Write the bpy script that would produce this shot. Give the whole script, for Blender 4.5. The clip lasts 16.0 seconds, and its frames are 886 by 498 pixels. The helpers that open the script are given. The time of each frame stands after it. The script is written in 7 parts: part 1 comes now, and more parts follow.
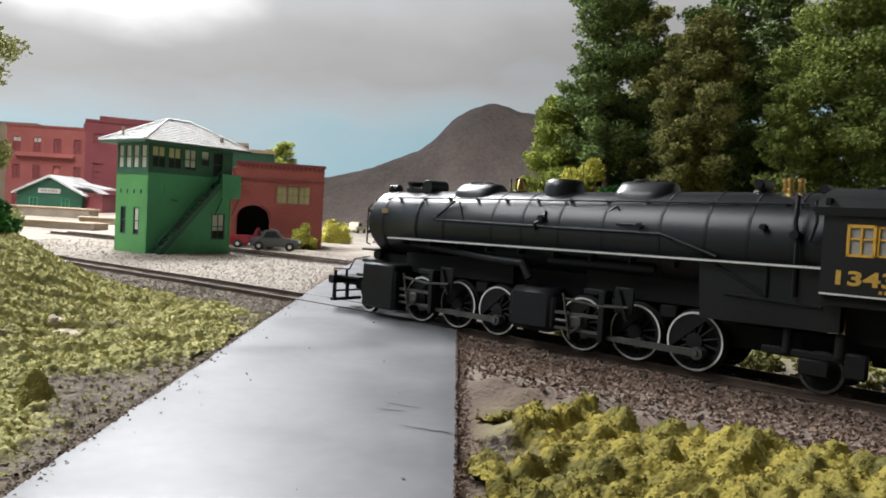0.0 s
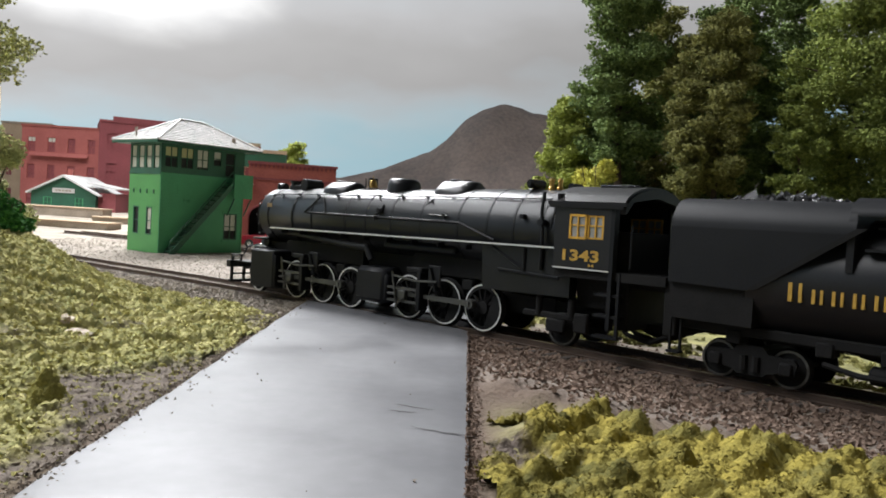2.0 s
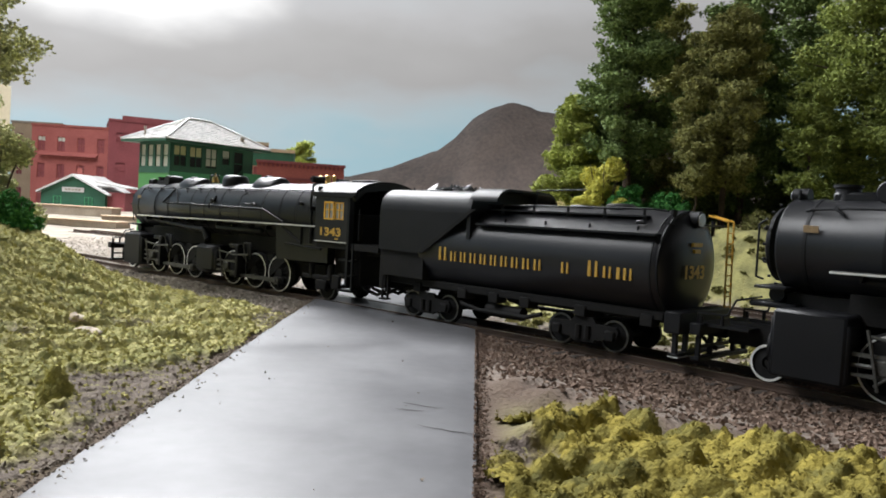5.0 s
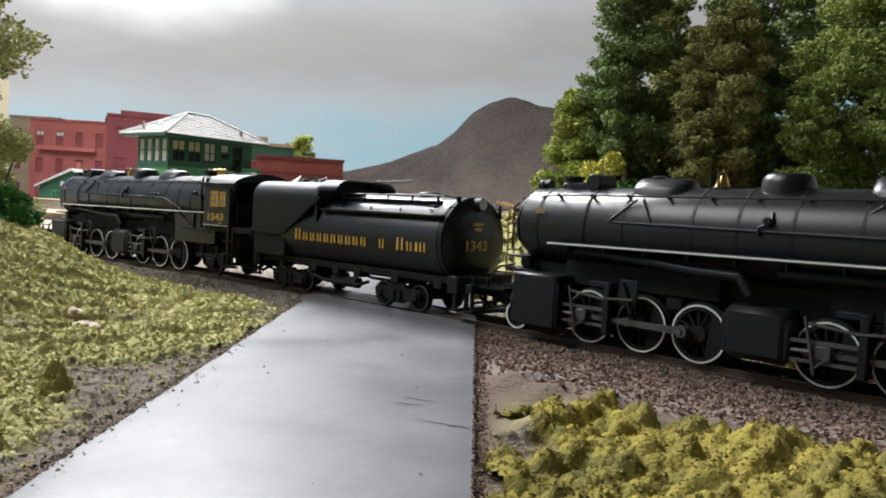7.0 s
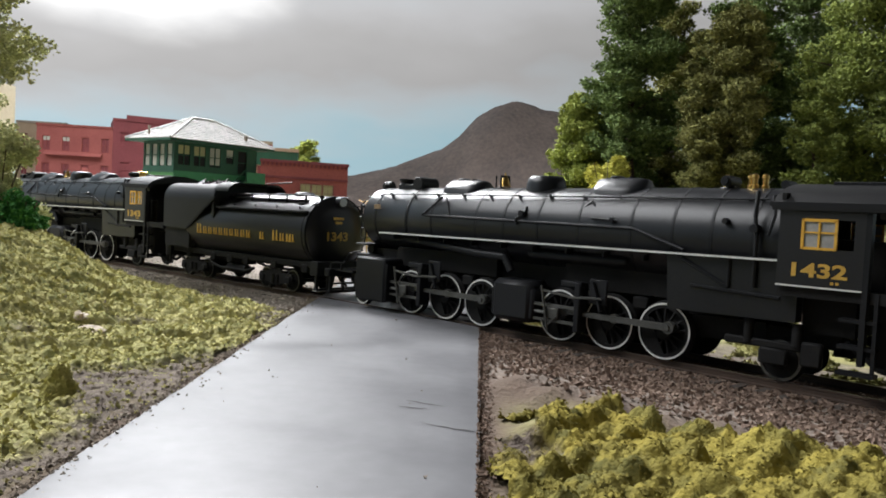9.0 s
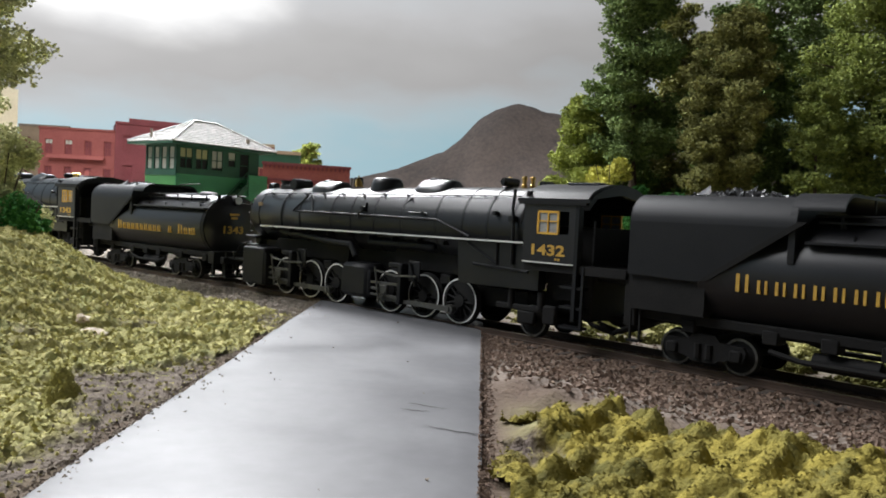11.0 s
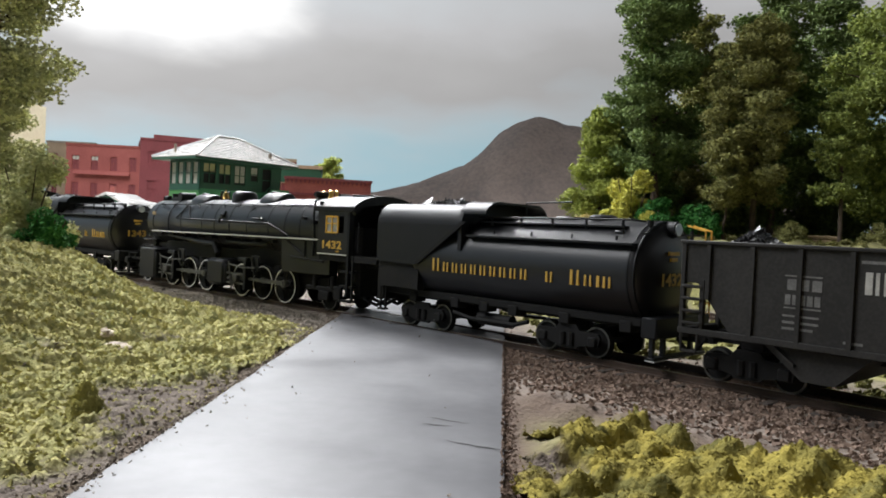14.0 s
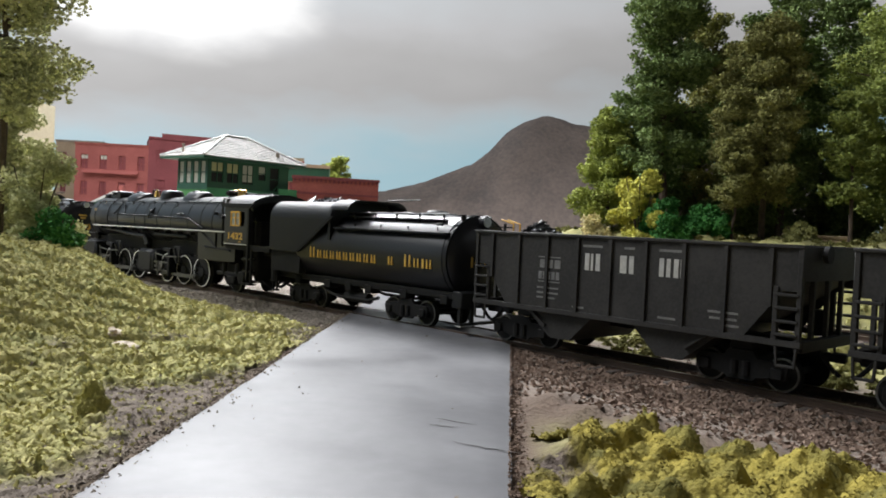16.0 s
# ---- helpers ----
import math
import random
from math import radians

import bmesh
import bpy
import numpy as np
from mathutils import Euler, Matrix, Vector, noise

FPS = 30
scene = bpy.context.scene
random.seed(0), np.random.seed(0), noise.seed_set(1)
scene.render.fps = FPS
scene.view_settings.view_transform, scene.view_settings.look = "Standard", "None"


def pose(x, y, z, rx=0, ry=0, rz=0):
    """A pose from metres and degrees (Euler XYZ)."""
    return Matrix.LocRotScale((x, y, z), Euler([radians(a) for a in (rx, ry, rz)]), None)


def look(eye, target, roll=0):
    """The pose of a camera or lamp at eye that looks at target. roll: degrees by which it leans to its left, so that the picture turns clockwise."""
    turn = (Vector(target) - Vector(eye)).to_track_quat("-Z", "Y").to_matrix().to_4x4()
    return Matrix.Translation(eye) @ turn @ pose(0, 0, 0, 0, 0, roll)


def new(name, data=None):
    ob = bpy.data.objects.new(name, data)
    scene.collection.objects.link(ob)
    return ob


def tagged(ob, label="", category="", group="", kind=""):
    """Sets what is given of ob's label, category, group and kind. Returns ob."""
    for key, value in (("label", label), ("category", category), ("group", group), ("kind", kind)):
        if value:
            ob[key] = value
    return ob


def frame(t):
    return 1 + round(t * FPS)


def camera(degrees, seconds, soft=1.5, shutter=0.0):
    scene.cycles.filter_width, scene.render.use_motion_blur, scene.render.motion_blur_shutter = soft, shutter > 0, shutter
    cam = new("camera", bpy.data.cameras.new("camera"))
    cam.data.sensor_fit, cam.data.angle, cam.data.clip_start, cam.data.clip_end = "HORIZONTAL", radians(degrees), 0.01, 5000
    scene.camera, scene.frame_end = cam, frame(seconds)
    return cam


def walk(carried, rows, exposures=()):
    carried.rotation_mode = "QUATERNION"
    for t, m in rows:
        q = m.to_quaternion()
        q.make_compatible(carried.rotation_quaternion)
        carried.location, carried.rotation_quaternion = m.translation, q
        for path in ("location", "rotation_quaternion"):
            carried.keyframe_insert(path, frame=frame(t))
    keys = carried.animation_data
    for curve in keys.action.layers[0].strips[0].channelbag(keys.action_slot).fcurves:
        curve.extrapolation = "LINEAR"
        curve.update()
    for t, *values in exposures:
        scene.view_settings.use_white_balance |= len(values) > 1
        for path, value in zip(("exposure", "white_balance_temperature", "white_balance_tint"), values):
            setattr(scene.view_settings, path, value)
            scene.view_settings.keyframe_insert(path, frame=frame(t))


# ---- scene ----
# A model railway at 1:87. Lengths below are in millimetres unless a helper says otherwise.
M = 0.001
PATH = [
    (0.0, 0.00010, -0.00131, 0.03946, 87.270, -3.277, -1.174),
    (0.5, 0.00007, -0.00105, 0.03946, 87.272, -3.465, -0.868),
    (1.0, 0.00004, -0.00082, 0.03945, 87.282, -3.458, -0.671),
    (1.5, 0.00003, -0.00062, 0.03944, 87.284, -3.476, -0.525),
    (2.0, 0.00001, -0.00045, 0.03942, 87.283, -3.451, -0.330),
    (2.5, 0.00001, -0.00031, 0.03940, 87.258, -3.541, -0.159),
    (3.0, 0.00001, -0.00019, 0.03938, 87.300, -3.516, 0.163),
    (3.5, 0.00001, -0.00009, 0.03936, 87.358, -3.384, 0.331),
    (4.0, 0.00002, -0.00002, 0.03933, 87.284, -3.337, 0.323),
    (6.5, 0.00011, 0.00014, 0.03918, 86.884, -3.504, 0.160),
    (7.0, 0.00013, 0.00014, 0.03915, 86.761, -3.391, 0.197),
    (7.5, 0.00016, 0.00014, 0.03912, 86.871, -3.279, 0.312),
    (8.0, 0.00018, 0.00014, 0.03909, 86.939, -3.182, 0.380),
    (8.5, 0.00021, 0.00013, 0.03907, 87.030, -3.248, 0.440),
    (9.0, 0.00023, 0.00013, 0.03904, 87.055, -3.292, 0.556),
    (11.5, 0.00032, 0.00025, 0.03896, 87.334, -3.180, 0.782),
    (12.0, 0.00033, 0.00031, 0.03895, 87.440, -3.124, 0.923),
    (12.5, 0.00034, 0.00039, 0.03895, 87.546, -2.970, 1.135),
    (13.0, 0.00034, 0.00049, 0.03896, 87.669, -2.898, 1.436),
    (13.5, 0.00034, 0.00062, 0.03897, 87.958, -2.873, 1.901),
    (14.0, 0.00033, 0.00077, 0.03899, 88.152, -2.917, 2.293),
    (14.5, 0.00031, 0.00095, 0.03901, 88.135, -2.892, 2.360),
    (15.0, 0.00029, 0.00116, 0.03904, 88.123, -2.921, 2.520),
    (15.5, 0.00026, 0.00140, 0.03908, 88.091, -2.908, 2.603),
    (16.0, 0.00023, 0.00168, 0.03913, 88.064, -3.001, 2.847),
]

cam = camera(60.3, 16.0, soft=1.8)
walk(cam, [(t, pose(x, y, z, a, b, c)) for t, x, y, z, a, b, c in PATH])

# ---- light: an unseen lamp behind the scenery, an added fill, and the dim room ----
world = bpy.data.worlds.new("room_air")
scene.world = world
world.use_nodes = True
world.node_tree.nodes["Background"].inputs[0].default_value = (0.75, 0.86, 1.0, 1)
world.node_tree.nodes["Background"].inputs[1].default_value = 0.05


def unseen_lamp(x, y, z, tx, ty, tz, w, h, power, colour):
    data = bpy.data.lights.new("unseen_lamp", "AREA")
    data.shape, data.size, data.size_y, data.energy, data.color = "RECTANGLE", w, h, power, colour
    ob = new("unseen_lamp", data)
    ob.matrix_world = look((x, y, z), (tx, ty, tz))
    return ob


unseen_lamp(-0.40, 0.98, 0.72, -0.10, 0.32, 0.0, 0.42, 0.32, 25.0, (0.965, 0.975, 1.0))
# added fill from the left, brightens the bank, tower and trees
unseen_lamp(-0.92, 0.26, 1.0, -0.10, 0.45, 0.0, 0.7, 0.6, 17.0, (0.965, 0.975, 1.0))
scene.view_settings.exposure = 0.0


# ---- materials ----
def material(name, c1, c2=None, rough=0.6, metal=0.0, scale=120.0, fine=900.0, bump=0.15, depth=0.0004, island=0.0, spec=0.5, coat=0.0, spread=0.12):
    """Two scales of colour variation and a fine relief, in metres of the object's own space."""
    m = bpy.data.materials.new(name)
    m.use_nodes = True
    nt = m.node_tree
    n, link = nt.nodes, nt.links.new
    b = n["Principled BSDF"]
    c2 = c2 or tuple(v * 0.72 for v in c1)
    tc = n.new("ShaderNodeTexCoord")
    big, small = n.new("ShaderNodeTexNoise"), n.new("ShaderNodeTexNoise")
    big.inputs["Scale"].default_value, small.inputs["Scale"].default_value = scale, fine
    big.inputs["Detail"].default_value = small.inputs["Detail"].default_value = 4
    link(tc.outputs["Object"], big.inputs["Vector"])
    link(tc.outputs["Object"], small.inputs["Vector"])
    ramp = n.new("ShaderNodeValToRGB")
    ramp.color_ramp.elements[0].position, ramp.color_ramp.elements[1].position = 0.5 - spread, 0.5 + spread
    ramp.color_ramp.elements[0].color, ramp.color_ramp.elements[1].color = (*c2, 1), (*c1, 1)
    add = n.new("ShaderNodeMath")
    add.operation = "MULTIPLY_ADD"
    add.inputs[1].default_value, add.inputs[2].default_value = 0.45, 0.0
    link(small.outputs["Fac"], add.inputs[0])
    half = n.new("ShaderNodeMath")
    half.operation = "MULTIPLY_ADD"
    half.inputs[1].default_value = 0.55
    link(big.outputs["Fac"], half.inputs[0])
    link(add.outputs[0], half.inputs[2])
    last = half
    if island:
        geo = n.new("ShaderNodeNewGeometry")
        isl = n.new("ShaderNodeMath")
        isl.operation = "MULTIPLY_ADD"
        isl.inputs[1].default_value, isl.inputs[2].default_value = island, -island / 2
        link(geo.outputs["Random Per Island"], isl.inputs[0])
        tot = n.new("ShaderNodeMath")
        link(half.outputs[0], tot.inputs[0])
        link(isl.outputs[0], tot.inputs[1])
        last = tot
    link(last.outputs[0], ramp.inputs[0])
    link(ramp.outputs[0], b.inputs["Base Color"])
    b.inputs["Roughness"].default_value, b.inputs["Metallic"].default_value = rough, metal
    b.inputs["Specular IOR Level"].default_value = spec
    b.inputs["Coat Weight"].default_value = coat
    if bump:
        bp = n.new("ShaderNodeBump")
        bp.inputs["Strength"].default_value, bp.inputs["Distance"].default_value = bump, depth
        link(small.outputs["Fac"], bp.inputs["Height"])
        link(bp.outputs[0], b.inputs["Normal"])
    return m


MAT = {
    "black": material("engine_black_paint", (0.012, 0.0125, 0.0145), (0.0075, 0.008, 0.0095), 0.5, scale=60, fine=2500, bump=0.04, depth=0.0001, spec=0.22),
    "jacket": material("boiler_jacket_black", (0.012, 0.0125, 0.0145), (0.0075, 0.008, 0.0095), 0.34, scale=50, fine=1800, bump=0.05, depth=0.0001, spec=0.32),
    "roof_black": material("cab_roof_black", (0.013, 0.013, 0.0135), (0.008, 0.008, 0.0085), 0.48, scale=50, fine=1800, bump=0.05, depth=0.0001, spec=0.2),
    "tender": material("tender_black", (0.014, 0.014, 0.016), (0.009, 0.009, 0.011), 0.36, scale=50, fine=2200, bump=0.03, depth=0.0001, spec=0.4),
    "under": material("underframe_black", (0.010, 0.0095, 0.0095), (0.005, 0.005, 0.005), 0.75, scale=150, fine=1500, spec=0.25),
    "rod": material("rod_steel", (0.11, 0.11, 0.105), (0.055, 0.055, 0.05), 0.5, 0.5, scale=200, fine=2000),
    "tyre": material("tyre_white", (0.72, 0.72, 0.70), (0.52, 0.52, 0.50), 0.45, scale=300, fine=2500, bump=0.03),
    "wheelrim": material("bright_wheel_rim", (0.13, 0.13, 0.125), (0.07, 0.066, 0.06), 0.4, 0.7, scale=300),
    "white": material("white_line", (0.70, 0.70, 0.68), (0.55, 0.55, 0.53), 0.4, bump=0.0),
    "gold": material("gold_lettering", (0.56, 0.345, 0.06), (0.44, 0.26, 0.04), 0.45, scale=400, bump=0.0),
    "yellow": material("yellow_window_frame", (0.70, 0.40, 0.05), (0.58, 0.32, 0.04), 0.45, scale=400, bump=0.03),
    "brass": material("brass", (0.75, 0.50, 0.16), (0.55, 0.34, 0.10), 0.28, 1.0, scale=400, bump=0.02),
    "pane": material("dim_pane", (0.34, 0.34, 0.33), (0.24, 0.24, 0.24), 0.15, scale=100, bump=0.0),
    "lamp": material("lamp_lens", (0.55, 0.58, 0.60), (0.4, 0.42, 0.45), 0.1, scale=300, bump=0.0),
    "hopper": material("hopper_black_weathered", (0.036, 0.034, 0.032), (0.020, 0.019, 0.018), 0.7, scale=90, fine=1300, bump=0.1, depth=0.0001, spec=0.25),
    "pale": material("faded_white_lettering", (0.46, 0.45, 0.42), (0.30, 0.29, 0.27), 0.6, scale=500, fine=3000, bump=0.0),
    "faint": material("faint_grey_lettering", (0.16, 0.155, 0.15), (0.09, 0.088, 0.085), 0.6, scale=500, fine=3000, bump=0.0),
    "coal": material("coal", (0.035, 0.035, 0.037), (0.015, 0.015, 0.016), 0.4, scale=400, fine=2500, bump=0.4, island=0.4),
    "rail": material("rail_rust", (0.085, 0.055, 0.040), (0.050, 0.034, 0.026), 0.55, 0.3, scale=100, fine=2000),
    "railtop": material("rail_head_steel", (0.36, 0.34, 0.31), (0.24, 0.21, 0.18), 0.3, 0.9, scale=100, fine=2000, bump=0.02),
    "tie": material("tie_wood", (0.075, 0.058, 0.046), (0.038, 0.030, 0.025), 0.85, scale=150, fine=2500, bump=0.3),
    "ballast": material("ballast_stone", (0.25, 0.18, 0.14), (0.13, 0.092, 0.072), 0.95, scale=200, fine=1500, bump=0.0, island=0.6, spread=0.35, spec=0.1),
    "ballast_far": material("grey_ballast", (0.42, 0.375, 0.325), (0.23, 0.20, 0.17), 0.95, scale=200, fine=1500, bump=0.0, island=0.6, spread=0.35, spec=0.1),
    "road": None,
    "turf_yellow": material("yellow_green_turf", (0.60, 0.55, 0.22), (0.40, 0.375, 0.14), 0.95, scale=110, fine=2200, bump=1.0, depth=0.0009, island=0.2, spread=0.25, spec=0.04),
    "turf_olive": material("olive_turf", (0.58, 0.55, 0.25), (0.36, 0.345, 0.145), 0.95, scale=110, fine=2200, bump=1.0, depth=0.0009, island=0.2, spread=0.25, spec=0.04),
    "turf_dirt": material("dark_dirt_turf", (0.32, 0.27, 0.225), (0.18, 0.15, 0.12), 0.95, scale=110, fine=1500, bump=0.8, depth=0.0008, island=0.35, spread=0.25, spec=0.08),
    "turf_gold": material("golden_foam_turf", (0.30, 0.25, 0.065), (0.17, 0.15, 0.045), 0.95, scale=110, fine=2200, bump=1.0, depth=0.0009, island=0.2, spread=0.25, spec=0.04),
    "turf_shaded": material("shaded_green_turf", (0.20, 0.19, 0.065), (0.095, 0.095, 0.035), 0.95, scale=110, fine=1800, bump=1.0, depth=0.0006, island=0.25, spread=0.25, spec=0.05),
    "leaf_pale": material("pale_grey_green_leaf", (0.68, 0.67, 0.40), (0.38, 0.40, 0.20), rough=0.8, scale=60, fine=700, bump=0.0, island=0.6, spread=0.35, spec=0.1),
    "rock": material("pale_plaster_rock", (0.60, 0.52, 0.41), (0.38, 0.30, 0.22), 0.85, scale=120, fine=1200, bump=0.4, island=0.2),
    "leaf_dark": material("dark_green_leaf", (0.215, 0.280, 0.098), (0.091, 0.127, 0.047), rough=0.8, scale=60, fine=700, bump=0.0, island=0.6, spread=0.35, spec=0.1),
    "leaf_pine": material("blue_green_leaf", (0.215, 0.285, 0.10), (0.09, 0.13, 0.047), rough=0.8, scale=60, fine=700, bump=0.0, island=0.6, spread=0.35, spec=0.1),
    "leaf_mid": material("mid_green_leaf", (0.319, 0.366, 0.100), (0.142, 0.177, 0.053), rough=0.8, scale=60, fine=700, bump=0.0, island=0.6, spread=0.35, spec=0.1),
    "leaf_olive": material("olive_brown_leaf", (0.325, 0.315, 0.115), (0.145, 0.148, 0.054), rough=0.8, scale=60, fine=700, bump=0.0, island=0.6, spread=0.35, spec=0.1),
    "leaf_light": material("light_green_leaf", (0.36, 0.40, 0.10), (0.18, 0.215, 0.05), rough=0.8, scale=60, fine=700, bump=0.0, island=0.6, spread=0.35, spec=0.1),
    "leaf_lime": material("lime_yellow_leaf", (0.62, 0.58, 0.13), (0.36, 0.36, 0.075), rough=0.8, scale=60, fine=700, bump=0.0, island=0.6, spread=0.35, spec=0.1),
    "leaf_cream": material("cream_blossom_leaf", (0.72, 0.63, 0.36), (0.48, 0.42, 0.20), 0.85, scale=60, fine=700, bump=0.0, island=0.5, spread=0.3, spec=0.1),
    "leaf_emerald": material("emerald_leaf", (0.085, 0.27, 0.065), (0.03, 0.115, 0.03), rough=0.8, scale=60, fine=700, bump=0.0, island=0.6, spread=0.35, spec=0.1),
    "bark": material("bark", (0.12, 0.085, 0.06), (0.06, 0.042, 0.03), 0.9, scale=150, fine=1500, bump=0.4),
    "green": material("tower_green_paint", (0.060, 0.30, 0.135), (0.045, 0.235, 0.105), 0.6, scale=40, fine=900, bump=0.05),
    "green_side": material("tower_leaf_green_paint", (0.085, 0.30, 0.085), (0.065, 0.24, 0.068), 0.6, scale=40, fine=900, bump=0.05),
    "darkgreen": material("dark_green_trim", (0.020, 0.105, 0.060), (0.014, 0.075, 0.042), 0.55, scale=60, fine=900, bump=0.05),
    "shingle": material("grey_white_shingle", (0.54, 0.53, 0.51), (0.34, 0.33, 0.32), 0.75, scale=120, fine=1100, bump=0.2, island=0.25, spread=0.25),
    # near-black puts the shade of unlit interiors into panes; also tyre rubber
    "dark": material("unlit_interior_and_tyre_black", (0.014, 0.016, 0.016), (0.008, 0.009, 0.009), 0.8, bump=0.0),
    "curtain": material("pale_window_shade", (0.55, 0.55, 0.48), (0.42, 0.43, 0.37), 0.7, scale=60, bump=0.0),
    "shade_yellow": material("yellow_window_shade", (0.52, 0.50, 0.26), (0.40, 0.38, 0.2), 0.7, scale=60, bump=0.0),
    "brick_red": material("red_brick_wall", (0.34, 0.095, 0.075), (0.25, 0.065, 0.055), 0.85, scale=30, fine=500, bump=0.1),
    "brick_pink": material("rose_brick_wall", (0.36, 0.105, 0.09), (0.28, 0.075, 0.066), 0.85, scale=25, fine=400, bump=0.1),
    "brick_dark": material("maroon_brick_wall", (0.24, 0.060, 0.066), (0.18, 0.045, 0.05), 0.85, scale=25, fine=400, bump=0.1),
    "tan": material("tan_stone_wall", (0.42, 0.32, 0.22), (0.32, 0.24, 0.16), 0.85, scale=25, fine=400),
    "cream": material("cream_plaster_wall", (0.80, 0.74, 0.56), (0.70, 0.63, 0.46), 0.8, scale=20, fine=300),
    "concrete": material("weathered_concrete", (0.36, 0.31, 0.25), (0.24, 0.20, 0.16), 0.85, scale=40, fine=500),
    "pale_roof": material("pale_metal_roof", (0.56, 0.56, 0.55), (0.44, 0.44, 0.43), 0.5, scale=40, fine=500, bump=0.05),
    "carred": material("dark_red_car_paint", (0.30, 0.015, 0.03), (0.22, 0.01, 0.02), 0.25, scale=50, bump=0.0, coat=0.5),
    "cargrey": material("slate_grey_car_paint", (0.085, 0.095, 0.11), (0.065, 0.07, 0.085), 0.25, scale=50, bump=0.0, coat=0.5),
    "carcream": material("cream_car_paint", (0.62, 0.55, 0.36), (0.5, 0.44, 0.3), 0.3, scale=50, bump=0.0),
    "chrome": material("chrome", (0.7, 0.7, 0.72), (0.6, 0.6, 0.62), 0.2, 1.0, bump=0.0),
    "wood": material("weathered_log", (0.36, 0.27, 0.15), (0.22, 0.15, 0.08), 0.85, scale=100, fine=900),
    "room": material("unseen_room_shell", (0.12, 0.115, 0.11), (0.10, 0.095, 0.09), 0.9, scale=3, fine=60, bump=0.05),
}


def ground_material():
    """Scenery ground: brown earth, scattered turf, grey cinders beside the rails and in town."""
    m = material("scenery_ground", (0.145, 0.098, 0.07), (0.085, 0.057, 0.041), 0.95, scale=60, fine=900, bump=0.6, depth=0.0012, spread=0.2)
    nt = m.node_tree
    n, link = nt.nodes, nt.links.new
    b, ramp = n["Principled BSDF"], n["Color Ramp"]
    attr = n.new("ShaderNodeAttribute")
    attr.attribute_name = "cover"
    sep = n.new("ShaderNodeSeparateColor")
    link(attr.outputs["Color"], sep.inputs[0])
    source = ramp.outputs[0]
    tc = n["Texture Coordinate"]
    for k, (ca, cb) in enumerate((((0.36, 0.34, 0.125), (0.19, 0.185, 0.07)), ((0.33, 0.285, 0.24), (0.17, 0.145, 0.12)), ((0.34, 0.30, 0.25), (0.24, 0.21, 0.17)))):
        nz = n.new("ShaderNodeTexNoise")
        nz.inputs["Scale"].default_value, nz.inputs["Detail"].default_value = (130, 420, 40)[k], 6
        link(tc.outputs["Object"], nz.inputs["Vector"])
        cr = n.new("ShaderNodeValToRGB")
        cr.color_ramp.elements[0].position, cr.color_ramp.elements[1].position = 0.38, 0.62
        cr.color_ramp.elements[0].color, cr.color_ramp.elements[1].color = (*cb, 1), (*ca, 1)
        link(nz.outputs["Fac"], cr.inputs[0])
        mix = n.new("ShaderNodeMix")
        mix.data_type = "RGBA"
        link(sep.outputs[k], mix.inputs["Factor"])
        link(source, mix.inputs[6])
        link(cr.outputs[0], mix.inputs[7])
        source = mix.outputs[2]
    link(source, b.inputs["Base Color"])
    return m


def carpet_material(name, pale, deep, earth):
    """Foam turf: two tones by lump, bare earth between, grain at two scales."""
    m = material(name, pale, deep, 0.95, scale=160, fine=1500, bump=0.9, depth=0.0007, spread=0.25, spec=0.04)
    nt = m.node_tree
    n, link = nt.nodes, nt.links.new
    b, ramp = n["Principled BSDF"], n["Color Ramp"]
    attr = n.new("ShaderNodeAttribute")
    attr.attribute_name = "tone"
    sep = n.new("ShaderNodeSeparateColor")
    link(attr.outputs["Color"], sep.inputs[0])
    old = ramp.inputs[0].links[0].from_socket
    q = n.new("ShaderNodeMath")
    q.operation = "MULTIPLY_ADD"
    q.inputs[1].default_value, q.inputs[2].default_value = 0.55, -0.275
    link(sep.outputs[0], q.inputs[0])
    tot = n.new("ShaderNodeMath")
    link(q.outputs[0], tot.inputs[0])
    link(old, tot.inputs[1])
    link(tot.outputs[0], ramp.inputs[0])
    mix = n.new("ShaderNodeMix")
    mix.data_type = "RGBA"
    mix.inputs[7].default_value = (*earth, 1)
    link(sep.outputs[1], mix.inputs["Factor"])
    link(ramp.outputs[0], mix.inputs[6])
    link(mix.outputs[2], b.inputs["Base Color"])
    return m


def road_material():
    """Smooth grey painted road with a soft sheen, scuffs and a few dark specks."""
    m = material("grey_road_paint", (0.155, 0.155, 0.163), (0.112, 0.112, 0.119), 0.34, scale=22, fine=260, bump=0.07, depth=0.0003, spread=0.2, spec=0.27)
    nt = m.node_tree
    n, link = nt.nodes, nt.links.new
    b = n["Principled BSDF"]
    tc = n["Texture Coordinate"]
    nz = n.new("ShaderNodeTexNoise")
    nz.inputs["Scale"].default_value, nz.inputs["Detail"].default_value = 35, 8
    link(tc.outputs["Object"], nz.inputs["Vector"])
    rr = n.new("ShaderNodeMapRange")
    rr.inputs[1].default_value, rr.inputs[2].default_value, rr.inputs[3].default_value, rr.inputs[4].default_value = 0.35, 0.65, 0.34, 0.50
    link(nz.outputs["Fac"], rr.inputs[0])
    link(rr.outputs[0], b.inputs["Roughness"])
    return m


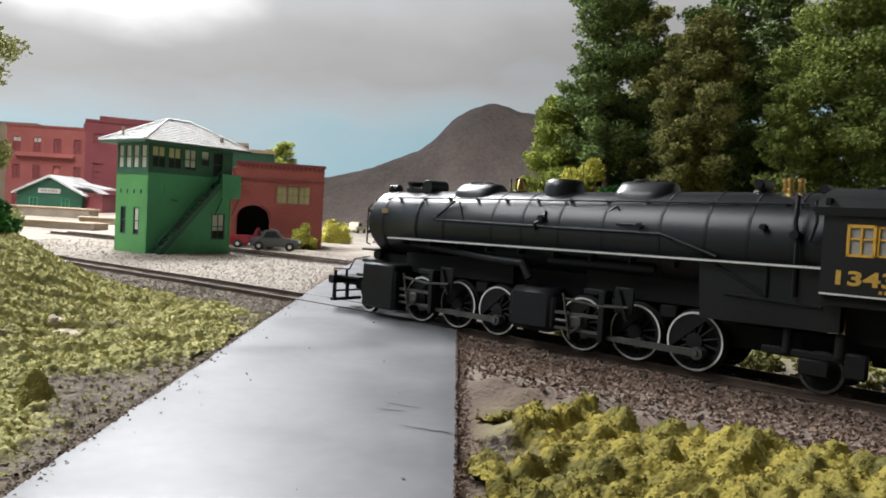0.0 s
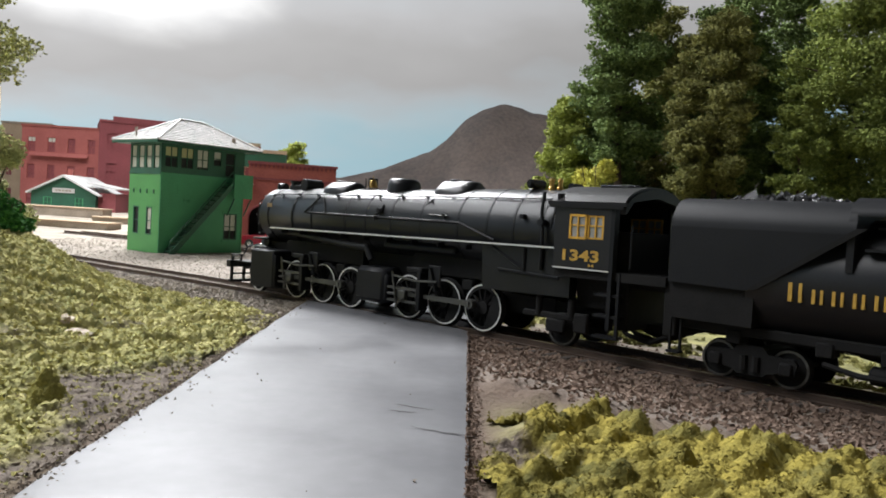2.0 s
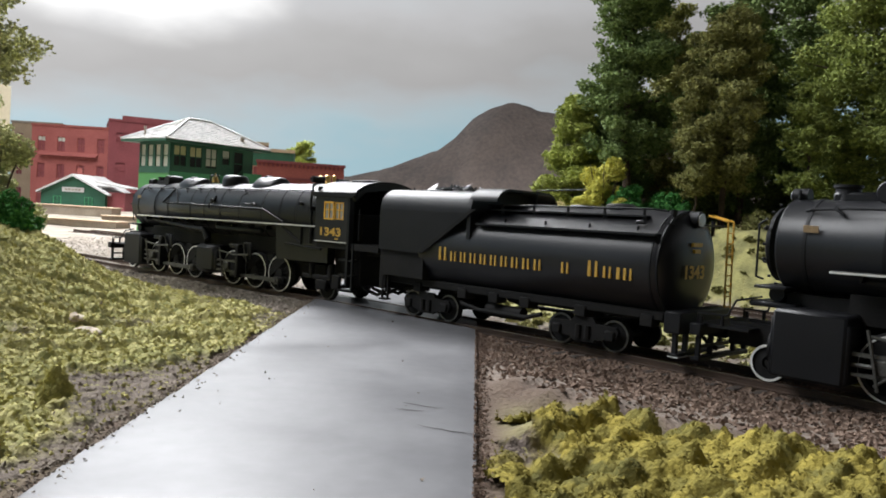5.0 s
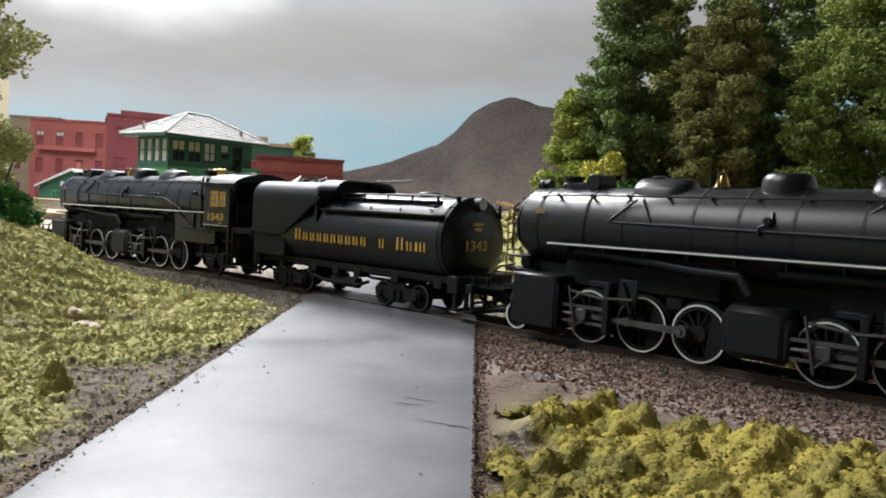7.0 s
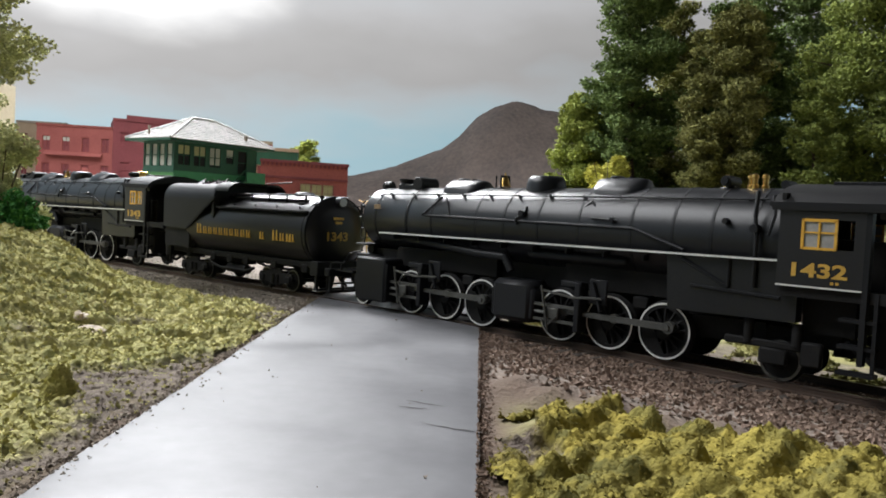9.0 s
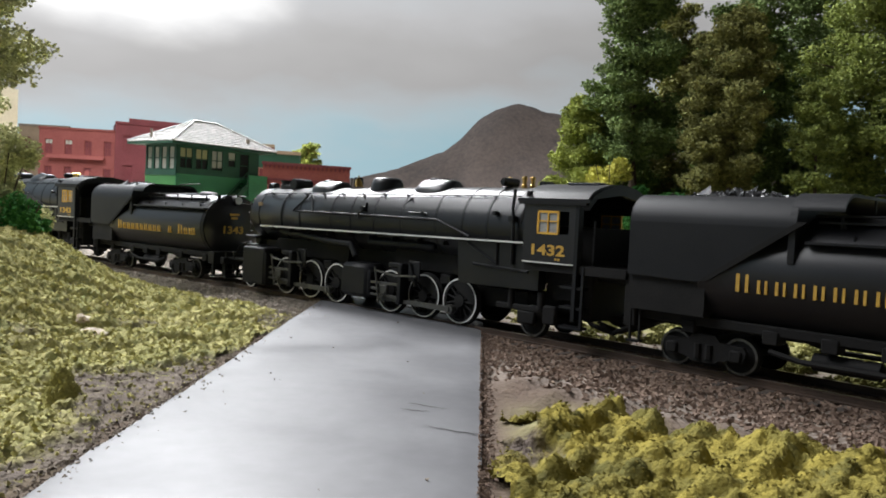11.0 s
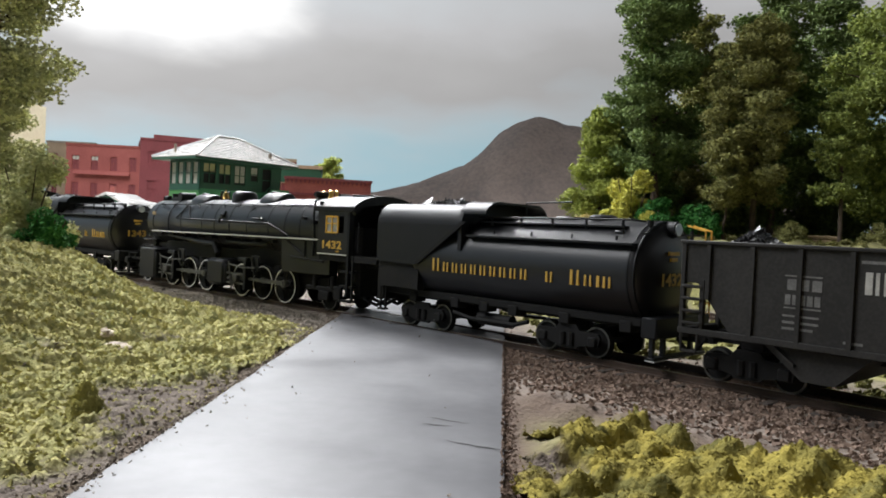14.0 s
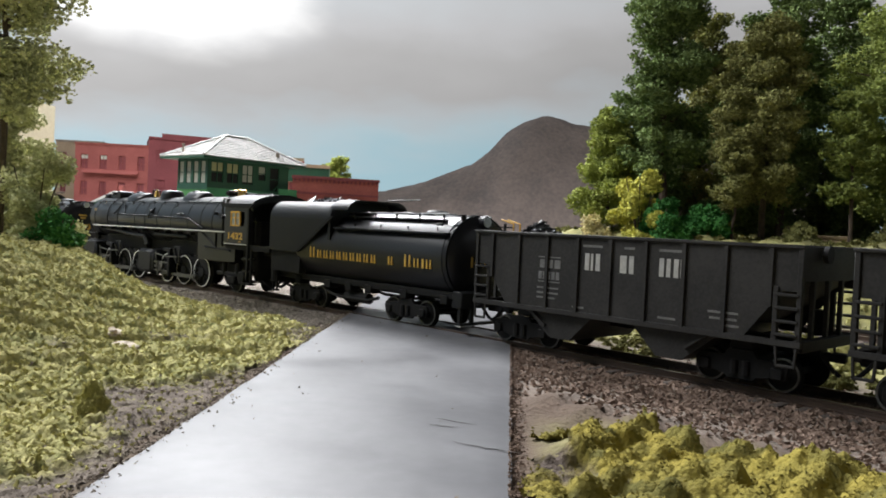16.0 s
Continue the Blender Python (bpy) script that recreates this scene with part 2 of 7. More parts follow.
def sky_material():
    """Painted backdrop, self-lit: grey cloud bank over pale blue, with a bright break in the cloud."""
    m = bpy.data.materials.new("self_lit_painted_sky")
    m.use_nodes = True
    nt = m.node_tree
    n, link = nt.nodes, nt.links.new
    b = n["Principled BSDF"]
    tc = n.new("ShaderNodeTexCoord")
    sep = n.new("ShaderNodeSeparateXYZ")
    link(tc.outputs["Object"], sep.inputs[0])
    stretch = n.new("ShaderNodeMapping")
    stretch.inputs["Scale"].default_value = (1.0, 1.0, 2.2)
    link(tc.outputs["Object"], stretch.inputs[0])
    nz = n.new("ShaderNodeTexNoise")
    nz.inputs["Scale"].default_value, nz.inputs["Detail"].default_value, nz.inputs["Roughness"].default_value = 2.6, 6, 0.5
    link(stretch.outputs[0], nz.inputs["Vector"])

    def ma(op, a, b2, c=None):
        q = n.new("ShaderNodeMath")
        q.operation = op
        for i, v in enumerate((a, b2, c)):
            if v is None:
                continue
            if isinstance(v, (int, float)):
                q.inputs[i].default_value = v
            else:
                link(v, q.inputs[i])
        return q.outputs[0]

    height = ma("ADD", ma("ADD", sep.outputs["Z"], ma("MULTIPLY_ADD", sep.outputs["X"], -0.10, 0.0)), ma("MULTIPLY_ADD", nz.outputs["Fac"], 0.30, -0.15))
    ramp = n.new("ShaderNodeValToRGB")
    e = ramp.color_ramp.elements
    e[0].position, e[0].color = 0.0, (0.42, 0.54, 0.58, 1)
    e[1].position, e[1].color = 1.0, (0.56, 0.58, 0.60, 1)
    for p, c in ((0.15, (0.36, 0.50, 0.56)), (0.30, (0.34, 0.50, 0.565)), (0.40, (0.41, 0.51, 0.555)), (0.50, (0.44, 0.47, 0.49)), (0.60, (0.415, 0.41, 0.41)), (0.72, (0.45, 0.445, 0.445)), (0.86, (0.53, 0.53, 0.54))):
        q = e.new(p)
        q.color = (*c, 1)
    link(ma("MULTIPLY", height, 1.25), ramp.inputs[0])
    # the bright break
    dx = ma("MULTIPLY", ma("ADD", sep.outputs["X"], 0.93), 2.5)
    dz = ma("MULTIPLY", ma("ADD", sep.outputs["Z"], -0.72), 4.8)
    rad = ma("ADD", ma("POWER", ma("ABSOLUTE", dx, 0), 2), ma("POWER", ma("ABSOLUTE", dz, 0), 2))
    wob = ma("ADD", rad, ma("MULTIPLY_ADD", nz.outputs["Fac"], 1.6, -0.8))
    glow = n.new("ShaderNodeMapRange")
    glow.inputs[1].default_value, glow.inputs[2].default_value, glow.inputs[3].default_value, glow.inputs[4].default_value = 0.15, 1.45, 1.0, 0.0
    glow.interpolation_type = "SMOOTHSTEP"
    link(wob, glow.inputs[0])
    mix = n.new("ShaderNodeMix")
    mix.data_type = "RGBA"
    mix.inputs[7].default_value = (1.0, 1.0, 1.0, 1)
    link(glow.outputs[0], mix.inputs["Factor"])
    link(ramp.outputs[0], mix.inputs[6])
    # open blue beyond the break, high on the west side
    west = n.new("ShaderNodeMapRange")
    west.interpolation_type = "SMOOTHSTEP"
    west.inputs[1].default_value, west.inputs[2].default_value, west.inputs[3].default_value, west.inputs[4].default_value = -1.18, -1.42, 0.0, 0.85
    link(ma("ADD", sep.outputs["X"], ma("MULTIPLY_ADD", sep.outputs["Z"], -0.35, 0.21)), west.inputs[0])
    high = n.new("ShaderNodeMapRange")
    high.interpolation_type = "SMOOTHSTEP"
    high.inputs[1].default_value, high.inputs[2].default_value = 0.46, 0.60
    link(height, high.inputs[0])
    blue = n.new("ShaderNodeMix")
    blue.data_type = "RGBA"
    blue.inputs[7].default_value = (0.33, 0.46, 0.55, 1)
    link(ma("MULTIPLY", west.outputs[0], high.outputs[0]), blue.inputs["Factor"])
    link(mix.outputs[2], blue.inputs[6])
    fade = n.new("ShaderNodeMapRange")
    fade.inputs[1].default_value, fade.inputs[2].default_value, fade.inputs[3].default_value, fade.inputs[4].default_value = -1.3, 0.5, 1.36, 0.92
    link(sep.outputs["X"], fade.inputs[0])
    tone = n.new("ShaderNodeVectorMath")
    tone.operation = "SCALE"
    link(blue.outputs[2], tone.inputs[0])
    link(fade.outputs[0], tone.inputs["Scale"])
    link(tone.outputs[0], b.inputs["Emission Color"])
    # glow added: stands in for room light falling on the painted board
    b.inputs["Emission Strength"].default_value = 0.95
    b.inputs["Base Color"].default_value = (0.03, 0.03, 0.03, 1)
    b.inputs["Roughness"].default_value = 1.0
    b.inputs["Specular IOR Level"].default_value = 0.0
    return m


MAT["road"] = road_material()
MAT["turf_bank"] = carpet_material("bank_foam_turf", (0.48, 0.44, 0.20), (0.275, 0.275, 0.118), (0.19, 0.16, 0.135))
# golden front turf, also darkened in colour for the weaker light there
MAT["turf_front"] = carpet_material("dimmed_front_foam_turf", (0.31, 0.255, 0.06), (0.13, 0.12, 0.04), (0.13, 0.105, 0.09))


# ---- mesh helpers, in millimetres ----
def part(name, bm, mat, parent=None, label="", smooth=True):
    me = bpy.data.meshes.new(name)
    bmesh.ops.scale(bm, vec=(M, M, M), verts=bm.verts)
    bmesh.ops.recalc_face_normals(bm, faces=bm.faces)
    bm.to_mesh(me)
    bm.free()
    return link_mesh(name, me, mat, parent, label, smooth)


def link_mesh(name, me, mat, parent=None, label="", smooth=True, sharp=38):
    for m in mat if isinstance(mat, (list, tuple)) else [mat]:
        me.materials.append(m)
    if smooth and len(me.polygons):
        me.polygons.foreach_set("use_smooth", [True] * len(me.polygons))
        me.set_sharp_from_angle(angle=radians(sharp))
    ob = new(name, me)
    ob.parent = parent
    if label:
        tagged(ob, label)
    return ob


def thing(name, label, category, x=0, y=0, z=0, rz=0, group="", kind=""):
    ob = new(name)
    ob.empty_display_size = 0.01
    ob.matrix_world = pose(x * M, y * M, z * M, 0, 0, rz)
    return tagged(ob, label, category, group, kind)


def at_mm(ob, x, y, z, rx=0, ry=0, rz=0):
    ob.matrix_basis = pose(x * M, y * M, z * M, rx, ry, rz)
    return ob


def box(bm, x0, x1, y0, y1, z0, z1, bev=0.0):
    r = bmesh.ops.create_cube(bm, size=1.0)
    vs = r["verts"]
    for v in vs:
        v.co = Vector(((x0 + x1) / 2 + v.co.x * (x1 - x0), (y0 + y1) / 2 + v.co.y * (y1 - y0), (z0 + z1) / 2 + v.co.z * (z1 - z0)))
    if bev:
        es = list({e for v in vs for e in v.link_edges})
        bmesh.ops.bevel(bm, geom=es, offset=bev, segments=1, affect="EDGES", clamp_overlap=True)


def rod(bm, a, b, r, seg=8, r2=None):
    a, b = Vector(a), Vector(b)
    d = b - a
    m = Matrix.Translation((a + b) / 2) @ d.to_track_quat("Z", "Y").to_matrix().to_4x4()
    bmesh.ops.create_cone(bm, cap_ends=True, segments=seg, radius1=r, radius2=r if r2 is None else r2, depth=d.length, matrix=m)


def pipe(bm, pts, r, seg=6):
    for a, b in zip(pts, pts[1:]):
        rod(bm, a, b, r, seg)
    for p in pts[1:-1]:
        bmesh.ops.create_icosphere(bm, subdivisions=1, radius=r * 1.02, matrix=Matrix.Translation(p))


def lathe(bm, profile, seg=24, m=Matrix.Identity(4)):
    """Turn (radius, height) pairs about z, then place by m."""
    rings = []
    for r, h in profile:
        rings.append([bm.verts.new(m @ Vector((r * math.cos(2 * math.pi * i / seg), r * math.sin(2 * math.pi * i / seg), h))) for i in range(seg)])
    for a, b in zip(rings, rings[1:]):
        for i in range(seg):
            bm.faces.new((a[i], a[(i + 1) % seg], b[(i + 1) % seg], b[i]))
    bm.faces.new(rings[0][::-1])
    bm.faces.new(rings[-1])


def slab(bm, outline, y0, y1):
    """An x-z outline made thick along y."""
    a = [bm.verts.new((x, y0, z)) for x, z in outline]
    b = [bm.verts.new((x, y1, z)) for x, z in outline]
    bm.faces.new(a)
    bm.faces.new(b[::-1])
    k = len(a)
    for i in range(k):
        bm.faces.new((a[i], b[i], b[(i + 1) % k], a[(i + 1) % k]))


def along(bm, section, x0, x1, caps=True):
    """A y-z section drawn along x."""
    a = [bm.verts.new((x0, y, z)) for y, z in section]
    b = [bm.verts.new((x1, y, z)) for y, z in section]
    k = len(a)
    for i in range(k):
        bm.faces.new((a[i], a[(i + 1) % k], b[(i + 1) % k], b[i]))
    if caps:
        bm.faces.new(a[::-1])
        bm.faces.new(b)


def bits_mesh(name, pts, size, rng, flat=1.0):
    """Many small irregular four-sided crumbs in one mesh."""
    pts, k = np.asarray(pts, float), len(pts)
    size = np.broadcast_to(np.asarray(size, float), (k,))
    base = np.array(((1, 1, 1), (1, -1, -1), (-1, 1, -1), (-1, -1, 1)), float)
    d = base[None] + rng.normal(0, 0.45, (k, 4, 3))
    q = rng.normal(size=(k, 4))
    q /= np.linalg.norm(q, axis=1)[:, None]
    w, x, y, z = q.T
    R = np.stack([np.stack([1 - 2 * (y * y + z * z), 2 * (x * y - z * w), 2 * (x * z + y * w)], -1),
                  np.stack([2 * (x * y + z * w), 1 - 2 * (x * x + z * z), 2 * (y * z - x * w)], -1),
                  np.stack([2 * (x * z - y * w), 2 * (y * z + x * w), 1 - 2 * (x * x + y * y)], -1)], 1)
    v = np.einsum("kij,klj->kli", R, d) * (size[:, None, None] * 0.5)
    v[..., 2] *= flat
    v += pts[:, None]
    f = np.array(((0, 1, 2), (0, 3, 1), (0, 2, 3), (1, 3, 2)))[None] + 4 * np.arange(k)[:, None, None]
    me = bpy.data.meshes.new(name)
    me.from_pydata((v.reshape(-1, 3) * M).tolist(), [], f.reshape(-1, 3).tolist())
    return me


def smooth01(x):
    x = np.clip(x, 0, 1)
    return x * x * (3 - 2 * x)


# ---- the plan: the main line is a very flat arc across the road ----
PHI, FOOT, BEND = radians(47.25), 200.7, 0.000358
UX, UY = -math.cos(PHI), math.sin(PHI)
NX, NY = -math.sin(PHI), -math.cos(PHI)


def line_at(s, w=0.0):
    """A place on the main line: s along it, w towards the road's near end."""
    k = w - FOOT + 0.5 * BEND * s * s
    return s * UX + k * NX, s * UY + k * NY


def grade(s):
    """The rail head's height: the line falls gently away past the road."""
    return 0.0083 * (232.0 - np.clip(s, -80, 430))


def heading(s):
    return math.degrees(math.atan2(UY + BEND * s * NY, UX + BEND * s * NX))


def line_offset(x, y):
    """Distance from the main line, positive on the near side, and the way along it."""
    s = x * UX + y * UY
    return x * NX + y * NY + FOOT - 0.5 * BEND * s * s, s


def siding_offset(x, y):
    return (x - 90) * 0.694 + (y - 440) * 0.72 + 0.00025 * ((x - 90) * 0.72 - (y - 440) * 0.694) ** 2


def verge(y):
    """The road's straight edge on the foam-tuft side; the other edge runs at x = -53.2."""
    return 2.2 + 0.0405 * np.clip(y, -500, 300)


def wave(x, y, k, ph):
    return np.sin(x * k + ph) * np.cos(y * k * 0.83 + ph * 1.7) + 0.5 * np.sin(x * k * 2.3 - y * k * 1.9 + ph * 3.1)


def ground_height(x, y):
    x, y = np.asarray(x, float), np.asarray(y, float)
    w, s = line_offset(x, y)
    z = -3.5 + 0.25 * wave(x, y, 0.09, 1.0)
    lump = 1.0 * wave(x, y, 0.16, 2.0) + 0.6 * wave(x, y, 0.4, 4.0)
    left = smooth01((-54.5 - x) / 14) * (w > 0)
    mound = 23.8 * smooth01((-87.6 - x) / 79.6) * smooth01((w - 41.8) / 66.5)
    z = z + left * smooth01((w - 30) / 25) * (0.9 + lump) + smooth01((w - 30) / 24) * 1.2 + mound * (w > 0)
    right = smooth01((x - verge(y) - 1) / 12) * smooth01((w - 40) / 25)
    z = z + right * (0.8 + 1.3 * lump + 6.0 * smooth01((x - 25) / 60) * smooth01((w - 40) / 50))
    z = z + 0.7 * smooth01((26 - np.abs(w)) / 12) + grade(s) * smooth01((80 - np.abs(w)) / 50)
    z = z + 1.8 * np.exp(-(((x - 19) / 10) ** 2 + ((y - 174) / 9) ** 2))
    q = siding_offset(x, y)
    hill = 42 * smooth01((q - 14) / 40) * smooth01((x - 22) / 38) * smooth01((1100 - y) / 400)
    z = z + hill + smooth01((q - 16) / 30) * smooth01((x - 8) / 40) * 2.0 * wave(x, y, 0.11, 3.0) * smooth01((1000 - y) / 300)
    z = z + 13 * smooth01((y - 800) / 350) * smooth01((-80 - x) / 250)
    z = np.where((x > -53.4) & (x < verge(y) + 0.2) & (y < 590), np.minimum(z, -1.5), z)
    return z


def axis(*spans):
    return np.concatenate([np.arange(a, b, st) for a, b, st in spans])


def build_ground():
    xs = axis((-2600, -900, 100), (-900, -270, 22), (-270, 320, 3.6), (320, 900, 22), (900, 2601, 100))
    ys = axis((-700, 20, 45), (20, 640, 3.8), (640, 1100, 16), (1100, 2650, 80))
    X, Y = np.meshgrid(xs, ys, indexing="ij")
    Z = ground_height(X, Y)
    nx, ny = X.shape
    v = np.stack([X, Y, Z], -1).reshape(-1, 3) * M
    i, j = np.meshgrid(np.arange(nx - 1), np.arange(ny - 1), indexing="ij")
    a = (i * ny + j).ravel()
    f = np.stack([a, a + ny, a + ny + 1, a + 1], -1)
    me = bpy.data.meshes.new("ground")
    me.from_pydata(v.tolist(), [], f.tolist())
    W, S = line_offset(X, Y)
    q = siding_offset(X, Y)
    turf = np.maximum(smooth01((-55 - X) / 10) * smooth01((W - 24) / 18) * (0.35 + 0.5 * smooth01(0.5 + 0.5 * wave(X, Y, 0.05, 6))),
                      smooth01((X - verge(Y) - 2) / 8) * smooth01((W - 62) / 10) * 0.6 * (1 - np.exp(-(((X - 19) / 14) ** 2 + ((Y - 172) / 16) ** 2))))
    turf = np.maximum(turf, smooth01((-W - 30) / 14) * smooth01((X - 18) / 16) * smooth01((700 - Y) / 150) * 0.9)
    cinder = np.maximum(smooth01((np.where(X > 0, 64, 46) - np.abs(W)) / 8) * (1 - 0.9 * np.exp(-(((X - 19) / 13) ** 2 + ((Y - 168) / 14) ** 2))) * np.where(X > 0, 0.5, 1.0), smooth01((22 - np.abs(q)) / 8) * (X > -60))
    cinder = np.maximum(cinder, smooth01((-W - 20) / 10) * smooth01((-56 - X) / 8) * smooth01((720 - Y) / 60))
    sand = smooth01((Y - 655 - 0.25 * (X + 60) + 14 * wave(X, Y, 0.03, 2)) / 40) * smooth01((20 - X) / 60) * 0.9
    col = np.stack([turf * (1 - cinder), cinder * (1 - sand), sand, np.ones_like(turf)], -1).reshape(-1, 4)
    att = me.color_attributes.new("cover", "FLOAT_COLOR", "POINT")
    att.data.foreach_set("color", col.ravel())
    ob = link_mesh("ground", me, ground_material())
    tagged(ob, "brown scenery earth with yellow-green turf and grey cinders", "ground", kind="structure")


def build_road():
    bm = bmesh.new()
    xs = np.linspace(0, 1, 24)
    ys = np.linspace(-500, 586, 218)
    grid = []
    for x in xs:
        col = []
        for y in ys:
            px = -53.2 + x * (float(verge(y)) + 53.2)
            if x in (0, 1):
                px += 0.2 * math.sin(y * 0.21) + 0.15 * math.sin(y * 0.53)
            col.append(bm.verts.new((px, y, -0.55 + 0.10 * math.sin(y * 0.05 + px * 0.08) - 0.25 * max(0, abs(2 * x - 1) - 0.9) * 10)))
        grid.append(col)
    for a, b in zip(grid, grid[1:]):
        for j in range(len(ys) - 1):
            bm.faces.new((a[j], b[j], b[j + 1], a[j + 1]))
    r = bmesh.ops.extrude_face_region(bm, geom=bm.faces[:])
    for e in r["geom"]:
        if isinstance(e, bmesh.types.BMVert):
            e.co.z = -5.6
    tagged(part("road", bm, MAT["road"]), "smooth grey painted model road crossing the rails", "road", kind="structure")
    # surface cracks along the verge
    rng = np.random.default_rng(11)
    for cx, cy, ln, ang in ((-3.0, 139, 13, -20), (1.5, 152, 9, 160), (-8, 150, 6, -10)):
        bm = bmesh.new()
        pts = []
        for k in range(9):
            t = k / 8
            pts.append((cx + ln * t * math.cos(radians(ang)) + rng.normal(0, .25), cy + ln * t * math.sin(radians(ang)) + rng.normal(0, .3)))
        top, bot = [], []
        for k, (x, y) in enumerate(pts):
            wd = 0.28 * math.sin(math.pi * (k + 0.3) / 8.6)
            top.append(bm.verts.new((x, y + wd, -0.40)))
            bot.append(bm.verts.new((x, y - wd, -0.40)))
        for k in range(8):
            bm.faces.new((top[k], top[k + 1], bot[k + 1], bot[k]))
        tagged(part("road_crack", bm, MAT["hopper"]), "fine dark crack in the grey road paint", "crack", kind="structure")
    pts = np.stack([rng.uniform(-46, 4, 20), rng.uniform(95, 330, 20), np.full(20, -0.42)], -1)
    tagged(link_mesh("road_grit", bits_mesh("road_grit", pts, rng.uniform(0.15, 0.5, 20), rng), MAT["turf_dirt"]), "loose brown grit on the road", "grit", kind="stuff")


def rail_profile(c):
    return [(c - 1.0, -2.2), (c + 1.0, -2.2), (c + 1.0, -1.9), (c + 0.3, -1.7), (c + 0.3, -0.7), (c + 0.45, -0.55), (c + 0.45, -0.05), (c + 0.38, 0.0), (c - 0.38, 0.0), (c - 0.45, -0.05), (c - 0.45, -0.55), (c - 0.3, -0.7), (c - 0.3, -1.7), (c - 1.0, -1.9)]


def build_rail(parent, c, place, ss, dz, fall):
    bm = bmesh.new()
    prof = rail_profile(c)
    rings = []
    for s in ss:
        ring = []
        rise = float(fall(s))
        for w, z in prof:
            x, y = place(s, w)
            ring.append(bm.verts.new((x, y, z + dz + rise)))
        rings.append(ring)
    k = len(prof)
    for a, b in zip(rings, rings[1:]):
        for i in range(k):
            f = bm.faces.new((a[i], a[(i + 1) % k], b[(i + 1) % k], b[i]))
            f.material_index = 1 if i == 7 else 0
    part("rail", bm, [MAT["rail"], MAT["railtop"]], parent, smooth=False)


def build_track(label, place, turn, s0, s1, step, skip, dz=0.0, fall=lambda s: 0.0):
    t = thing("railway_track", label, "track", kind="structure")
    for c in (-8.25, 8.25):
        build_rail(t, c, place, np.arange(s0, s1 + 1, 12.0), dz, fall)
    me = None
    rng = np.random.default_rng(5)
    for s in np.arange(s0, s1, step):
        x, y = place(s, rng.normal(0, 0.4))
        if skip(x, y):
            continue
        if me is None:
            bm = bmesh.new()
            box(bm, -1.25, 1.25, -15.5, 15.5, -4.4, -2.25, 0.2)
            ob = part("tie", bm, MAT["tie"], t, smooth=False)
            me = ob.data
        else:
            ob = new("tie", me)
            ob.parent = t
        at_mm(ob, x, y, dz + float(fall(s)), 0, 0, turn(s) + rng.normal(0, 0.8))
    return t


def siding_at(s, w=0.0):
    """The second line, a gentle curve behind the main line."""
    k = -0.00025 * s * s - w
    return 90 + s * 0.72 + k * 0.694, 440 - s * 0.694 + k * 0.72


def siding_turn(s):
    return math.degrees(math.atan2(-0.694 - 0.0005 * s * 0.72, 0.72 - 0.0005 * s * 0.694))


def on_road(x, y):
    return -55.5 < x < verge(y) + 2 and y < 590


def build_ballast():
    rng = np.random.default_rng(21)
    # shoulder stones along the main line near the road, one by one past counting
    k = 78000
    s = rng.uniform(10, 560, k)
    w = rng.choice((-1, 1), k) * np.abs(rng.normal(0, 1, k)) * 11
    w = np.where(rng.random(k) < 0.6, rng.uniform(-14, 62, k), w)
    x = s * UX + (w - FOOT + 0.5 * BEND * s * s) * NX
    y = s * UY + (w - FOOT + 0.5 * BEND * s * s) * NY
    ok = ~((x > -54.0) & (x < verge(y) + 0.5))
    ok &= ~((np.abs(np.abs(w) - 8.25) < 1.0) & (rng.random(k) < 0.93))
    ok &= rng.random(k) < np.clip(1.7 - np.abs(w) / 40, 0.25, 1)
    x, y, w = x[ok], y[ok], w[ok]
    z = ground_height(x, y) + 0.25 + np.where(np.abs(w) < 15, 0.1, 0)
    near = x > 0
    for nm, m, sel in (("ballast", "ballast", near), ("ballast", "ballast_far", ~near)):
        p = np.stack([x, y, z], -1)[sel]
        ob = link_mesh(nm, bits_mesh(nm, p, rng.uniform(0.5, 1.05, len(p)), rng, 0.8), MAT[m], smooth=False)
        tagged(ob, "loose brown and grey ballast stones along the rails", "ballast", kind="stuff")


def build_verges():
    rng = np.random.default_rng(90)
    y = rng.uniform(70, 262, 2600)
    x = verge(y) - 0.3 + np.abs(rng.normal(0, 1.3, 2600))
    y2 = rng.uniform(90, 330, 2300)
    x2 = -53.0 - np.abs(rng.normal(0, 2.2, 2300))
    stray = rng.random(2300) < 0.04
    x2 = np.where(stray, -53 + np.abs(rng.normal(0, 2.5, 2300)), x2)
    for px, py, m, lab in ((x, y, "ballast", "brown grit along the road edge"), (x2, y2, "turf_dirt", "dark crumbled earth along the road edge")):
        p = np.stack([px, py, np.maximum(ground_height(px, py), -1.6) + np.where((px > -53.2) & (px < verge(py)), 1.05, 0.15)], -1)
        tagged(link_mesh("verge_grit", bits_mesh("verge_grit", p, rng.uniform(0.18, 0.5, len(p)), rng, 0.8), MAT[m], smooth=False), lab, "grit", kind="stuff")


def build_gravel():
    rng = np.random.default_rng(77)
    k = 16000
    x, y = rng.uniform(-330, -20, k), rng.uniform(330, 700, k)
    w, s = line_offset(x, y)
    ok = (w < -15) & ~((x > -54) & (y < 590)) & (np.abs(siding_offset(x, y)) > 4)
    p = np.stack([x, y, ground_height(x, y) + 0.1], -1)[ok]
    tagged(link_mesh("gravel", bits_mesh("gravel", p, rng.uniform(0.4, 1.0, len(p)), rng, 0.7), MAT["ballast_far"], smooth=False), "loose grey brown gravel round the signal tower", "gravel", kind="stuff")


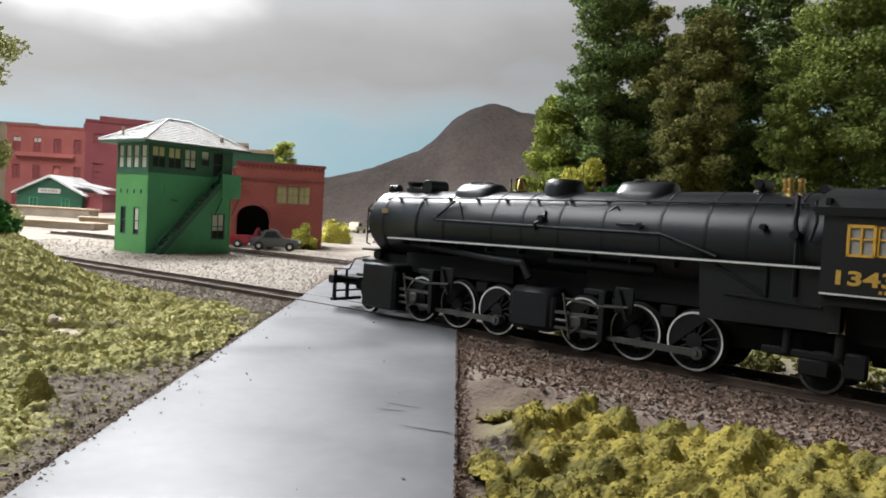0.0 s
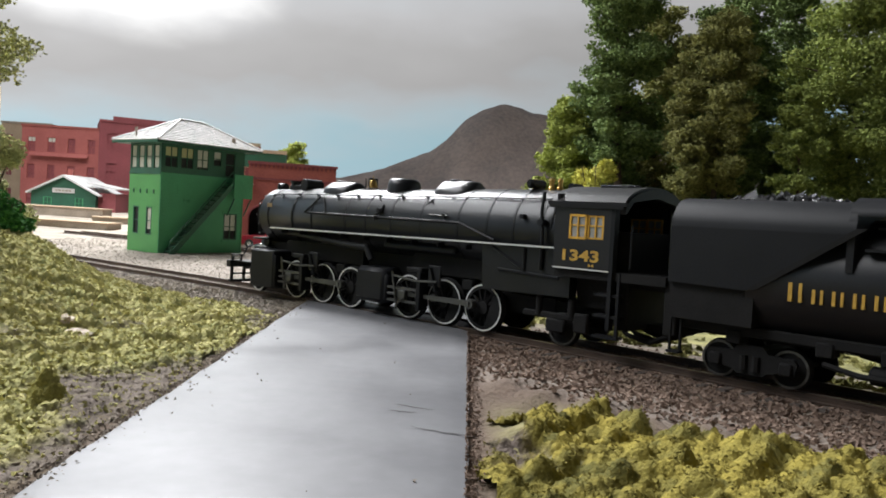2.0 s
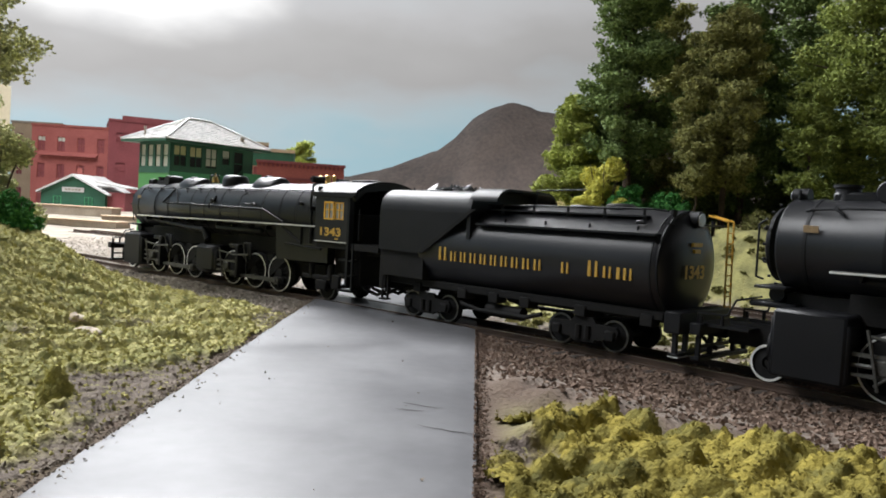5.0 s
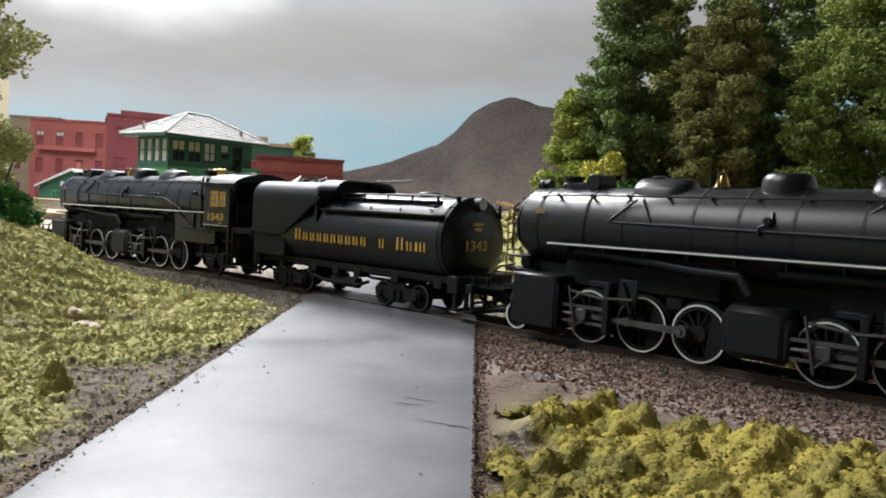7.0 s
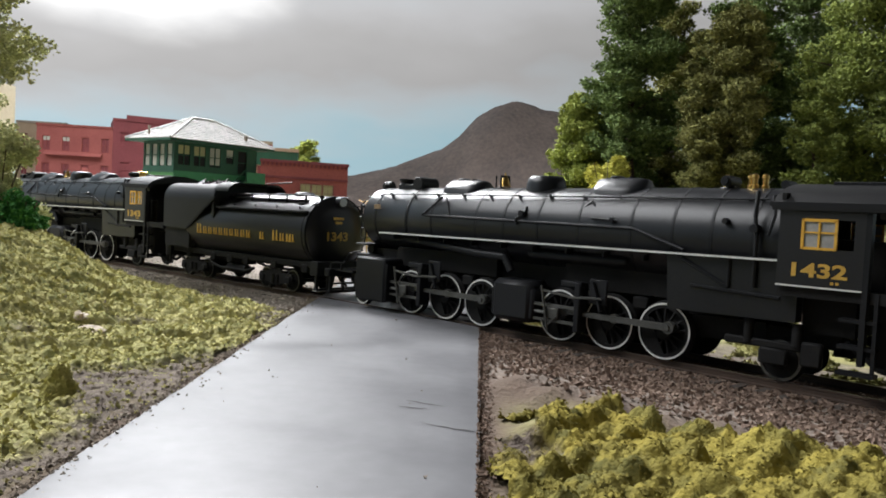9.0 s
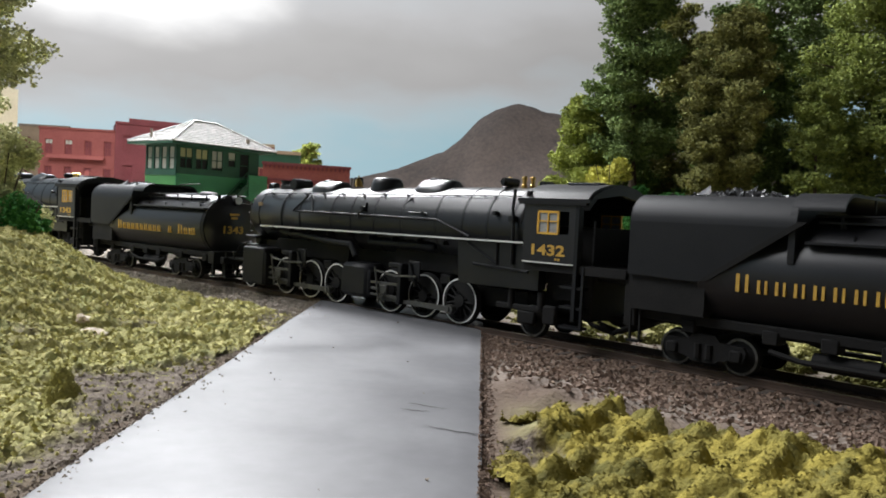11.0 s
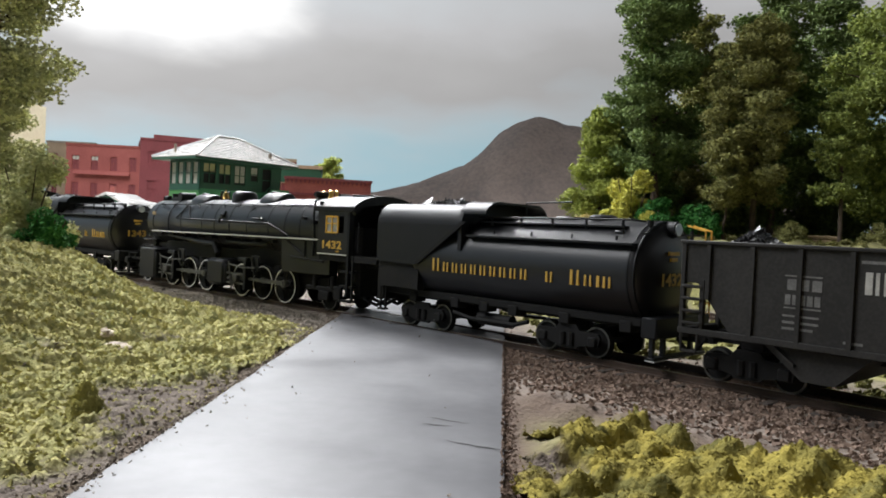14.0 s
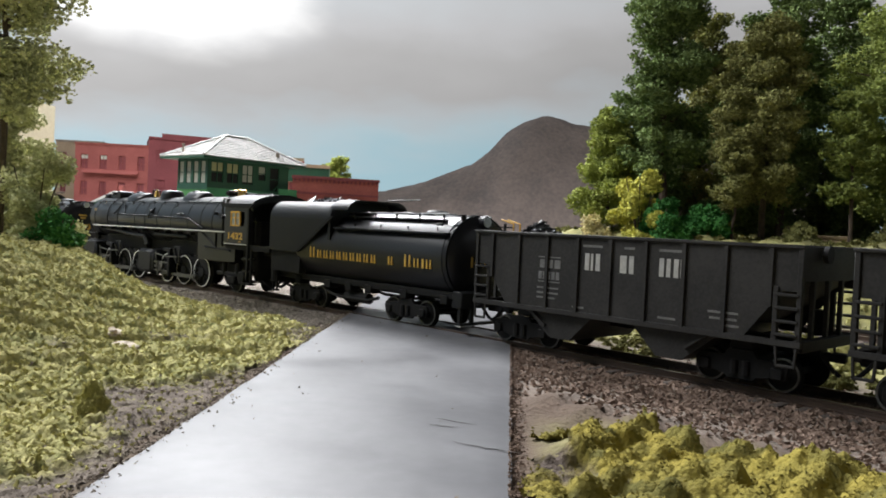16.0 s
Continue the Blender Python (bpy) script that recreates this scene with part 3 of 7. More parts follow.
def clumps(rng, centres, radii, per, size):
    """Crumbs gathered into uneven foam tufts on the ground."""
    out = []
    for (x, y), r in zip(centres, radii):
        k = max(6, int(per * r * r))
        d = rng.normal(size=(k, 3))
        d /= np.linalg.norm(d, axis=1)[:, None]
        d *= (r * (0.55 + 0.5 * rng.random(k)))[:, None]
        d[:, 2] = np.abs(d[:, 2]) * 0.85
        wob = 1 + 0.35 * np.sin(d[:, 0] * 1.7 / r + x) * np.cos(d[:, 1] * 1.9 / r + y)
        out.append(np.stack([x + d[:, 0] * wob, y + d[:, 1] * wob, float(ground_height(x, y)) - 0.25 * r + d[:, 2] * wob], -1))
    return np.concatenate(out)


def build_turf():
    rng = np.random.default_rng(33)

    def spots(k, x0, x1, y0, y1, keep):
        p = np.stack([rng.uniform(x0, x1, k), rng.uniform(y0, y1, k)], -1)
        return p[keep(p[:, 0], p[:, 1])]

    def left(x, y):
        w, s = line_offset(x, y)
        return (w > 39 + 3 * np.sin(s * 0.13) + 2 * np.sin(s * 0.31)) & (x < -55.5 - 1.5 * np.sin(y * 0.2) - 1.5 * np.sin(y * 0.07))

    def near(x, y):
        w, s = line_offset(x, y)
        return (w > 65 + 4 * np.sin(s * 0.11)) & (x > verge(y) + 2.5 + 1.5 * np.sin(y * 0.3)) & ~((np.hypot((x - 19) / 1.25, y - 166) < 14) | (np.hypot(x - 13, (y - 142) / 1.3) < 5))

    patch = lambda x, y, ph: wave(x, y, 0.055, ph) + 0.5 * wave(x, y, 0.16, ph + 1)
    def carpet(x0, x1, y0, y1, step, keep, n, r0, r1, power, rough, lab):
        """A continuous sheet of foam crumbs: overlapping lumps raised from the ground."""
        xs, ys = np.arange(x0, x1, step), np.arange(y0, y1, step)
        X, Y = np.meshgrid(xs, ys, indexing="ij")
        X = X + rng.normal(0, 0.18 * step, X.shape)
        Y = Y + rng.normal(0, 0.18 * step, Y.shape)
        H, tone = np.zeros_like(X), np.full_like(X, 0.5)
        q = np.stack([rng.uniform(x0, x1, n), rng.uniform(y0, y1, n)], -1)
        r = r0 + (r1 - r0) * rng.random(n) ** power
        v = patch(q[:, 0], q[:, 1], 2.2)
        bare = bare_earth(q[:, 0], q[:, 1])
        r = np.where(rng.random(n) < bare, r * 0.45, r)
        for (px, py), a, shade in zip(q, r, np.clip(0.5 + 0.24 * v + rng.normal(0, 0.3, n), 0, 1)):
            i0, i1 = max(0, int((px - a - x0) / step)), int((px + a - x0) / step) + 2
            j0, j1 = max(0, int((py - a - y0) / step)), int((py + a - y0) / step) + 2
            d = 1 - ((X[i0:i1, j0:j1] - px) ** 2 + (Y[i0:i1, j0:j1] - py) ** 2) / (a * a)
            h = np.clip(d, 0, 1) ** 0.6 * a * 0.75
            up = h > H[i0:i1, j0:j1]
            H[i0:i1, j0:j1] = np.where(up, h, H[i0:i1, j0:j1])
            tone[i0:i1, j0:j1] = np.where(up, shade, tone[i0:i1, j0:j1])
        H *= 1 + rng.normal(0, rough, H.shape)
        H += rng.normal(0, 0.8 * rough, H.shape)
        Z = ground_height(X, Y) + 0.1 + H
        nx, ny = X.shape
        a = (np.arange(nx - 1)[:, None] * ny + np.arange(ny - 1)[None]).ravel()
        ok = keep(X, Y).ravel()
        f = np.stack([a, a + ny, a + ny + 1, a + 1], -1)
        f = f[ok[f].all(1)]
        me = bpy.data.meshes.new("turf")
        used, back = np.unique(f, return_inverse=True)
        P = np.stack([X, Y, Z], -1).reshape(-1, 3)
        me.from_pydata((P[used] * M).tolist(), [], back.reshape(-1, 4).tolist())
        earth = np.clip(bare_earth(X, Y) * 1.3 - 0.3 * H / r0 + rng.normal(0, 0.12, H.shape), 0, 1)
        col = np.stack([tone, earth, np.zeros_like(tone), np.ones_like(tone)], -1).reshape(-1, 4)[used]
        att = me.color_attributes.new("tone", "FLOAT_COLOR", "POINT")
        att.data.foreach_set("color", col.ravel())
        ob = link_mesh("turf", me, MAT["turf_bank" if x1 < 0 else "turf_front"], sharp=180)
        tagged(ob, lab, "turf", kind="stuff")
        return lambda px, py: Z[np.clip(((px - x0) / step).astype(int), 0, nx - 1), np.clip(((py - y0) / step).astype(int), 0, ny - 1)]

    def bare_earth(x, y):
        """How bare the earth shows through: along the road's edge and in a few patches."""
        edge = smooth01((x + 76 + 6 * np.sin(y * 0.09)) / 14) * smooth01((222 - y) / 45) * 0.95
        corner = np.exp(-(((x + 60) / 7) ** 2 + ((y - 262) / 17) ** 2)) * 0.9
        spot = np.exp(-(((x + 73) / 8) ** 2 + ((y - 157) / 11) ** 2)) + 0.7 * np.exp(-(((x + 104) / 7) ** 2 + ((y - 190) / 9) ** 2)) + 0.6 * np.exp(-(((x + 92) / 9) ** 2 + ((y - 232) / 10) ** 2))
        front = 0.95 * np.exp(-(((x - 15) / 6) ** 2 + ((y - 132) / 11) ** 2)) + 0.8 * np.exp(-(((x - 40) / 9) ** 2 + ((y - 78) / 7) ** 2))
        return np.clip(np.where(x < 0, edge + corner + spot, front), 0, 1)

    bank = carpet(-215, -54, 60, 420, 0.56, left, 30000, 0.5, 1.8, 2.6, 0.19, "yellow-green foam turf carpet on the bank")
    front = carpet(5, 140, 62, 222, 0.55, near, 4200, 0.9, 3.6, 2.2, 0.14, "large golden foam tufts beside the road")
    # loose crumbs on the carpets
    for m, n, x0, x1, y0, y1, keep, top, lab in (("turf_yellow", 52000, -215, -54, 60, 420, left, bank, "fine yellow-green turf crumbs on the bank"),
                                                 ("turf_olive", 18000, -215, -54, 60, 420, left, bank, "fine olive turf crumbs on the bank"),
                                                 ("turf_dirt", 6000, -215, -54, 60, 420, left, bank, "dark crumbled earth on the bank"),
                                                 ("turf_gold", 16000, 5, 140, 62, 222, near, front, "fine golden turf crumbs beside the road")):
        q = spots(n, x0, x1, y0, y1, keep)
        e = bare_earth(q[:, 0], q[:, 1])
        q = q[rng.random(len(q)) < (e + 0.03 if m == "turf_dirt" else 1 - 0.85 * e)]
        p = np.stack([q[:, 0], q[:, 1], top(q[:, 0], q[:, 1]) + 0.1], -1)
        tagged(link_mesh("turf", bits_mesh("turf", p, rng.uniform(0.32, 0.8, len(p)) * (1.0 if x1 < 0 else 0.7), rng, 0.9), MAT[m], smooth=False), lab, "turf", kind="stuff")
    # meadow and hillside behind the main line

    def meadow(x, y):
        w, s = line_offset(x, y)
        return (w < -24) & (x > 16) & (np.abs(siding_offset(x, y)) > 18)

    c = spots(3600, 15, 420, 200, 640, meadow)
    v = patch(c[:, 0], c[:, 1], 7.0)
    # the darker patches put the shade behind the train into the turf's colour
    for m, sel, lab in (("turf_olive", v > 0.2, "olive meadow turf behind the rails"), ("turf_shaded", v <= 0.2, "green meadow turf behind the rails, darkened for shade")):
        d = c[sel]
        p = clumps(rng, d, rng.uniform(1.2, 3.4, len(d)), 5, 1.0)
        tagged(link_mesh("turf", bits_mesh("turf", p, rng.uniform(0.7, 1.5, len(p)), rng), MAT[m], smooth=False), lab, "turf", kind="stuff")
    # tall single tufts
    for x, y, r, h in ((-72, 143, 3.8, 7.6),):
        k = 700
        d = rng.normal(size=(k, 3))
        d /= np.linalg.norm(d, axis=1)[:, None]
        up = np.abs(d[:, 2])
        p = np.stack([x + d[:, 0] * r * (1 - 0.55 * up), y + d[:, 1] * r * (1 - 0.55 * up), float(ground_height(x, y)) - 1 + up * h], -1)
        tuft = tagged(link_mesh("tuft", bits_mesh("tuft", p, rng.uniform(0.5, 1.1, k), rng), MAT["turf_yellow"], smooth=False), "tall yellow foam tuft on the bank", "tuft")
        bm = bmesh.new()
        bmesh.ops.create_icosphere(bm, subdivisions=4, radius=1)
        for v in bm.verts:
            d = v.co.normalized()
            w = 1 + 0.25 * noise.noise(d * 2.2) + 0.16 * noise.noise(d * 7)
            up = max(0.0, d.z)
            v.co = Vector((x + d.x * r * w * (1.05 - 0.5 * up), y + d.y * r * w * (1.05 - 0.5 * up), float(ground_height(x, y)) - 1 + d.z * h * w))
        part("core", bm, MAT["turf_yellow"], tuft)


def build_rocks():
    rng = np.random.default_rng(8)
    for x, y, r in ((-99, 213, 4.6), (-92, 206, 3.0), (-106, 219, 2.6), (-188, 330, 6.0), (-178, 318, 4.0), (-170, 309, 3.0)):
        bm = bmesh.new()
        bmesh.ops.create_icosphere(bm, subdivisions=3, radius=1)
        for v in bm.verts:
            n = noise.noise(v.co * 1.7 + Vector((x, y, 0))) * 0.5 + noise.noise(v.co * 4 + Vector((y, x, 0))) * 0.18
            v.co = Vector((v.co.x * r * 1.3, v.co.y * r, v.co.z * r * 0.55)) * (1 + n)
        ob = part("rock", bm, MAT["rock"], smooth=False)
        at_mm(ob, x, y, float(ground_height(x, y)) + 0.05 * r, 0, 0, rng.uniform(0, 360))
        tagged(ob, "pale weathered plaster rock in the bank", "rock", "rocks in the bank")


def build_backdrop():
    bm = bmesh.new()
    rows = []
    for k in range(97):
        a = radians(-115 + 230 * k / 96)
        x, y = 2450 * math.sin(a), 2450 * math.cos(a)
        rows.append([bm.verts.new((x, y, z)) for z in (-160, 0, 300, 600, 900, 1250)])
    for a, b in zip(rows, rows[1:]):
        for j in range(5):
            bm.faces.new((a[j], b[j], b[j + 1], a[j + 1]))
    r = bmesh.ops.extrude_face_region(bm, geom=bm.faces[:])
    for e in r["geom"]:
        if isinstance(e, bmesh.types.BMVert):
            e.co.x *= 1.006
            e.co.y *= 1.006
    tagged(part("backdrop", bm, sky_material()), "self-lit painted sky backdrop with grey cloud over pale blue", "backdrop", kind="structure")


def mountain_height(x, y):
    def g(cx, cy, sx, sy, h):
        return h * np.exp(-(((x - cx) / sx) ** 2 + ((y - cy) / sy) ** 2))
    z = g(-600, 1900, 125, 175, 70) + g(-460, 1908, 125, 175, 42) + g(-320, 1916, 125, 175, 65) + g(-180, 1900, 125, 175, 79) + g(-40, 1908, 125, 175, 118) + g(100, 1916, 125, 175, 161) + g(240, 1900, 125, 175, 204) + g(380, 1908, 125, 175, 165) + g(520, 1916, 125, 175, 154) + g(660, 1900, 125, 175, 120) + g(800, 1908, 125, 175, 127) + g(130, 1916, 70, 175, 43) + g(60, 1900, 60, 175, 29)
    z = z * smooth01((y - 1640) / 130) - 9 * (1 - smooth01((y - 1640) / 130))
    return z - 4 + 2.5 * wave(x, y, 0.02, 1.0) + 2.5 * wave(x, y, 0.055, 2.0)


def build_mountain():
    xs, ys = np.arange(-760, 1000, 14.0), np.arange(1640, 2300, 16.0)
    X, Y = np.meshgrid(xs, ys, indexing="ij")
    Z = mountain_height(X, Y)
    nx, ny = X.shape
    i, j = np.meshgrid(np.arange(nx - 1), np.arange(ny - 1), indexing="ij")
    a = (i * ny + j).ravel()
    me = bpy.data.meshes.new("mountain")
    me.from_pydata((np.stack([X, Y, Z], -1).reshape(-1, 3) * M).tolist(), [], np.stack([a, a + ny, a + ny + 1, a + 1], -1).tolist())
    mt = material("wooded_mountain", (0.34, 0.27, 0.235), (0.19, 0.16, 0.15), 0.95, scale=14, fine=110, bump=0.5, depth=0.006, spread=0.16)
    tagged(link_mesh("mountain", me, mt), "brown wooded mountain in front of the sky backdrop", "mountain", kind="structure")


def build_room():
    # unseen shell and its dark colour, added to limit light from the camera side
    for nm, b in (("wall_south", (-2700, 2700, -1560, -1500, -1000, 1500)), ("wall_west", (-2760, -2700, -1500, 2700, -1000, 1500)), ("wall_east", (2700, 2760, -1500, 2700, -1000, 1500)),
                  ("wall_north", (-2700, 2700, 2700, 2760, -1000, 1500)), ("ceiling", (-2760, 2760, -1560, 2760, 1500, 1560)), ("floor", (-2760, 2760, -1560, 2760, -1060, -1000))):
        bm = bmesh.new()
        box(bm, *b)
        tagged(part(nm, bm, MAT["room"], smooth=False), "unseen light-blocking grey layout room " + nm.split("_")[0], nm.split("_")[0], kind="structure")


build_ground()
build_road()
build_track("brown rusty main line rails on dark wooden ties", line_at, heading, -160, 760, 6.1, on_road, 0.0, grade)
build_ballast()
build_gravel()
build_verges()
build_turf()
build_rocks()
build_track("rusty siding rails on ties behind the main line", siding_at, siding_turn, -560, 300, 6.3, on_road, -0.9)
build_backdrop()
build_mountain()
build_room()


# ---- the train. x runs forwards, y towards the near side, z up from the rail head ----
def text_mesh(body, size):
    cu = bpy.data.curves.new("number", "FONT")
    cu.body, cu.size, cu.extrude, cu.align_x, cu.offset = body, size * M, 0.04 * M, "CENTER", 0.03 * size * M
    ob = bpy.data.objects.new("number", cu)
    scene.collection.objects.link(ob)
    me = bpy.data.meshes.new_from_object(ob)
    bpy.data.objects.remove(ob)
    return me


def number(parent, body, size, x, y, z, turn=180, name="number", stretch=1.0):
    """Raised figures, upright on a side that faces +y (turn 180) or the rear (turn 90... )."""
    me = text_mesh(body, size)
    ob = link_mesh(name, me, MAT["gold"], parent, smooth=False)
    xs = [v.co.x for v in me.vertices]
    ob.matrix_basis = pose(x * M, y * M, z * M, 90, 0, turn) @ Matrix.Diagonal((stretch * M / (max(xs) - min(xs)), 1, 1, 1))
    return ob


def bars(parent, mat, x0, z0, spec, y, gap, name="lettering", lean=0.0):
    """Letter-sized plain bars; spec lists (width, height), a negative width is a space."""
    bm = bmesh.new()
    x = x0
    for w, h in spec:
        if w < 0:
            x += w
            continue
        slab(bm, [(x, z0), (x - w, z0), (x - w, z0 + h), (x, z0 + h)], y(z0) - 0.05, y(z0) + 0.05)
        x -= w + gap
    if lean:
        for v in bm.verts:
            v.co.y += lean * (v.co.z - z0)
    return part(name, bm, mat, parent, smooth=False)


def wheelset(parent, name, x, r, face, driver=False, label=""):
    """An axle with two wheels; its tyres are parts of it."""
    bm = bmesh.new()
    rod(bm, (0, -face, 0), (0, face, 0), 0.9, 10)
    rot = Matrix.Rotation(radians(-90), 4, "X")
    for sgn in (-1, 1):
        m = Matrix.Translation((0, sgn * face, 0)) @ (rot if sgn > 0 else Matrix.Rotation(radians(90), 4, "X"))
        if driver:
            lathe(bm, [(1.0, -2.0), (r * 0.28, -1.6), (r * 0.28, 0.25), (r * 0.2, 0.35)], 20, m)
            for k in range(13):
                a = 2 * math.pi * k / 13
                p = Vector((math.cos(a), 0, math.sin(a)))
                rod(bm, p * r * 0.24 + Vector((0, sgn * (face - 0.6), 0)), p * r * 0.86 + Vector((0, sgn * (face - 0.7), 0)), 0.38, 5)
            lathe(bm, [(r * 0.80, -1.7), (r * 0.80, -0.15), (r * 0.92, -0.15), (r * 0.92, -1.7)], 28, m)
            # counterweight and crank boss
            slab(bm, [(r * 0.8 * math.cos(q), r * 0.8 * math.sin(q)) for q in np.linspace(radians(205), radians(335), 9)], sgn * (face - 1.1), sgn * (face - 0.2))
            rod(bm, (0, sgn * (face - 1.2), 3.4), (0, sgn * (face + 0.1), 3.4), 1.5, 12)
        else:
            lathe(bm, [(0.8, -1.4), (r * 0.35, -1.2), (r * 0.35, -0.2), (r * 0.6, -0.55), (r * 0.86, -0.55), (r * 0.86, -1.6)], 20, m)
    w = part(name, bm, MAT["under"], parent)
    at_mm(w, x, 0, r)
    for sgn in (-1, 1):
        bm = bmesh.new()
        m = Matrix.Translation((0, sgn * face, 0)) @ (rot if sgn > 0 else Matrix.Rotation(radians(90), 4, "X"))
        seg = 40 if driver else 28
        t0 = 0.925 if driver else 0.86
        prof = [(r * t0, -1.9), (r * 1.08, -1.9), (r * 1.05, -1.4), (r, -1.2), (r * 0.99, 0.0), (r * t0, 0.02)]
        rings = [[bm.verts.new(m @ Vector((q * math.cos(2 * math.pi * i / seg), q * math.sin(2 * math.pi * i / seg), h))) for i in range(seg)] for q, h in prof]
        for a, b in zip(rings, rings[1:] + rings[:1]):
            for i in range(seg):
                f = bm.faces.new((a[i], a[(i + 1) % seg], b[(i + 1) % seg], b[i]))
                f.material_index = 1 if b is rings[5] else 0
        part("tyre", bm, [MAT["under"], MAT["tyre"] if driver or name == "pilot_wheel" else MAT["wheelrim"]], w, "white-edged steel tyre" if driver else "")
    WHEELS.append((w, x, r))
    return w


WHEELS, RODS = [], []


def dome(parent, name, x0, x1, half, z0, z1, label="", saddle=False):
    """A boiler dome with a rounded shoulder; a saddle dome is long, with a dished lid."""
    bm = bmesh.new()
    cx, hx = (x0 + x1) / 2, abs(x1 - x0) / 2
    prof = [(1.04, z0 - 3.5), (1.0, z0), (0.97, z0 + (z1 - z0) * 0.55), (0.88, z0 + (z1 - z0) * 0.85), (0.72, z1 - 0.1), (0.0, z1)] if not saddle else \
           [(1.16, z0 - 4.0), (1.06, z0 - 1.0), (1.0, z0 + 0.8), (0.985, z0 + 1.7), (0.93, z1 - 0.9), (0.84, z1 - 0.25), (0.6, z1)]
    seg, rings = 28, []
    for r, h in prof:
        if r == 0.0:
            continue
        # a saddle's lid slopes in from the flanks much faster than from its ends
        wide = r if not saddle or h < z0 + 1.5 else r * (1 - 0.62 * (h - z0 - 1.5) / (z1 - z0 - 1.5))
        flat = 0.62 if saddle else 1.0
        ring = []
        for i in range(seg):
            c, q = math.cos(2 * math.pi * i / seg), math.sin(2 * math.pi * i / seg)
            ring.append(bm.verts.new((cx + hx * r * math.copysign(abs(c) ** flat, c), half * wide * math.copysign(abs(q) ** flat, q), h)))
        rings.append(ring)
    for a, b in zip(rings, rings[1:]):
        for i in range(seg):
            bm.faces.new((a[i], a[(i + 1) % seg], b[(i + 1) % seg], b[i]))
    bm.faces.new(rings[-1])
    d = part(name, bm, MAT["jacket"], parent, label)
    if saddle:
        bm = bmesh.new()
        lathe(bm, [(2.3, z1 - 0.3), (2.3, z1 + 0.25), (1.6, z1 + 0.6), (0.5, z1 + 0.7)], 18, Matrix.Translation((cx + hx * 0.25, 0.4, 0)))
        rod(bm, (cx - hx * 0.35, 0.5, z1 - 0.2), (cx - hx * 0.35, 0.5, z1 + 0.25), 1.5, 14)
        part("hatch", bm, MAT["black"], d)
    return d


def rivet_band(parent, x, r, cz, wide=0.9):
    bm = bmesh.new()
    lathe(bm, [(r - 0.2, -wide / 2), (r + 0.13, -wide / 2), (r + 0.13, wide / 2), (r - 0.2, wide / 2)], 40, Matrix.Translation((x, 0, cz)) @ Matrix.Rotation(radians(90), 4, "Y"))
    part("boiler_band", bm, MAT["black"], parent)


def valve_gear(parent, x_cyl, xs, near):
    """Guides, crosshead, link and hanger of one engine unit, for both sides."""
    for sgn in (-1, 1):
        bm = bmesh.new()
        y = sgn * 14.2
        box(bm, x_cyl - 15, x_cyl, y - 0.6, y + 0.6, 10.6, 11.5)
        box(bm, x_cyl - 15, x_cyl, y - 0.6, y + 0.6, 6.0, 6.8)
        part("crosshead_guide", bm, MAT["rod"], parent)
        bm = bmesh.new()
        box(bm, x_cyl - 9.5, x_cyl - 5, y - 1.0, y + 1.0, 6.9, 10.5, 0.3)
        rod(bm, (x_cyl - 6, y, 8.6), (x_cyl + 1, y, 8.6), 0.55, 8)
        part("crosshead", bm, MAT["rod"], parent)
        bm = bmesh.new()
        box(bm, x_cyl - 17.2, x_cyl - 15.2, y - 3.4, y + 1.2, 4.0, 19.0, 0.3)
        box(bm, x_cyl - 17.5, x_cyl - 10.0, y - 1.4, y + 1.0, 17.4, 19.2, 0.3)
        part("guide_yoke", bm, MAT["black"], parent)
        bm = bmesh.new()
        pipe(bm, [(x_cyl - 3.5, y + 1.6, 17.0), (x_cyl - 5.2, y + 1.6, 9.0), (x_cyl - 6.2, y + 1.4, 3.5)], 0.42)
        pipe(bm, [(x_cyl - 3.5, y + 1.4, 15.6), (x_cyl - 14, y + 1.0, 14.4), (x_cyl - 24.5, y + 0.6, 15.0)], 0.42)
        rod(bm, (x_cyl - 5.4, y + 1.4, 4.6), (x_cyl - 9, y + 1.2, 7.6), 0.35, 6)
        part("combination_lever", bm, MAT["rod"], parent)
        bm = bmesh.new()
        arc = [(x_cyl - 22.5 + 1.6 * math.sin(radians(a)), 15.4 + 4.2 * math.sin(radians(a)) * 1.0) for a in (-75, -40, 0, 40, 75)]
        pipe(bm, [(x, y + 0.3, z) for x, z in arc], 0.65)
        box(bm, x_cyl - 25.5, x_cyl - 19.5, y - 1.0, y - 0.2, 13.0, 20.5, 0.3)
        part("expansion_link", bm, MAT["black"], parent)


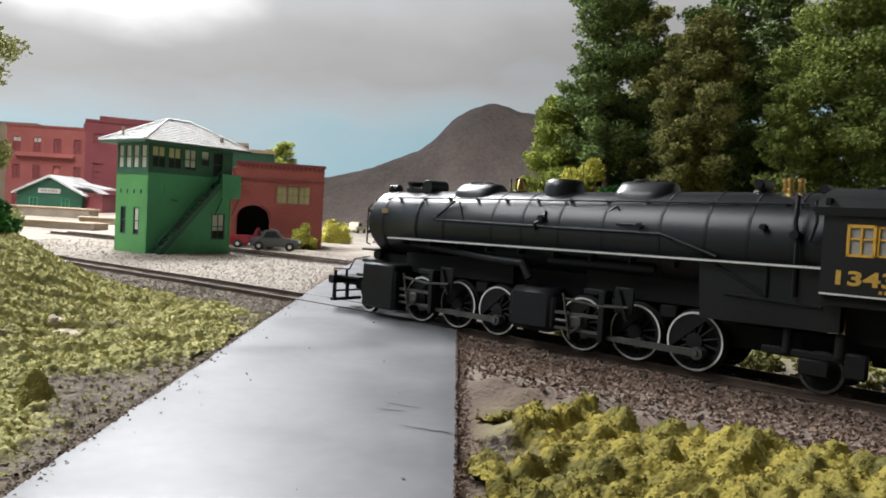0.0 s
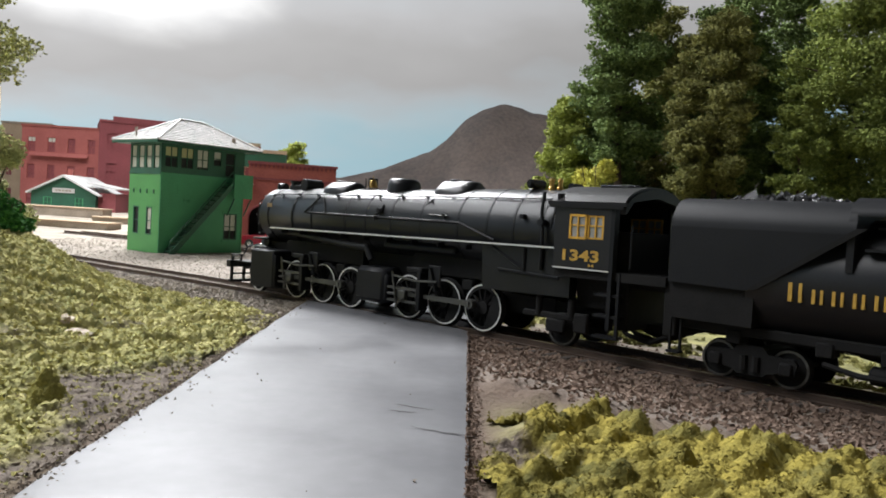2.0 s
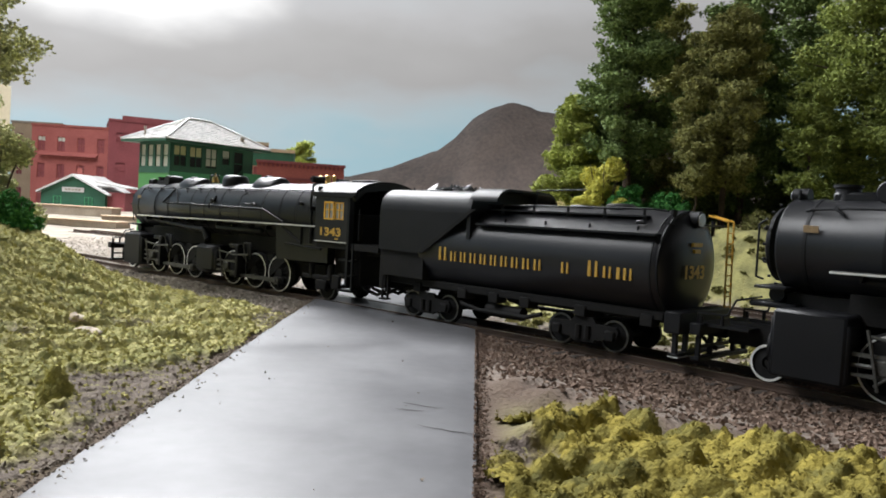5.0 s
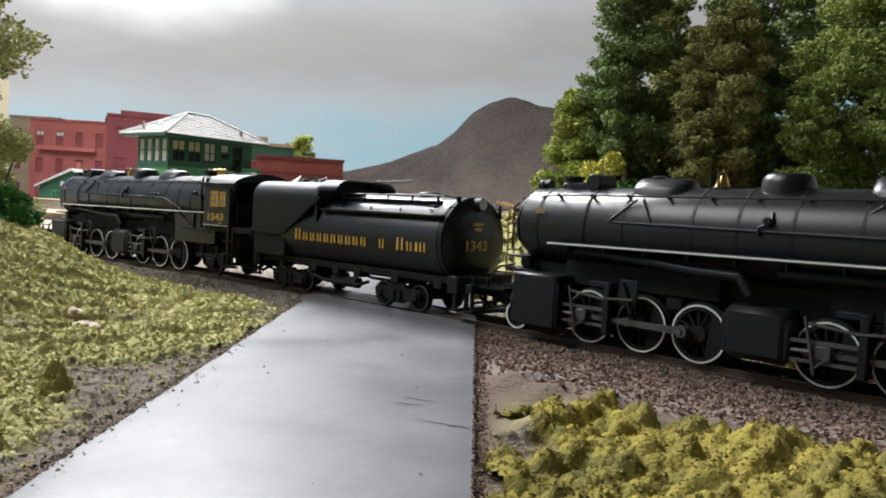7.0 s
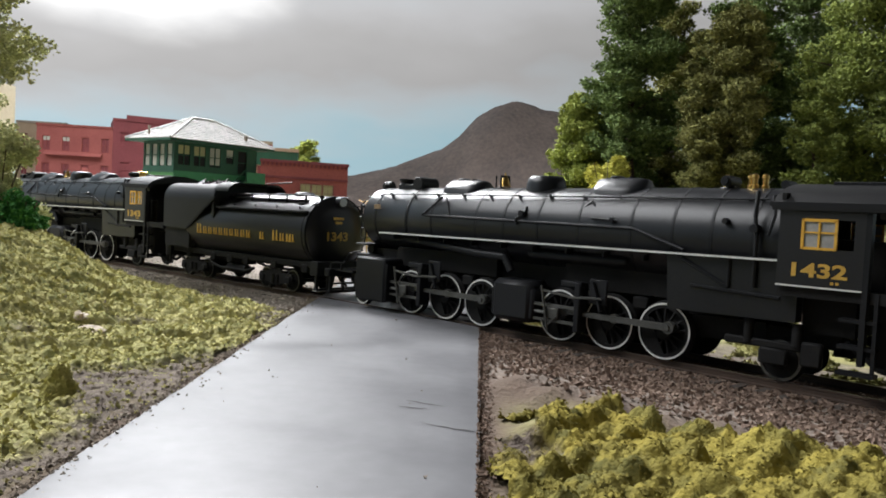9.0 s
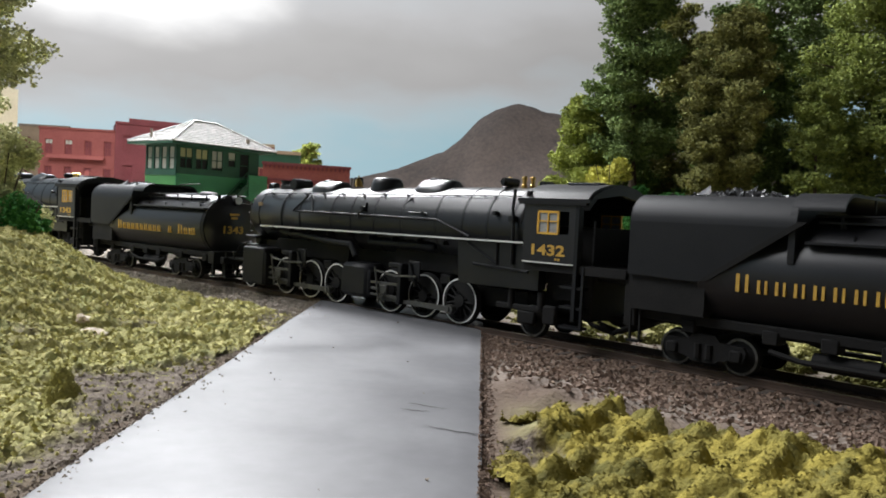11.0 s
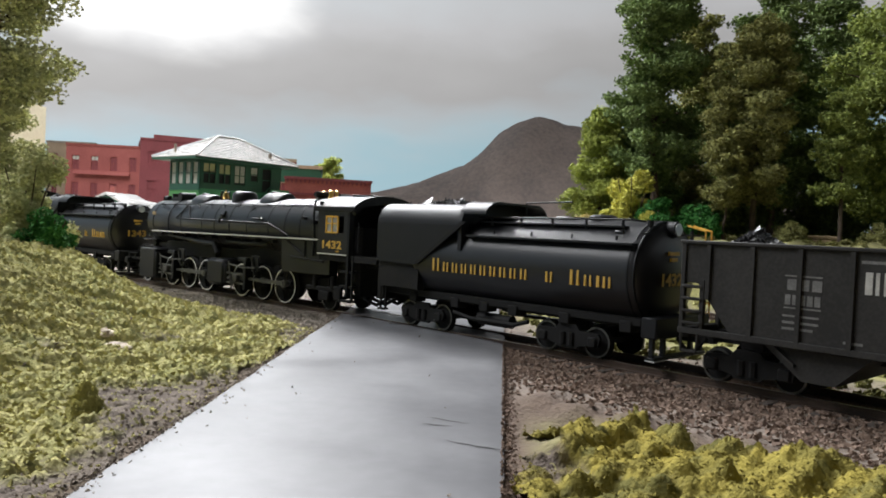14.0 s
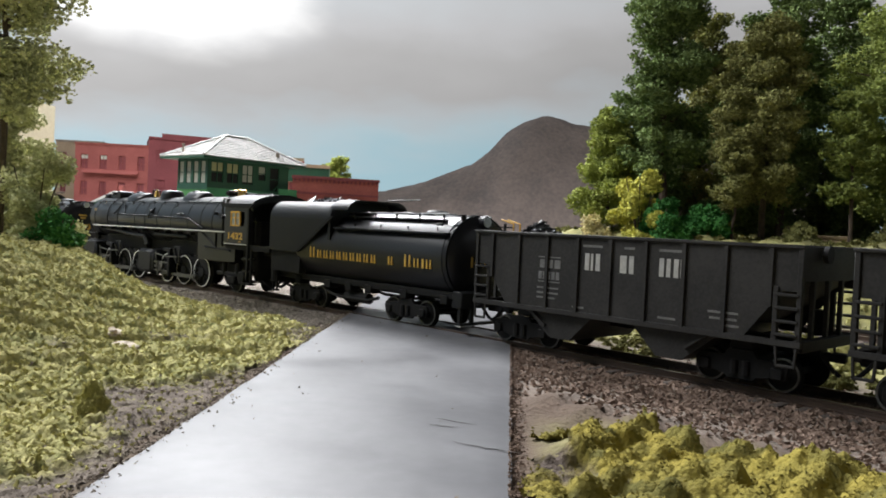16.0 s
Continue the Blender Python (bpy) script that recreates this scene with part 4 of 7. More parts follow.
def rods_for(parent, xs, crank, main_to, z_axle):
    """Side rods and main rods, which swing with the cranks."""
    for sgn, ph in ((1, 0.0), (-1, math.pi / 2)):
        y = sgn * 12.0
        bm = bmesh.new()
        box(bm, xs[2] - 1.2, xs[0] + 1.2, y - 0.35, y + 0.35, -0.75, 0.75, 0.15)
        for x in xs:
            rod(bm, (x, y - 0.6, 0), (x, y + 0.75, 0), 1.45, 14)
        side = part("side_rod", bm, MAT["rod"], parent)
        RODS.append((side, 0.0, z_axle, crank, ph))
        bm = bmesh.new()
        y2 = sgn * 13.2
        slab(bm, [(xs[2] - 1.6, -1.2), (xs[2] + 2.2, -1.0), (main_to, -0.55), (main_to, 0.55), (xs[2] + 2.2, 1.0), (xs[2] - 1.6, 1.2)], y2 - 0.35, y2 + 0.35)
        rod(bm, (xs[2], y2 - 0.6, 0), (xs[2], y2 + 0.9, 0), 1.7, 14)
        rod(bm, (xs[2], y2 + 0.3, 0), (xs[2] + 0.3, y2 + 1.2, 0), 0.9, 8)
        main = part("main_rod", bm, MAT["rod"], parent)
        RODS.append((main, 0.0, z_axle, crank, ph))


def locomotive(figures):
    """An articulated six-coupled pair: two engine units under one boiler, cab behind."""
    L = thing("steam_locomotive", "black articulated steam locomotive with white-edged wheels and gold number", "locomotive", group="steam locomotives")
    cz = 34.6
    # boiler
    bm = bmesh.new()
    tq = Matrix.Translation((0, 0, cz)) @ Matrix.Rotation(radians(90), 4, "Y")
    lathe(bm, [(9.0, 87.4), (11.4, 87.2), (11.9, 86.6), (12.1, 62), (12.4, 61.5), (12.7, 30), (13.1, -5), (13.7, -40), (13.9, -77)][::-1], 48, tq)
    boiler = part("boiler", bm, MAT["jacket"], L)
    for x, r in ((80, 12.0), (62, 12.45), (48.5, 12.55), (27, 12.75), (14.5, 12.9), (0.5, 13.05), (-15, 13.25), (-33, 13.6), (-46, 13.75), (-57, 13.82), (-68, 13.88)):
        rivet_band(boiler, x, r, cz, 0.8)
    # smokebox front
    bm = bmesh.new()
    lathe(bm, [(9.6, 89.4), (9.6, 90.2), (8.8, 90.8), (5.0, 91.6), (1.2, 92.1), (0.6, 93.0)], 32, tq)
    for k in range(14):
        a = 2 * math.pi * k / 14
        rod(bm, (89.9, 10.4 * math.cos(a), cz + 10.4 * math.sin(a)), (90.6, 10.4 * math.cos(a), cz + 10.4 * math.sin(a)), 0.35, 6)
    for z in (-4, 4):
        box(bm, 90.6, 91.4, -9, 9, cz + z - 0.5, cz + z + 0.5, 0.2)
    front = part("smokebox_front", bm, MAT["black"], boiler)
    bm = bmesh.new()
    for y in (-7.5, 7.5):
        pipe(bm, [(91.2, y, cz - 9), (93.2, y, cz - 8.5), (93.2, y, cz + 5), (91.0, y, cz + 6.5)], 0.28)
    part("grab_iron", bm, MAT["black"], boiler)
    # headlight, stack and blower fittings
    bm = bmesh.new()
    rod(bm, (84.0, 0, 47.3), (88.0, 0, 47.3), 1.9, 16)
    rod(bm, (85.5, 2.6, 44.5), (85.5, 2.6, 48.6), 0.45, 8)
    box(bm, 84.6, 87.4, -1.4, 1.4, 44.6, 46.2)
    h = part("headlight", bm, MAT["black"], L)
    bm = bmesh.new()
    rod(bm, (88.0, 0, 47.3), (88.3, 0, 47.3), 1.5, 16)
    part("lens", bm, MAT["lamp"], h, "clear round lens")
    bm = bmesh.new()
    lathe(bm, [(3.6, 45.2), (3.0, 46.6), (2.9, 49.2), (3.4, 49.5), (3.4, 50.2), (2.7, 50.2), (2.6, 48.6)], 22, Matrix.Translation((75, 0, 0)))
    box(bm, 66.2, 77.5, -2.9, 2.9, 45.4, 48.4, 0.6)
    part("smokestack", bm, MAT["black"], L)
    bm = bmesh.new()
    lathe(bm, [(2.4, -4.6), (2.7, -4.3), (2.7, 4.3), (2.4, 4.6)], 20, Matrix.Translation((64.6, 0, 48.3)) @ Matrix.Rotation(radians(90), 4, "X"))
    box(bm, 63.2, 66.0, -3.2, 3.2, 45.2, 46.8, 0.3)
    part("feedwater_heater", bm, MAT["black"], L)
    # domes and bell
    dome(L, "sand_dome", 51, 32.5, 7.2, 45.6, 50.0, "long black sand dome with hatches", True)
    dome(L, "steam_dome", 14, 0.5, 6.6, 46.0, 51.6, "round black steam dome")
    dome(L, "sand_dome", -13, -31.5, 7.4, 46.0, 51.0, "long black sand dome with hatches", True)
    bm = bmesh.new()
    for y in (-2.3, 2.3):
        pipe(bm, [(25.2, y, 47.0), (25.2, y, 50.4), (25.2, y * 0.9, 51.2)], 0.32)
    rod(bm, (25.2, -2.2, 51.4), (25.2, 2.2, 51.4), 0.4, 8)
    box(bm, 23.7, 26.7, -2.8, 2.8, 46.6, 47.6, 0.2)
    rod(bm, (28.4, 1.0, 46.8), (28.4, 1.0, 51.6), 0.28, 6)
    st = part("bell_stand", bm, MAT["black"], L)
    bm = bmesh.new()
    lathe(bm, [(2.1, 47.9), (1.85, 48.4), (1.5, 49.4), (1.3, 50.4), (0.8, 51.2), (0.3, 51.6), (0.25, 52.6)], 18, Matrix.Translation((25.2, 0, 0)))
    part("bell", bm, MAT["brass"], st, "polished brass bell")
    # turret, generator, whistle and pops
    bm = bmesh.new()
    rod(bm, (-55.5, -3.6, 50.2), (-55.5, 3.6, 50.2), 1.5, 16)
    rod(bm, (-55.5, 0, 47.5), (-55.5, 0, 50.5), 1.0, 10)
    rod(bm, (-55.5, 4.4, 50.2), (-55.5, 3.6, 50.2), 1.0, 12)
    box(bm, -57.5, -53.5, -2.5, 2.5, 47.2, 48.6, 0.3)
    rod(bm, (-71, -3, 49.4), (-71, 3, 49.4), 1.1, 12)
    box(bm, -72, -70, -2, 2, 47.8, 49.2, 0.2)
    part("turbo_generator", bm, MAT["black"], L)
    for x, y in ((-60.5, -1.2), (-62.6, 1.4), (-64.6, -0.6), (-53.2, -2.6)):
        bm = bmesh.new()
        lathe(bm, [(1.0, 47.6), (1.0, 49.2), (0.75, 49.4), (0.75, 51.0), (0.95, 51.2), (0.9, 51.9), (0.3, 52.3)], 12, Matrix.Translation((x, y, 0)))
        part("safety_valve", bm, MAT["brass"], L, "brass safety valve")
    # running boards with the white edge
    for sgn in (-1, 1):
        bm = bmesh.new()
        n = 24
        top = []
        for k in range(n + 1):
            x = 72 - 149 * k / n
            top.append((x, 29.5 + 1.1 * k / n))
        out = [(x, z) for x, z in top] + [(x, z - 0.8) for x, z in top[::-1]]
        slab(bm, out, sgn * 11.6, sgn * 16.2)
        rb = part("running_board", bm, MAT["black"], L)
        bm = bmesh.new()
        out = [(x, z - 0.12) for x, z in top] + [(x, z - 0.62) for x, z in top[::-1]]
        slab(bm, out, sgn * 16.2, sgn * 16.35)
        part("white_edge", bm, MAT["white"], rb, "thin white edge line")
        for k in range(11):
            bm = bmesh.new()
            x = 66 - 13 * k
            slab(bm, [(x, 28.8), (x - 0.7, 28.8), (x - 0.4, 27.2), (x, 27.2)], sgn * 11.0, sgn * 14.5)
            part("bracket", bm, MAT["black"], rb)
        # handrail with its posts
        bm = bmesh.new()
        ys = sgn * 9.4
        pipe(bm, [(88.5, sgn * 6.5, 41.0), (80, sgn * 8.6, 43.6), (71, ys, 44.0), (0, ys, 44.6), (-70, ys * 1.03, 45.2)], 0.26, 6)
        hr = part("handrail", bm, MAT["black"], L)
        for k in range(12):
            x = 74 - 12.6 * k
            bm = bmesh.new()
            rod(bm, (x, sgn * 7.6, 43.6 + 0.008 * (74 - x)), (x, ys * 1.02, 44.1 + 0.008 * (74 - x)), 0.5, 8)
            rod(bm, (x, ys, 44.0), (x - 2.2, ys * 1.08, 42.4), 0.28, 6)
            part("stanchion", bm, MAT["black"], hr)
        # side piping, check valves, air lines
        bm = bmesh.new()
        pipe(bm, [(52, sgn * 12.3, 36.5), (-34, sgn * 13.7, 36.0)], 0.5, 8)
        pipe(bm, [(-34, sgn * 13.7, 36.0), (-50, sgn * 14.4, 31.0)], 0.5, 8)
        part("air_pipe", bm, MAT["black"], L)
        for xa, xb in ((45, 53), (43, 39), (-18, -10), (-18, -24)):
            bm = bmesh.new()
            pipe(bm, [(xa, sgn * 10.4, 43.4), (xb, sgn * 12.6, 36.6)], 0.35)
            part("sand_pipe", bm, MAT["black"], L)
        bm = bmesh.new()
        pipe(bm, [(6, sgn * 11.6, 41.0), (5.5, sgn * 13.3, 38.5), (8.5, sgn * 13.6, 37.0), (8.5, sgn * 13.6, 35.0)], 0.45)
        rod(bm, (6.5, sgn * 11, 38.8), (6.5, sgn * 14.0, 38.8), 1.0, 10)
        part("check_valve", bm, MAT["black"], L)
        bm = bmesh.new()
        rod(bm, (-27, sgn * 12, 38.0), (-27, sgn * 14.2, 38.0), 0.8, 8)
        pipe(bm, [(-20, sgn * 13.6, 38.2), (-29, sgn * 14.0, 38.0)], 0.3)
        part("wash_out_plug", bm, MAT["black"], L)
        # steam pipe down to the rear cylinders
        bm = bmesh.new()
        pipe(bm, [(66, sgn * 10.0, 27.5), (44, sgn * 12.5, 26.4), (24, sgn * 13.2, 24.8), (12.5, sgn * 13.2, 24.5), (9.5, sgn * 13.2, 20.0)], 1.35, 12)
        part("steam_pipe", bm, MAT["black"], L)
        # reservoir under the running board
        bm = bmesh.new()
        lathe(bm, [(0.6, -1.0), (1.2, -0.6), (1.4, 0), (1.4, 34), (1.2, 34.6), (0.6, 35.0)], 18, Matrix.Translation((-31, sgn * 11.4, 26.2)) @ Matrix.Rotation(radians(90), 4, "Y"))
        part("air_reservoir", bm, MAT["black"], L)
        # firebox side and ash pan with braces
        bm = bmesh.new()
        slab(bm, [(-45.5, 29.5), (-76, 30.5), (-76, 24), (-80, 23.2), (-80, 15.5), (-46.5, 15.0)], sgn * 10.5, sgn * 14.6)
        fb = part("firebox_side", bm, MAT["jacket"], L)
        bm = bmesh.new()
        pipe(bm, [(-50, sgn * 14.9, 29.0), (-63, sgn * 14.9, 22.5), (-63, sgn * 14.9, 30.0)], 0.45)
        pipe(bm, [(-53, sgn * 14.9, 22.0), (-76, sgn * 14.9, 21.0)], 0.5)
        pipe(bm, [(-69, sgn * 14.4, 47.0), (-69, sgn * 15.3, 41), (-69.6, sgn * 15.3, 36), (-69.6, sgn * 15.3, 23)], 0.55)
        pipe(bm, [(-73, sgn * 14.2, 46.0), (-73.8, sgn * 15.2, 41), (-72.4, sgn * 15.2, 36)], 0.4)
        rod(bm, (-69, sgn * 13, 37.6), (-69, sgn * 16.2, 37.6), 1.1, 10)
        rod(bm, (-61, sgn * 13, 39.2), (-61, sgn * 15.0, 39.2), 0.8, 8)
        part("injector_pipe", bm, MAT["black"], fb)
    bm = bmesh.new()
    for y in (12.25, -12.25):
        box(bm, 76.6, 80.2, y - 0.12, y + 0.12, 38.0, 39.7, 0.05)
    part("number_plate", bm, MAT["wood"], L, "small dull gold maker's plate")
    # frames, pilot, cylinders
    bm = bmesh.new()
    for y in (-5.5, 5.5):
        box(bm, -70, 100, y - 0.7, y + 0.7, 7.5, 13.5)
    box(bm, -62, 86, -5, 5, 12.0, 22.5)
    box(bm, 20, 70, -8, 8, 17, 24)
    box(bm, -46, -8, -8, 8, 17, 24)
    for x in (50, 32.5, -17.5, -35):
        box(bm, x - 2.5, x + 2.5, -9, 9, 13, 16.5, 0.4)
    part("frame", bm, MAT["under"], L)
    bm = bmesh.new()
    box(bm, 103.5, 106.8, -15, 15, 9.4, 12.6, 0.3)
    box(bm, 92, 104, -12, 12, 11.8, 12.6)
    box(bm, 104, 106.4, -14, 14, 2.4, 3.6, 0.2)
    for y in (-13, -6.5, 6.5, 13):
        box(bm, 104.4, 105.6, y - 0.5, y + 0.5, 3.4, 9.5)
    box(bm, 104.2, 105.2, -13, 13, 6.0, 6.7)
    pl = part("pilot", bm, MAT["black"], L)
    bm = bmesh.new()
    box(bm, 106.5, 111.5, -1.2, 1.2, 8.0, 10.6, 0.4)
    box(bm, 111.0, 113.6, -2.0, 1.8, 7.6, 11.0, 0.5)
    part("coupler", bm, MAT["under"], pl)
    bm = bmesh.new()
    for y in (-13, 13):
        pipe(bm, [(105.5, y, 12.6), (105.5, y, 15.2), (98, y * 0.9, 15.4), (96.5, y * 0.8, 19.5), (91, y * 0.6, 21.0)], 0.28)
        rod(bm, (104.6, y, 12.6), (104.6, y, 14.6), 0.55, 8)
        rod(bm, (99.2, y * .92, 12.6), (99.2, y * .92, 15.2), 0.5, 8)
    part("pilot_rail", bm, MAT["black"], pl)
    bm = bmesh.new()
    rod(bm, (88, -6.5, 22.0), (88, 6.5, 22.0), 2.0, 16)
    box(bm, 82, 94, -9, 9, 18.6, 20.0, 0.4)
    box(bm, 84, 92, -11, 11, 23.4, 24.2, 0.2)
    part("air_pump_shield", bm, MAT["black"], L)
    for sgn in (-1, 1):
        bm = bmesh.new()
        box(bm, 67.0, 84.0, min(sgn * 5.5, sgn * 17.2), max(sgn * 5.5, sgn * 17.2), 3.0, 19.4, 0.7)
        box(bm, 66.4, 84.6, min(sgn * 7.0, sgn * 16.6), max(sgn * 7.0, sgn * 16.6), 3.6, 17.6, 0.5)
        lathe(bm, [(5.6, 0.0), (5.6, 0.7), (3.2, 1.1)], 20, Matrix.Translation((84.4, sgn * 11.0, 9.4)) @ Matrix.Rotation(radians(90), 4, "Y"))
        part("low_pressure_cylinder", bm, MAT["black"], L)
    for sgn in (-1, 1):
        bm = bmesh.new()
        box(bm, -1.0, 15.0, min(sgn * 5.5, sgn * 16.3), max(sgn * 5.5, sgn * 16.3), 4.4, 17.6, 1.6)
        box(bm, -1.8, 15.8, min(sgn * 6.5, sgn * 15.4), max(sgn * 6.5, sgn * 15.4), 5.4, 15.6, 0.8)
        part("high_pressure_cylinder", bm, MAT["black"], L)
    valve_gear(L, 66.5, (59, 41.5, 24), True)
    valve_gear(L, -1.5, (-8.5, -26, -43.7), True)
    for x in (59.0, 41.5, 24.0, -8.5, -26.0, -43.7):
        wheelset(L, "driving_wheel", x, 7.95, 10.4, True, "black spoked driving wheels with white tyres")
    rods_for(L, (59.0, 41.5, 24.0), 3.4, 57.5, 7.95)
    rods_for(L, (-8.5, -26.0, -43.7), 3.4, -10.5, 7.95)
    wheelset(L, "pilot_wheel", 87.3, 4.7, 10.2)
    wheelset(L, "trailing_wheel", -75.5, 5.2, 10.2)
    # trailing truck
    bm = bmesh.new()
    for sgn in (-1, 1):
        y = sgn * 12.3
        box(bm, -78, -71, y - 0.9, y + 0.9, 4.2, 8.4, 0.5)
        box(bm, -84, -62, y - 0.6, y + 0.6, 8.2, 10.2, 0.4)
        box(bm, -86, -81, y - 1.0, y + 1.0, 5.0, 11.0, 0.5)
        rod(bm, (-68, y, 9.0), (-68, y, 15.0), 1.2, 10)
        rod(bm, (-80, y, 9.5), (-80, y, 15.0), 1.4, 10)
    box(bm, -88, -62, -6, 6, 9, 13)
    part("trailing_truck", bm, MAT["under"], L)
    # cab
    for sgn in (-1, 1):
        y0, y1 = sgn * 17.9, sgn * 18.5
        bm = bmesh.new()
        slab(bm, [(-76.2, 24.6), (-81.2, 24.6), (-81.2, 44.0), (-76.2, 44.0)], y0, y1)
        slab(bm, [(-92.8, 24.6), (-95, 24.6), (-95, 44.0), (-92.8, 44.0)], y0, y1)
        slab(bm, [(-81.2, 24.6), (-92.8, 24.6), (-92.8, 33.6), (-81.2, 33.6)], y0, y1)
        slab(bm, [(-81.2, 40.4), (-92.8, 40.4), (-92.8, 44.0), (-81.2, 44.0)], y0, y1)
        cs = part("cab_side", bm, MAT["tender"], L)
        bm = bmesh.new()
        slab(bm, [(-76.2, 24.5), (-95, 24.5), (-95, 24.9), (-76.2, 24.9)], y1, y1 + sgn * 0.15)
        part("white_edge", bm, MAT["white"], cs, "thin white edge line")
        for xa, xb, off in ((-81.3, -87.2, 0.0), (-87.2, -92.7, -0.35)) if figures == "1343" else ((-81.3, -89.2, 0.0),):
            bm = bmesh.new()
            ya, yb = y1 - sgn * 0.5 + sgn * off, y1 + sgn * (0.15 + off)
            t = 0.62
            slab(bm, [(xa, 33.4), (xb, 33.4), (xb, 33.4 + t), (xa, 33.4 + t)], ya, yb)
            slab(bm, [(xa, 39.9), (xb, 39.9), (xb, 40.6), (xa, 40.6)], ya, yb)
            slab(bm, [(xa, 33.4), (xa - t, 33.4), (xa - t, 40.6), (xa, 40.6)], ya, yb)
            slab(bm, [(xb + t, 33.4), (xb, 33.4), (xb, 40.6), (xb + t, 40.6)], ya, yb)
            xm = (xa + xb) / 2
            slab(bm, [(xm + 0.22, 33.8), (xm - 0.22, 33.8), (xm - 0.22, 40.2), (xm + 0.22, 40.6)], ya, yb)
            slab(bm, [(xa, 37.2), (xb, 37.2), (xb, 37.6), (xa, 37.6)], ya, yb)
            wn = part("window", bm, MAT["yellow"], cs, "yellow framed cab window")
            bm = bmesh.new()
            slab(bm, [(xa - 0.4, 33.8), (xb + 0.4, 33.8), (xb + 0.4, 40.2), (xa - 0.4, 40.6)], ya + sgn * 0.15, ya + sgn * 0.25)
            part("pane", bm, MAT["pane"], wn)
        bm = bmesh.new()
        slab(bm, [(-74, 43.2), (-100, 43.2), (-100, 44.3), (-74, 44.3)], sgn * 18.4, sgn * 19.4)
        slab(bm, [(-80, 42.2), (-98, 42.2), (-98, 42.6), (-80, 42.6)], sgn * 18.4, sgn * 19.0)
        part("gutter", bm, MAT["black"], cs)
        # rear post, steps and the tank below the cab
        bm = bmesh.new()
        box(bm, -96.2, -95.0, y1 - sgn * 2.5 if sgn > 0 else y1, y1 if sgn > 0 else y1 + 2.5, 8, 44)
        rod(bm, (-101.5, sgn * 18.0, 26), (-101.5, sgn * 18.0, 38), 0.3, 6)
        for z in (5.5, 11.5, 17.5):
            box(bm, -98.5, -90.5, min(sgn * 14.5, sgn * 18), max(sgn * 14.5, sgn * 18), z, z + 0.8)
        for x in (-98.0,):
            box(bm, x - 0.4, x + 0.4, min(sgn * 16.8, sgn * 17.8), max(sgn * 16.8, sgn * 17.8), 5.5, 24.5)
        part("cab_steps", bm, MAT["black"], L)
        if sgn > 0:
            number(cs, figures, 4.4, -85.2, 18.6, 27.1, 180, "number", 12.2)
            bars(cs, MAT["gold"], -88.4, 25.6, [(0.7, 0.7), (0.7, 0.7)], lambda z: 18.6, 0.4, "class_mark")
    bm = bmesh.new()
    box(bm, -77.2, -76.2, -17.9, 17.9, 24.6, 46.5)
    box(bm, -112, -76.2, -17.5, 17.5, 22.0, 24.6)
    box(bm, -98, -79, -12.5, 12.5, 24.6, 36)
    box(bm, -92, -80, -10, 10, 13, 23)
    part("cab_floor", bm, MAT["under"], L)
    # arched roof running back over the gangway
    bm = bmesh.new()
    sec = []
    for k in range(17):
        a = -1 + 2 * k / 16
        sec.append((19.4 * a, 43.2 + 6.4 * (1 - a * a) ** 0.62))
    along(bm, sec + [(y, z - 0.8) for y, z in sec[::-1]], -74.5, -99)
    rf = part("cab_roof", bm, MAT["roof_black"], L, "arched black cab roof")
    bm = bmesh.new()
    box(bm, -84, -95, -6.5, 6.5, 48.9, 49.7, 0.2)
    rod(bm, (-84, 3, 49.8), (-95, 3, 49.8), 0.25, 6)
    part("roof_hatch", bm, MAT["black"], rf)
    # rear arch bulkhead above the doorway
    bm = bmesh.new()
    low = [(y * 0.97, z - 0.8) for y, z in sec]
    along(bm, low + [(18, 41.0), (14, 44.6), (0, 46.4), (-14, 44.6), (-18, 41.0)], -99.4, -97.6)
    part("roof_arch", bm, MAT["black"], rf)
    bm = bmesh.new()
    box(bm, -113, -98, -17.6, -17.0, 24.6, 38)
    box(bm, -113, -99, -12, 12, 20, 24.6, 0.4)
    box(bm, -100, -97, -15, 15, 8, 22, 0.4)
    part("gangway_apron", bm, MAT["under"], L)
    # hoses towards the tender
    for y in (-8, -3, 4, 9):
        bm = bmesh.new()
        pipe(bm, [(-90, y, 12), (-97, y, 6.5), (-104, y, 5.0), (-110, y, 8), (-114, y, 12)], 0.7, 8)
        part("hose", bm, MAT["under"], L)
    bm = bmesh.new()
    box(bm, -112, -88, -3, 3, 7.5, 9.5)
    part("drawbar", bm, MAT["under"], L)
    return L


